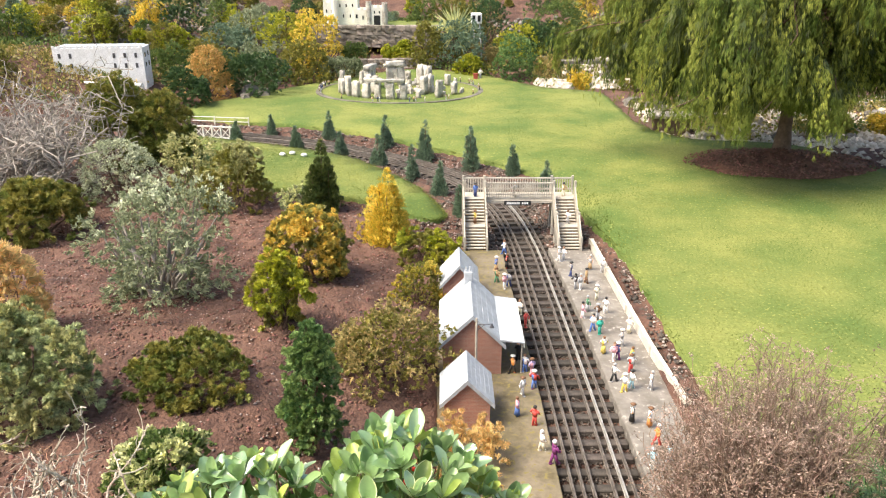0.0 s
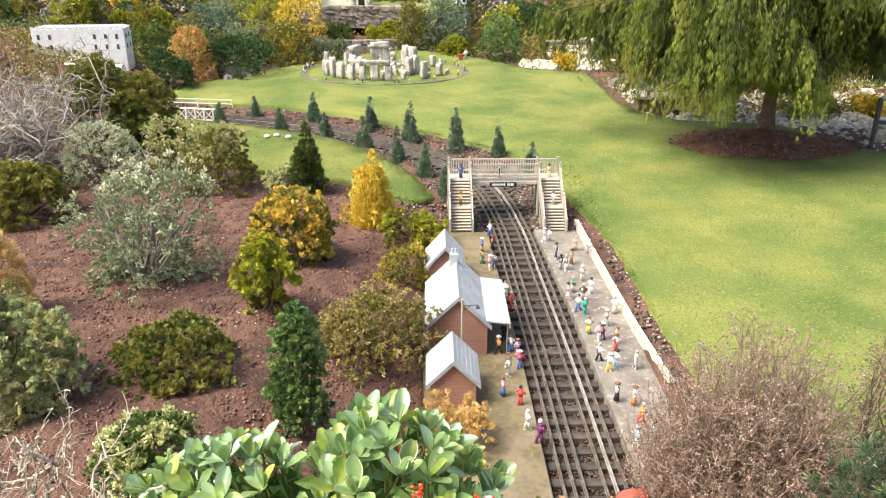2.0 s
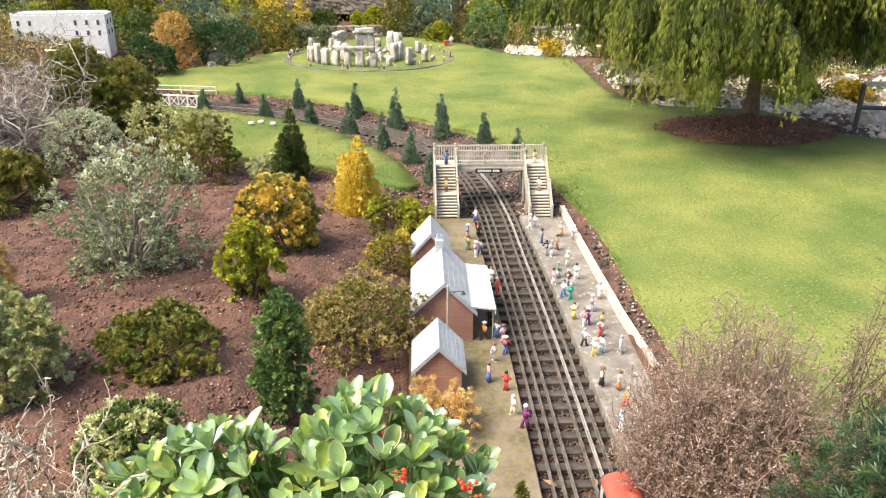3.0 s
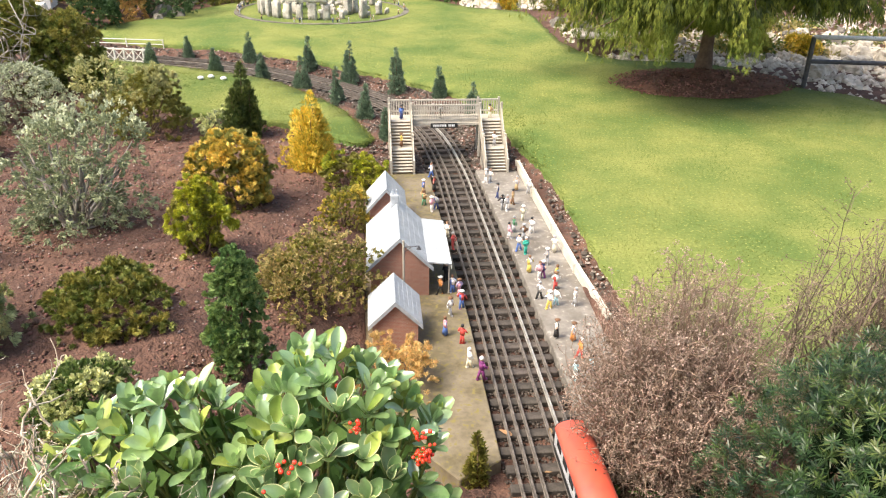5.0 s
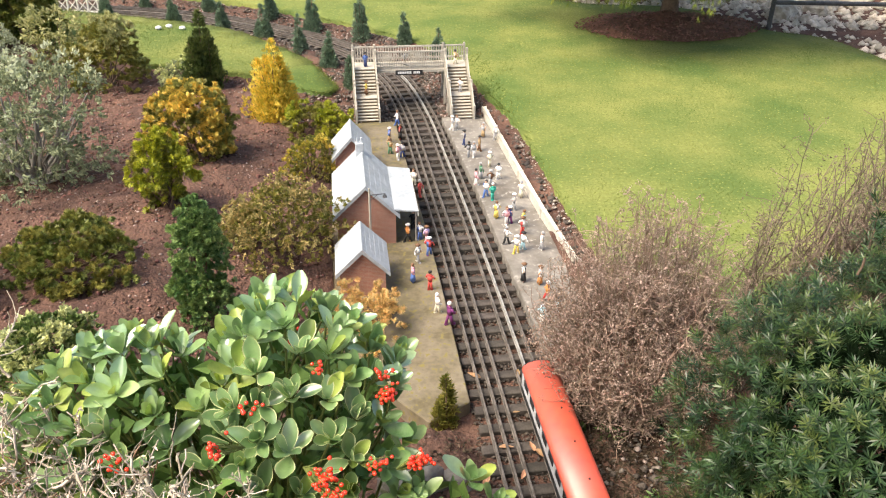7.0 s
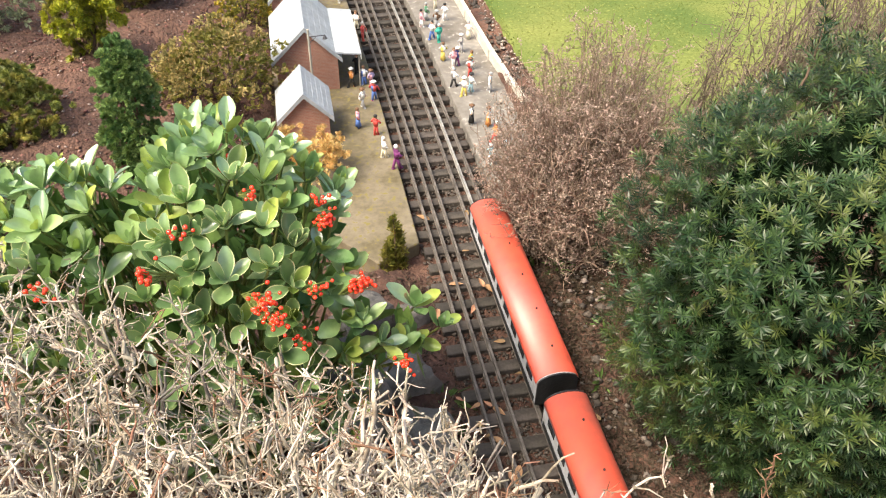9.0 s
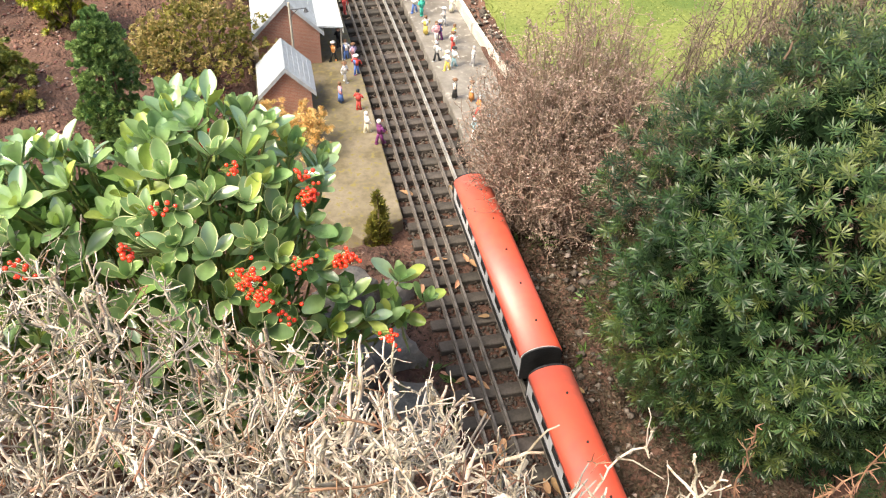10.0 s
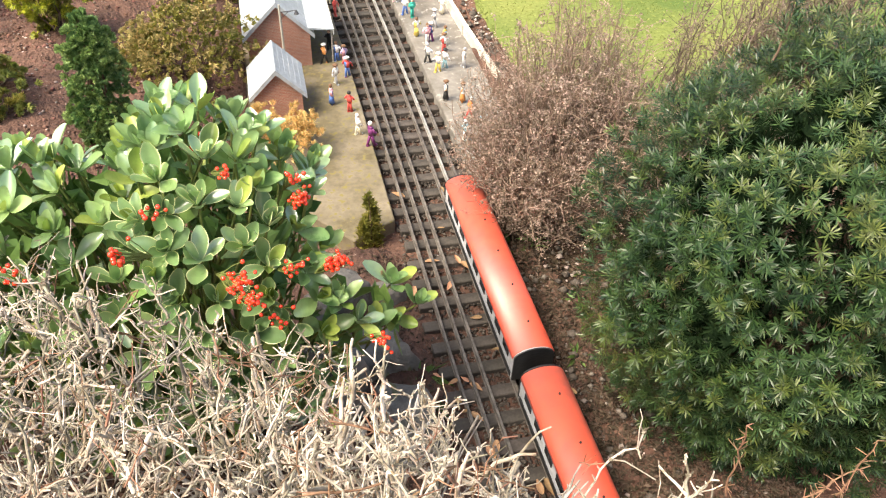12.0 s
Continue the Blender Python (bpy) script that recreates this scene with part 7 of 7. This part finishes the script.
gq = np.random.default_rng(33)
sp = np.r_[gq.uniform((2.25, 7.75), (6.4, 9.8), (1900, 2)), gq.uniform((4.2, 6.75), (6.6, 7.9), (900, 2)), gq.uniform((2.5, 7.5), (5.0, 7.8), (500, 2)), gq.uniform((3.4, 5.6), (6.8, 7.8), (900, 2)), gq.uniform((1.35, 10.6), (2.7, 12.2), (700, 2))]
sp = sp[~inside(MAIN_LAWN, sp[:, 0], sp[:, 1]) & (np.hypot((sp[:, 0] - 3.05) / 0.95, (sp[:, 1] - 6.87) / 0.6) > 1)]
pebbles("limestone_scree", np.c_[sp, height(sp[:, 0], sp[:, 1]) + 0.003], 0.012, 0.075, WHITEROCK, "loose white limestone pieces covering the rock garden", "stones", 34)
sq_ = np.r_[gq.uniform((-7.5, 10.9), (-2.0, 15.5), (1500, 2)), gq.uniform((0.8, 12.4), (6.0, 16.0), (900, 2))]
pebbles("slope_rocks", np.c_[sq_, height(sq_[:, 0], sq_[:, 1]) + 0.005], 0.02, 0.11, GREYSTONE, "loose grey-brown rocks covering the garden slope", "stones", 35)
shed = thing("garden_trough", "dark brown trough with a pale slab under the conifer", "trough", (2.4, 8.2, put(2.4, 8.2)))
bm = bmesh.new()
box(bm, -0.2, 0.2, -0.1, 0.1, -0.05, 0.16, 0.01)
part("body", bm, BARK, shed)
bm = bmesh.new()
box(bm, -0.22, 0.22, -0.12, 0.12, 0.16, 0.19, 0.006)
part("slab", bm, WHITEROCK, shed, "pale stone slab")
bm = bmesh.new()
ledge = thing("stone_bench", "long grey stone slab on two blocks in the rock garden", "bench", (1.95, 11.3, put(1.95, 11.3) + 0.1))
box(bm, -0.5, 0.5, -0.06, 0.06, 0.12, 0.17, 0.006)
part("slab", bm, GREYSTONE, ledge)
for x in (-0.4, 0.4):
    bm = bmesh.new()
    box(bm, x - 0.05, x + 0.05, -0.05, 0.05, -0.2, 0.12, 0.004)
    part("block", bm, GREYSTONE, ledge)

# handrail beyond the lawn
hr = thing("handrail", "dark steel tube handrail beside a path", "handrail", (0, 0, 0))
rail_pts = [(4.03, 6.85), (5.3, 6.55), (6.6, 6.2)]
for x, y in rail_pts:
    bm = bmesh.new()
    bar(bm, (x, y, put(x, y) - 0.1), (x, y, put(x, y) + 0.46), 0.022, None, 10)
    part("post", bm, STEEL, hr)
for dz in (0.46, 0.24):
    for (ax, ay), (bx, by) in zip(rail_pts, rail_pts[1:]):
        bm = bmesh.new()
        bar(bm, (ax, ay, put(ax, ay) + dz), (bx, by, put(bx, by) + dz), 0.02, None, 10)
        part("rail", bm, PALETUBE if dz > 0.3 else STEEL, hr)

# white crossing fence by the far curve
fe = thing("white_fence", "low white latticed model fence beside the track", "fence", (-2.4, 8.0, put(-2.4, 8.0)), -12)
for z in (0.015, 0.13):
    bm = bmesh.new()
    box(bm, -0.3, 0.3, -0.006, 0.006, z, z + 0.014)
    part("rail", bm, WHITEWOOD, fe)
for k in range(7):
    x = -0.3 + 0.1 * k
    bm = bmesh.new()
    box(bm, x - 0.006, x + 0.006, -0.008, 0.008, -0.05, 0.15)
    part("post", bm, WHITEWOOD, fe)
for k in range(6):
    x = -0.3 + 0.1 * k
    for a, b in (((x, 0.025), (x + 0.1, 0.135)), ((x, 0.135), (x + 0.1, 0.025))):
        bm = bmesh.new()
        bar(bm, (a[0], 0, a[1]), (b[0], 0, b[1]), 0.004, None, 4)
        part("brace", bm, WHITEWOOD, fe)
wire = thing("rail_fence", "thin white two-rail fence at the lawn edge", "fence", (-2.45, 8.62, put(-2.45, 8.62)), -9)
for z in (0.045, 0.09):
    bm = bmesh.new()
    bar(bm, (-0.9, 0, z), (0.3, 0, z), 0.0045, None, 6)
    part("rail", bm, WHITEWOOD, wire)
for x in (-0.9, -0.5, -0.1, 0.3):
    bm = bmesh.new()
    bar(bm, (x, 0, -0.05), (x, 0, 0.1), 0.006, None, 6)
    part("post", bm, WHITEWOOD, wire)

# bare grey shrub
g = np.random.default_rng(91)
bare = thing("bare_grey_shrub", "leafless grey twiggy shrub with a tangle of branches", "shrub", (-3.35, 6.1, put(-3.35, 6.1)))
n = 90
b = np.c_[g.normal(-0.1, 0.5, n), g.normal(0, 0.35, n), g.uniform(0.3, 0.95, n)]
pb = wander(np.c_[g.normal(0, 0.05, (n, 2)), np.zeros(n)], b, 14, 0.3, g)
v, f = tubes(pb, np.linspace(0.010, 0.0036, 14)[None].repeat(n, 0), 6)
cast("branch", v, f, TWIGGREY, bare, smooth=True)
m = 1700
i = g.integers(0, n, m)
ft = pb[i, g.integers(4, 14, m)]
v, f = tubes(wander(ft, ft + unit(g.normal(0, 1, (m, 3)) + np.array([0, 0, 0.3])) * g.uniform(0.08, 0.28, (m, 1)), 6, 0.3, g), np.linspace(0.0036, 0.0016, 6)[None].repeat(m, 0), 4)
cast("twig", v, f, TWIGGREY, bare, smooth=True)

# small white mushrooms or eggs on the small lawn
for k, (x, y) in enumerate(((-1.5, 7.12), (-1.42, 7.18), (-1.3, 7.12))):
    bm = bmesh.new()
    bmesh.ops.create_uvsphere(bm, u_segments=10, v_segments=7, radius=0.023, matrix=Matrix.Translation((0, 0, 0.018)) @ Matrix.Diagonal((1.3, 1, 0.75, 1)))
    ob = part("white_stone", bm, WHITE)
    ob.location = (x, y, put(x, y) + 0.03)
    tagged(ob, "small rounded white stone on the lawn", "stone", "white stones")

# pale tube rail before the white building
tube = thing("tube_rail", "pale painted tube handrail on the garden slope", "handrail", (0, 0, 0))
bend = [(-5.6, 9.55), (-4.75, 9.5), (-4.2, 9.42), (-3.55, 9.3)]
for (ax, ay), (bx, by) in zip(bend, bend[1:]):
    bm = bmesh.new()
    bar(bm, (ax, ay, 0.33), (bx, by, 0.33), 0.026, None, 10)
    part("rail", bm, PALETUBE, tube)
for x, y in bend:
    bm = bmesh.new()
    bar(bm, (x, y, put(x, y) - 0.1), (x, y, 0.33), 0.02, None, 8)
    part("post", bm, PALETUBE, tube)

# white lattice tower and a small figure by the round bush
tw = thing("lattice_tower", "small white lattice tower with a cabin on top", "tower", (0.5, 12.2, put(0.5, 12.2)))
for x in (-0.05, 0.05):
    bm = bmesh.new()
    bar(bm, (x + 0.05, 0, -0.1), (x, 0, 0.55), 0.012, None, 6)
    part("leg", bm, WHITE, tw)
for k in range(7):
    bm = bmesh.new()
    z = 0.05 + 0.07 * k
    bar(bm, (-0.05 + 0.05 - z * 0.09, 0, z), (0.05 + 0.05 - z * 0.09, 0, z), 0.006, None, 5)
    part("rung", bm, WHITE, tw)
bm = bmesh.new()
box(bm, -0.08, 0.08, -0.06, 0.06, 0.55, 0.7, 0.006)
part("cabin", bm, WHITE, tw)
for x in (-0.04, 0.04):
    bm = bmesh.new()
    box(bm, x - 0.022, x + 0.022, -0.065, -0.058, 0.58, 0.67)
    part("cabin_window", bm, GLASSDARK, tw)
figurine(0.53, 11.2, put(0.53, 11.2) + 0.03, "white grey", 301, 0.15)
bx = thing("red_box", "small red box beside a figure at the lawn edge", "box", (0.46, 11.16, put(0.46, 11.16) + 0.03))
bm = bmesh.new()
box(bm, -0.03, 0.03, -0.025, 0.025, 0.0, 0.075, 0.004)
part("body", bm, RUSTRED, bx)
bm = bmesh.new()
box(bm, -0.033, 0.033, -0.028, 0.028, 0.075, 0.081, 0.002)
part("lid", bm, RUSTRED, bx)
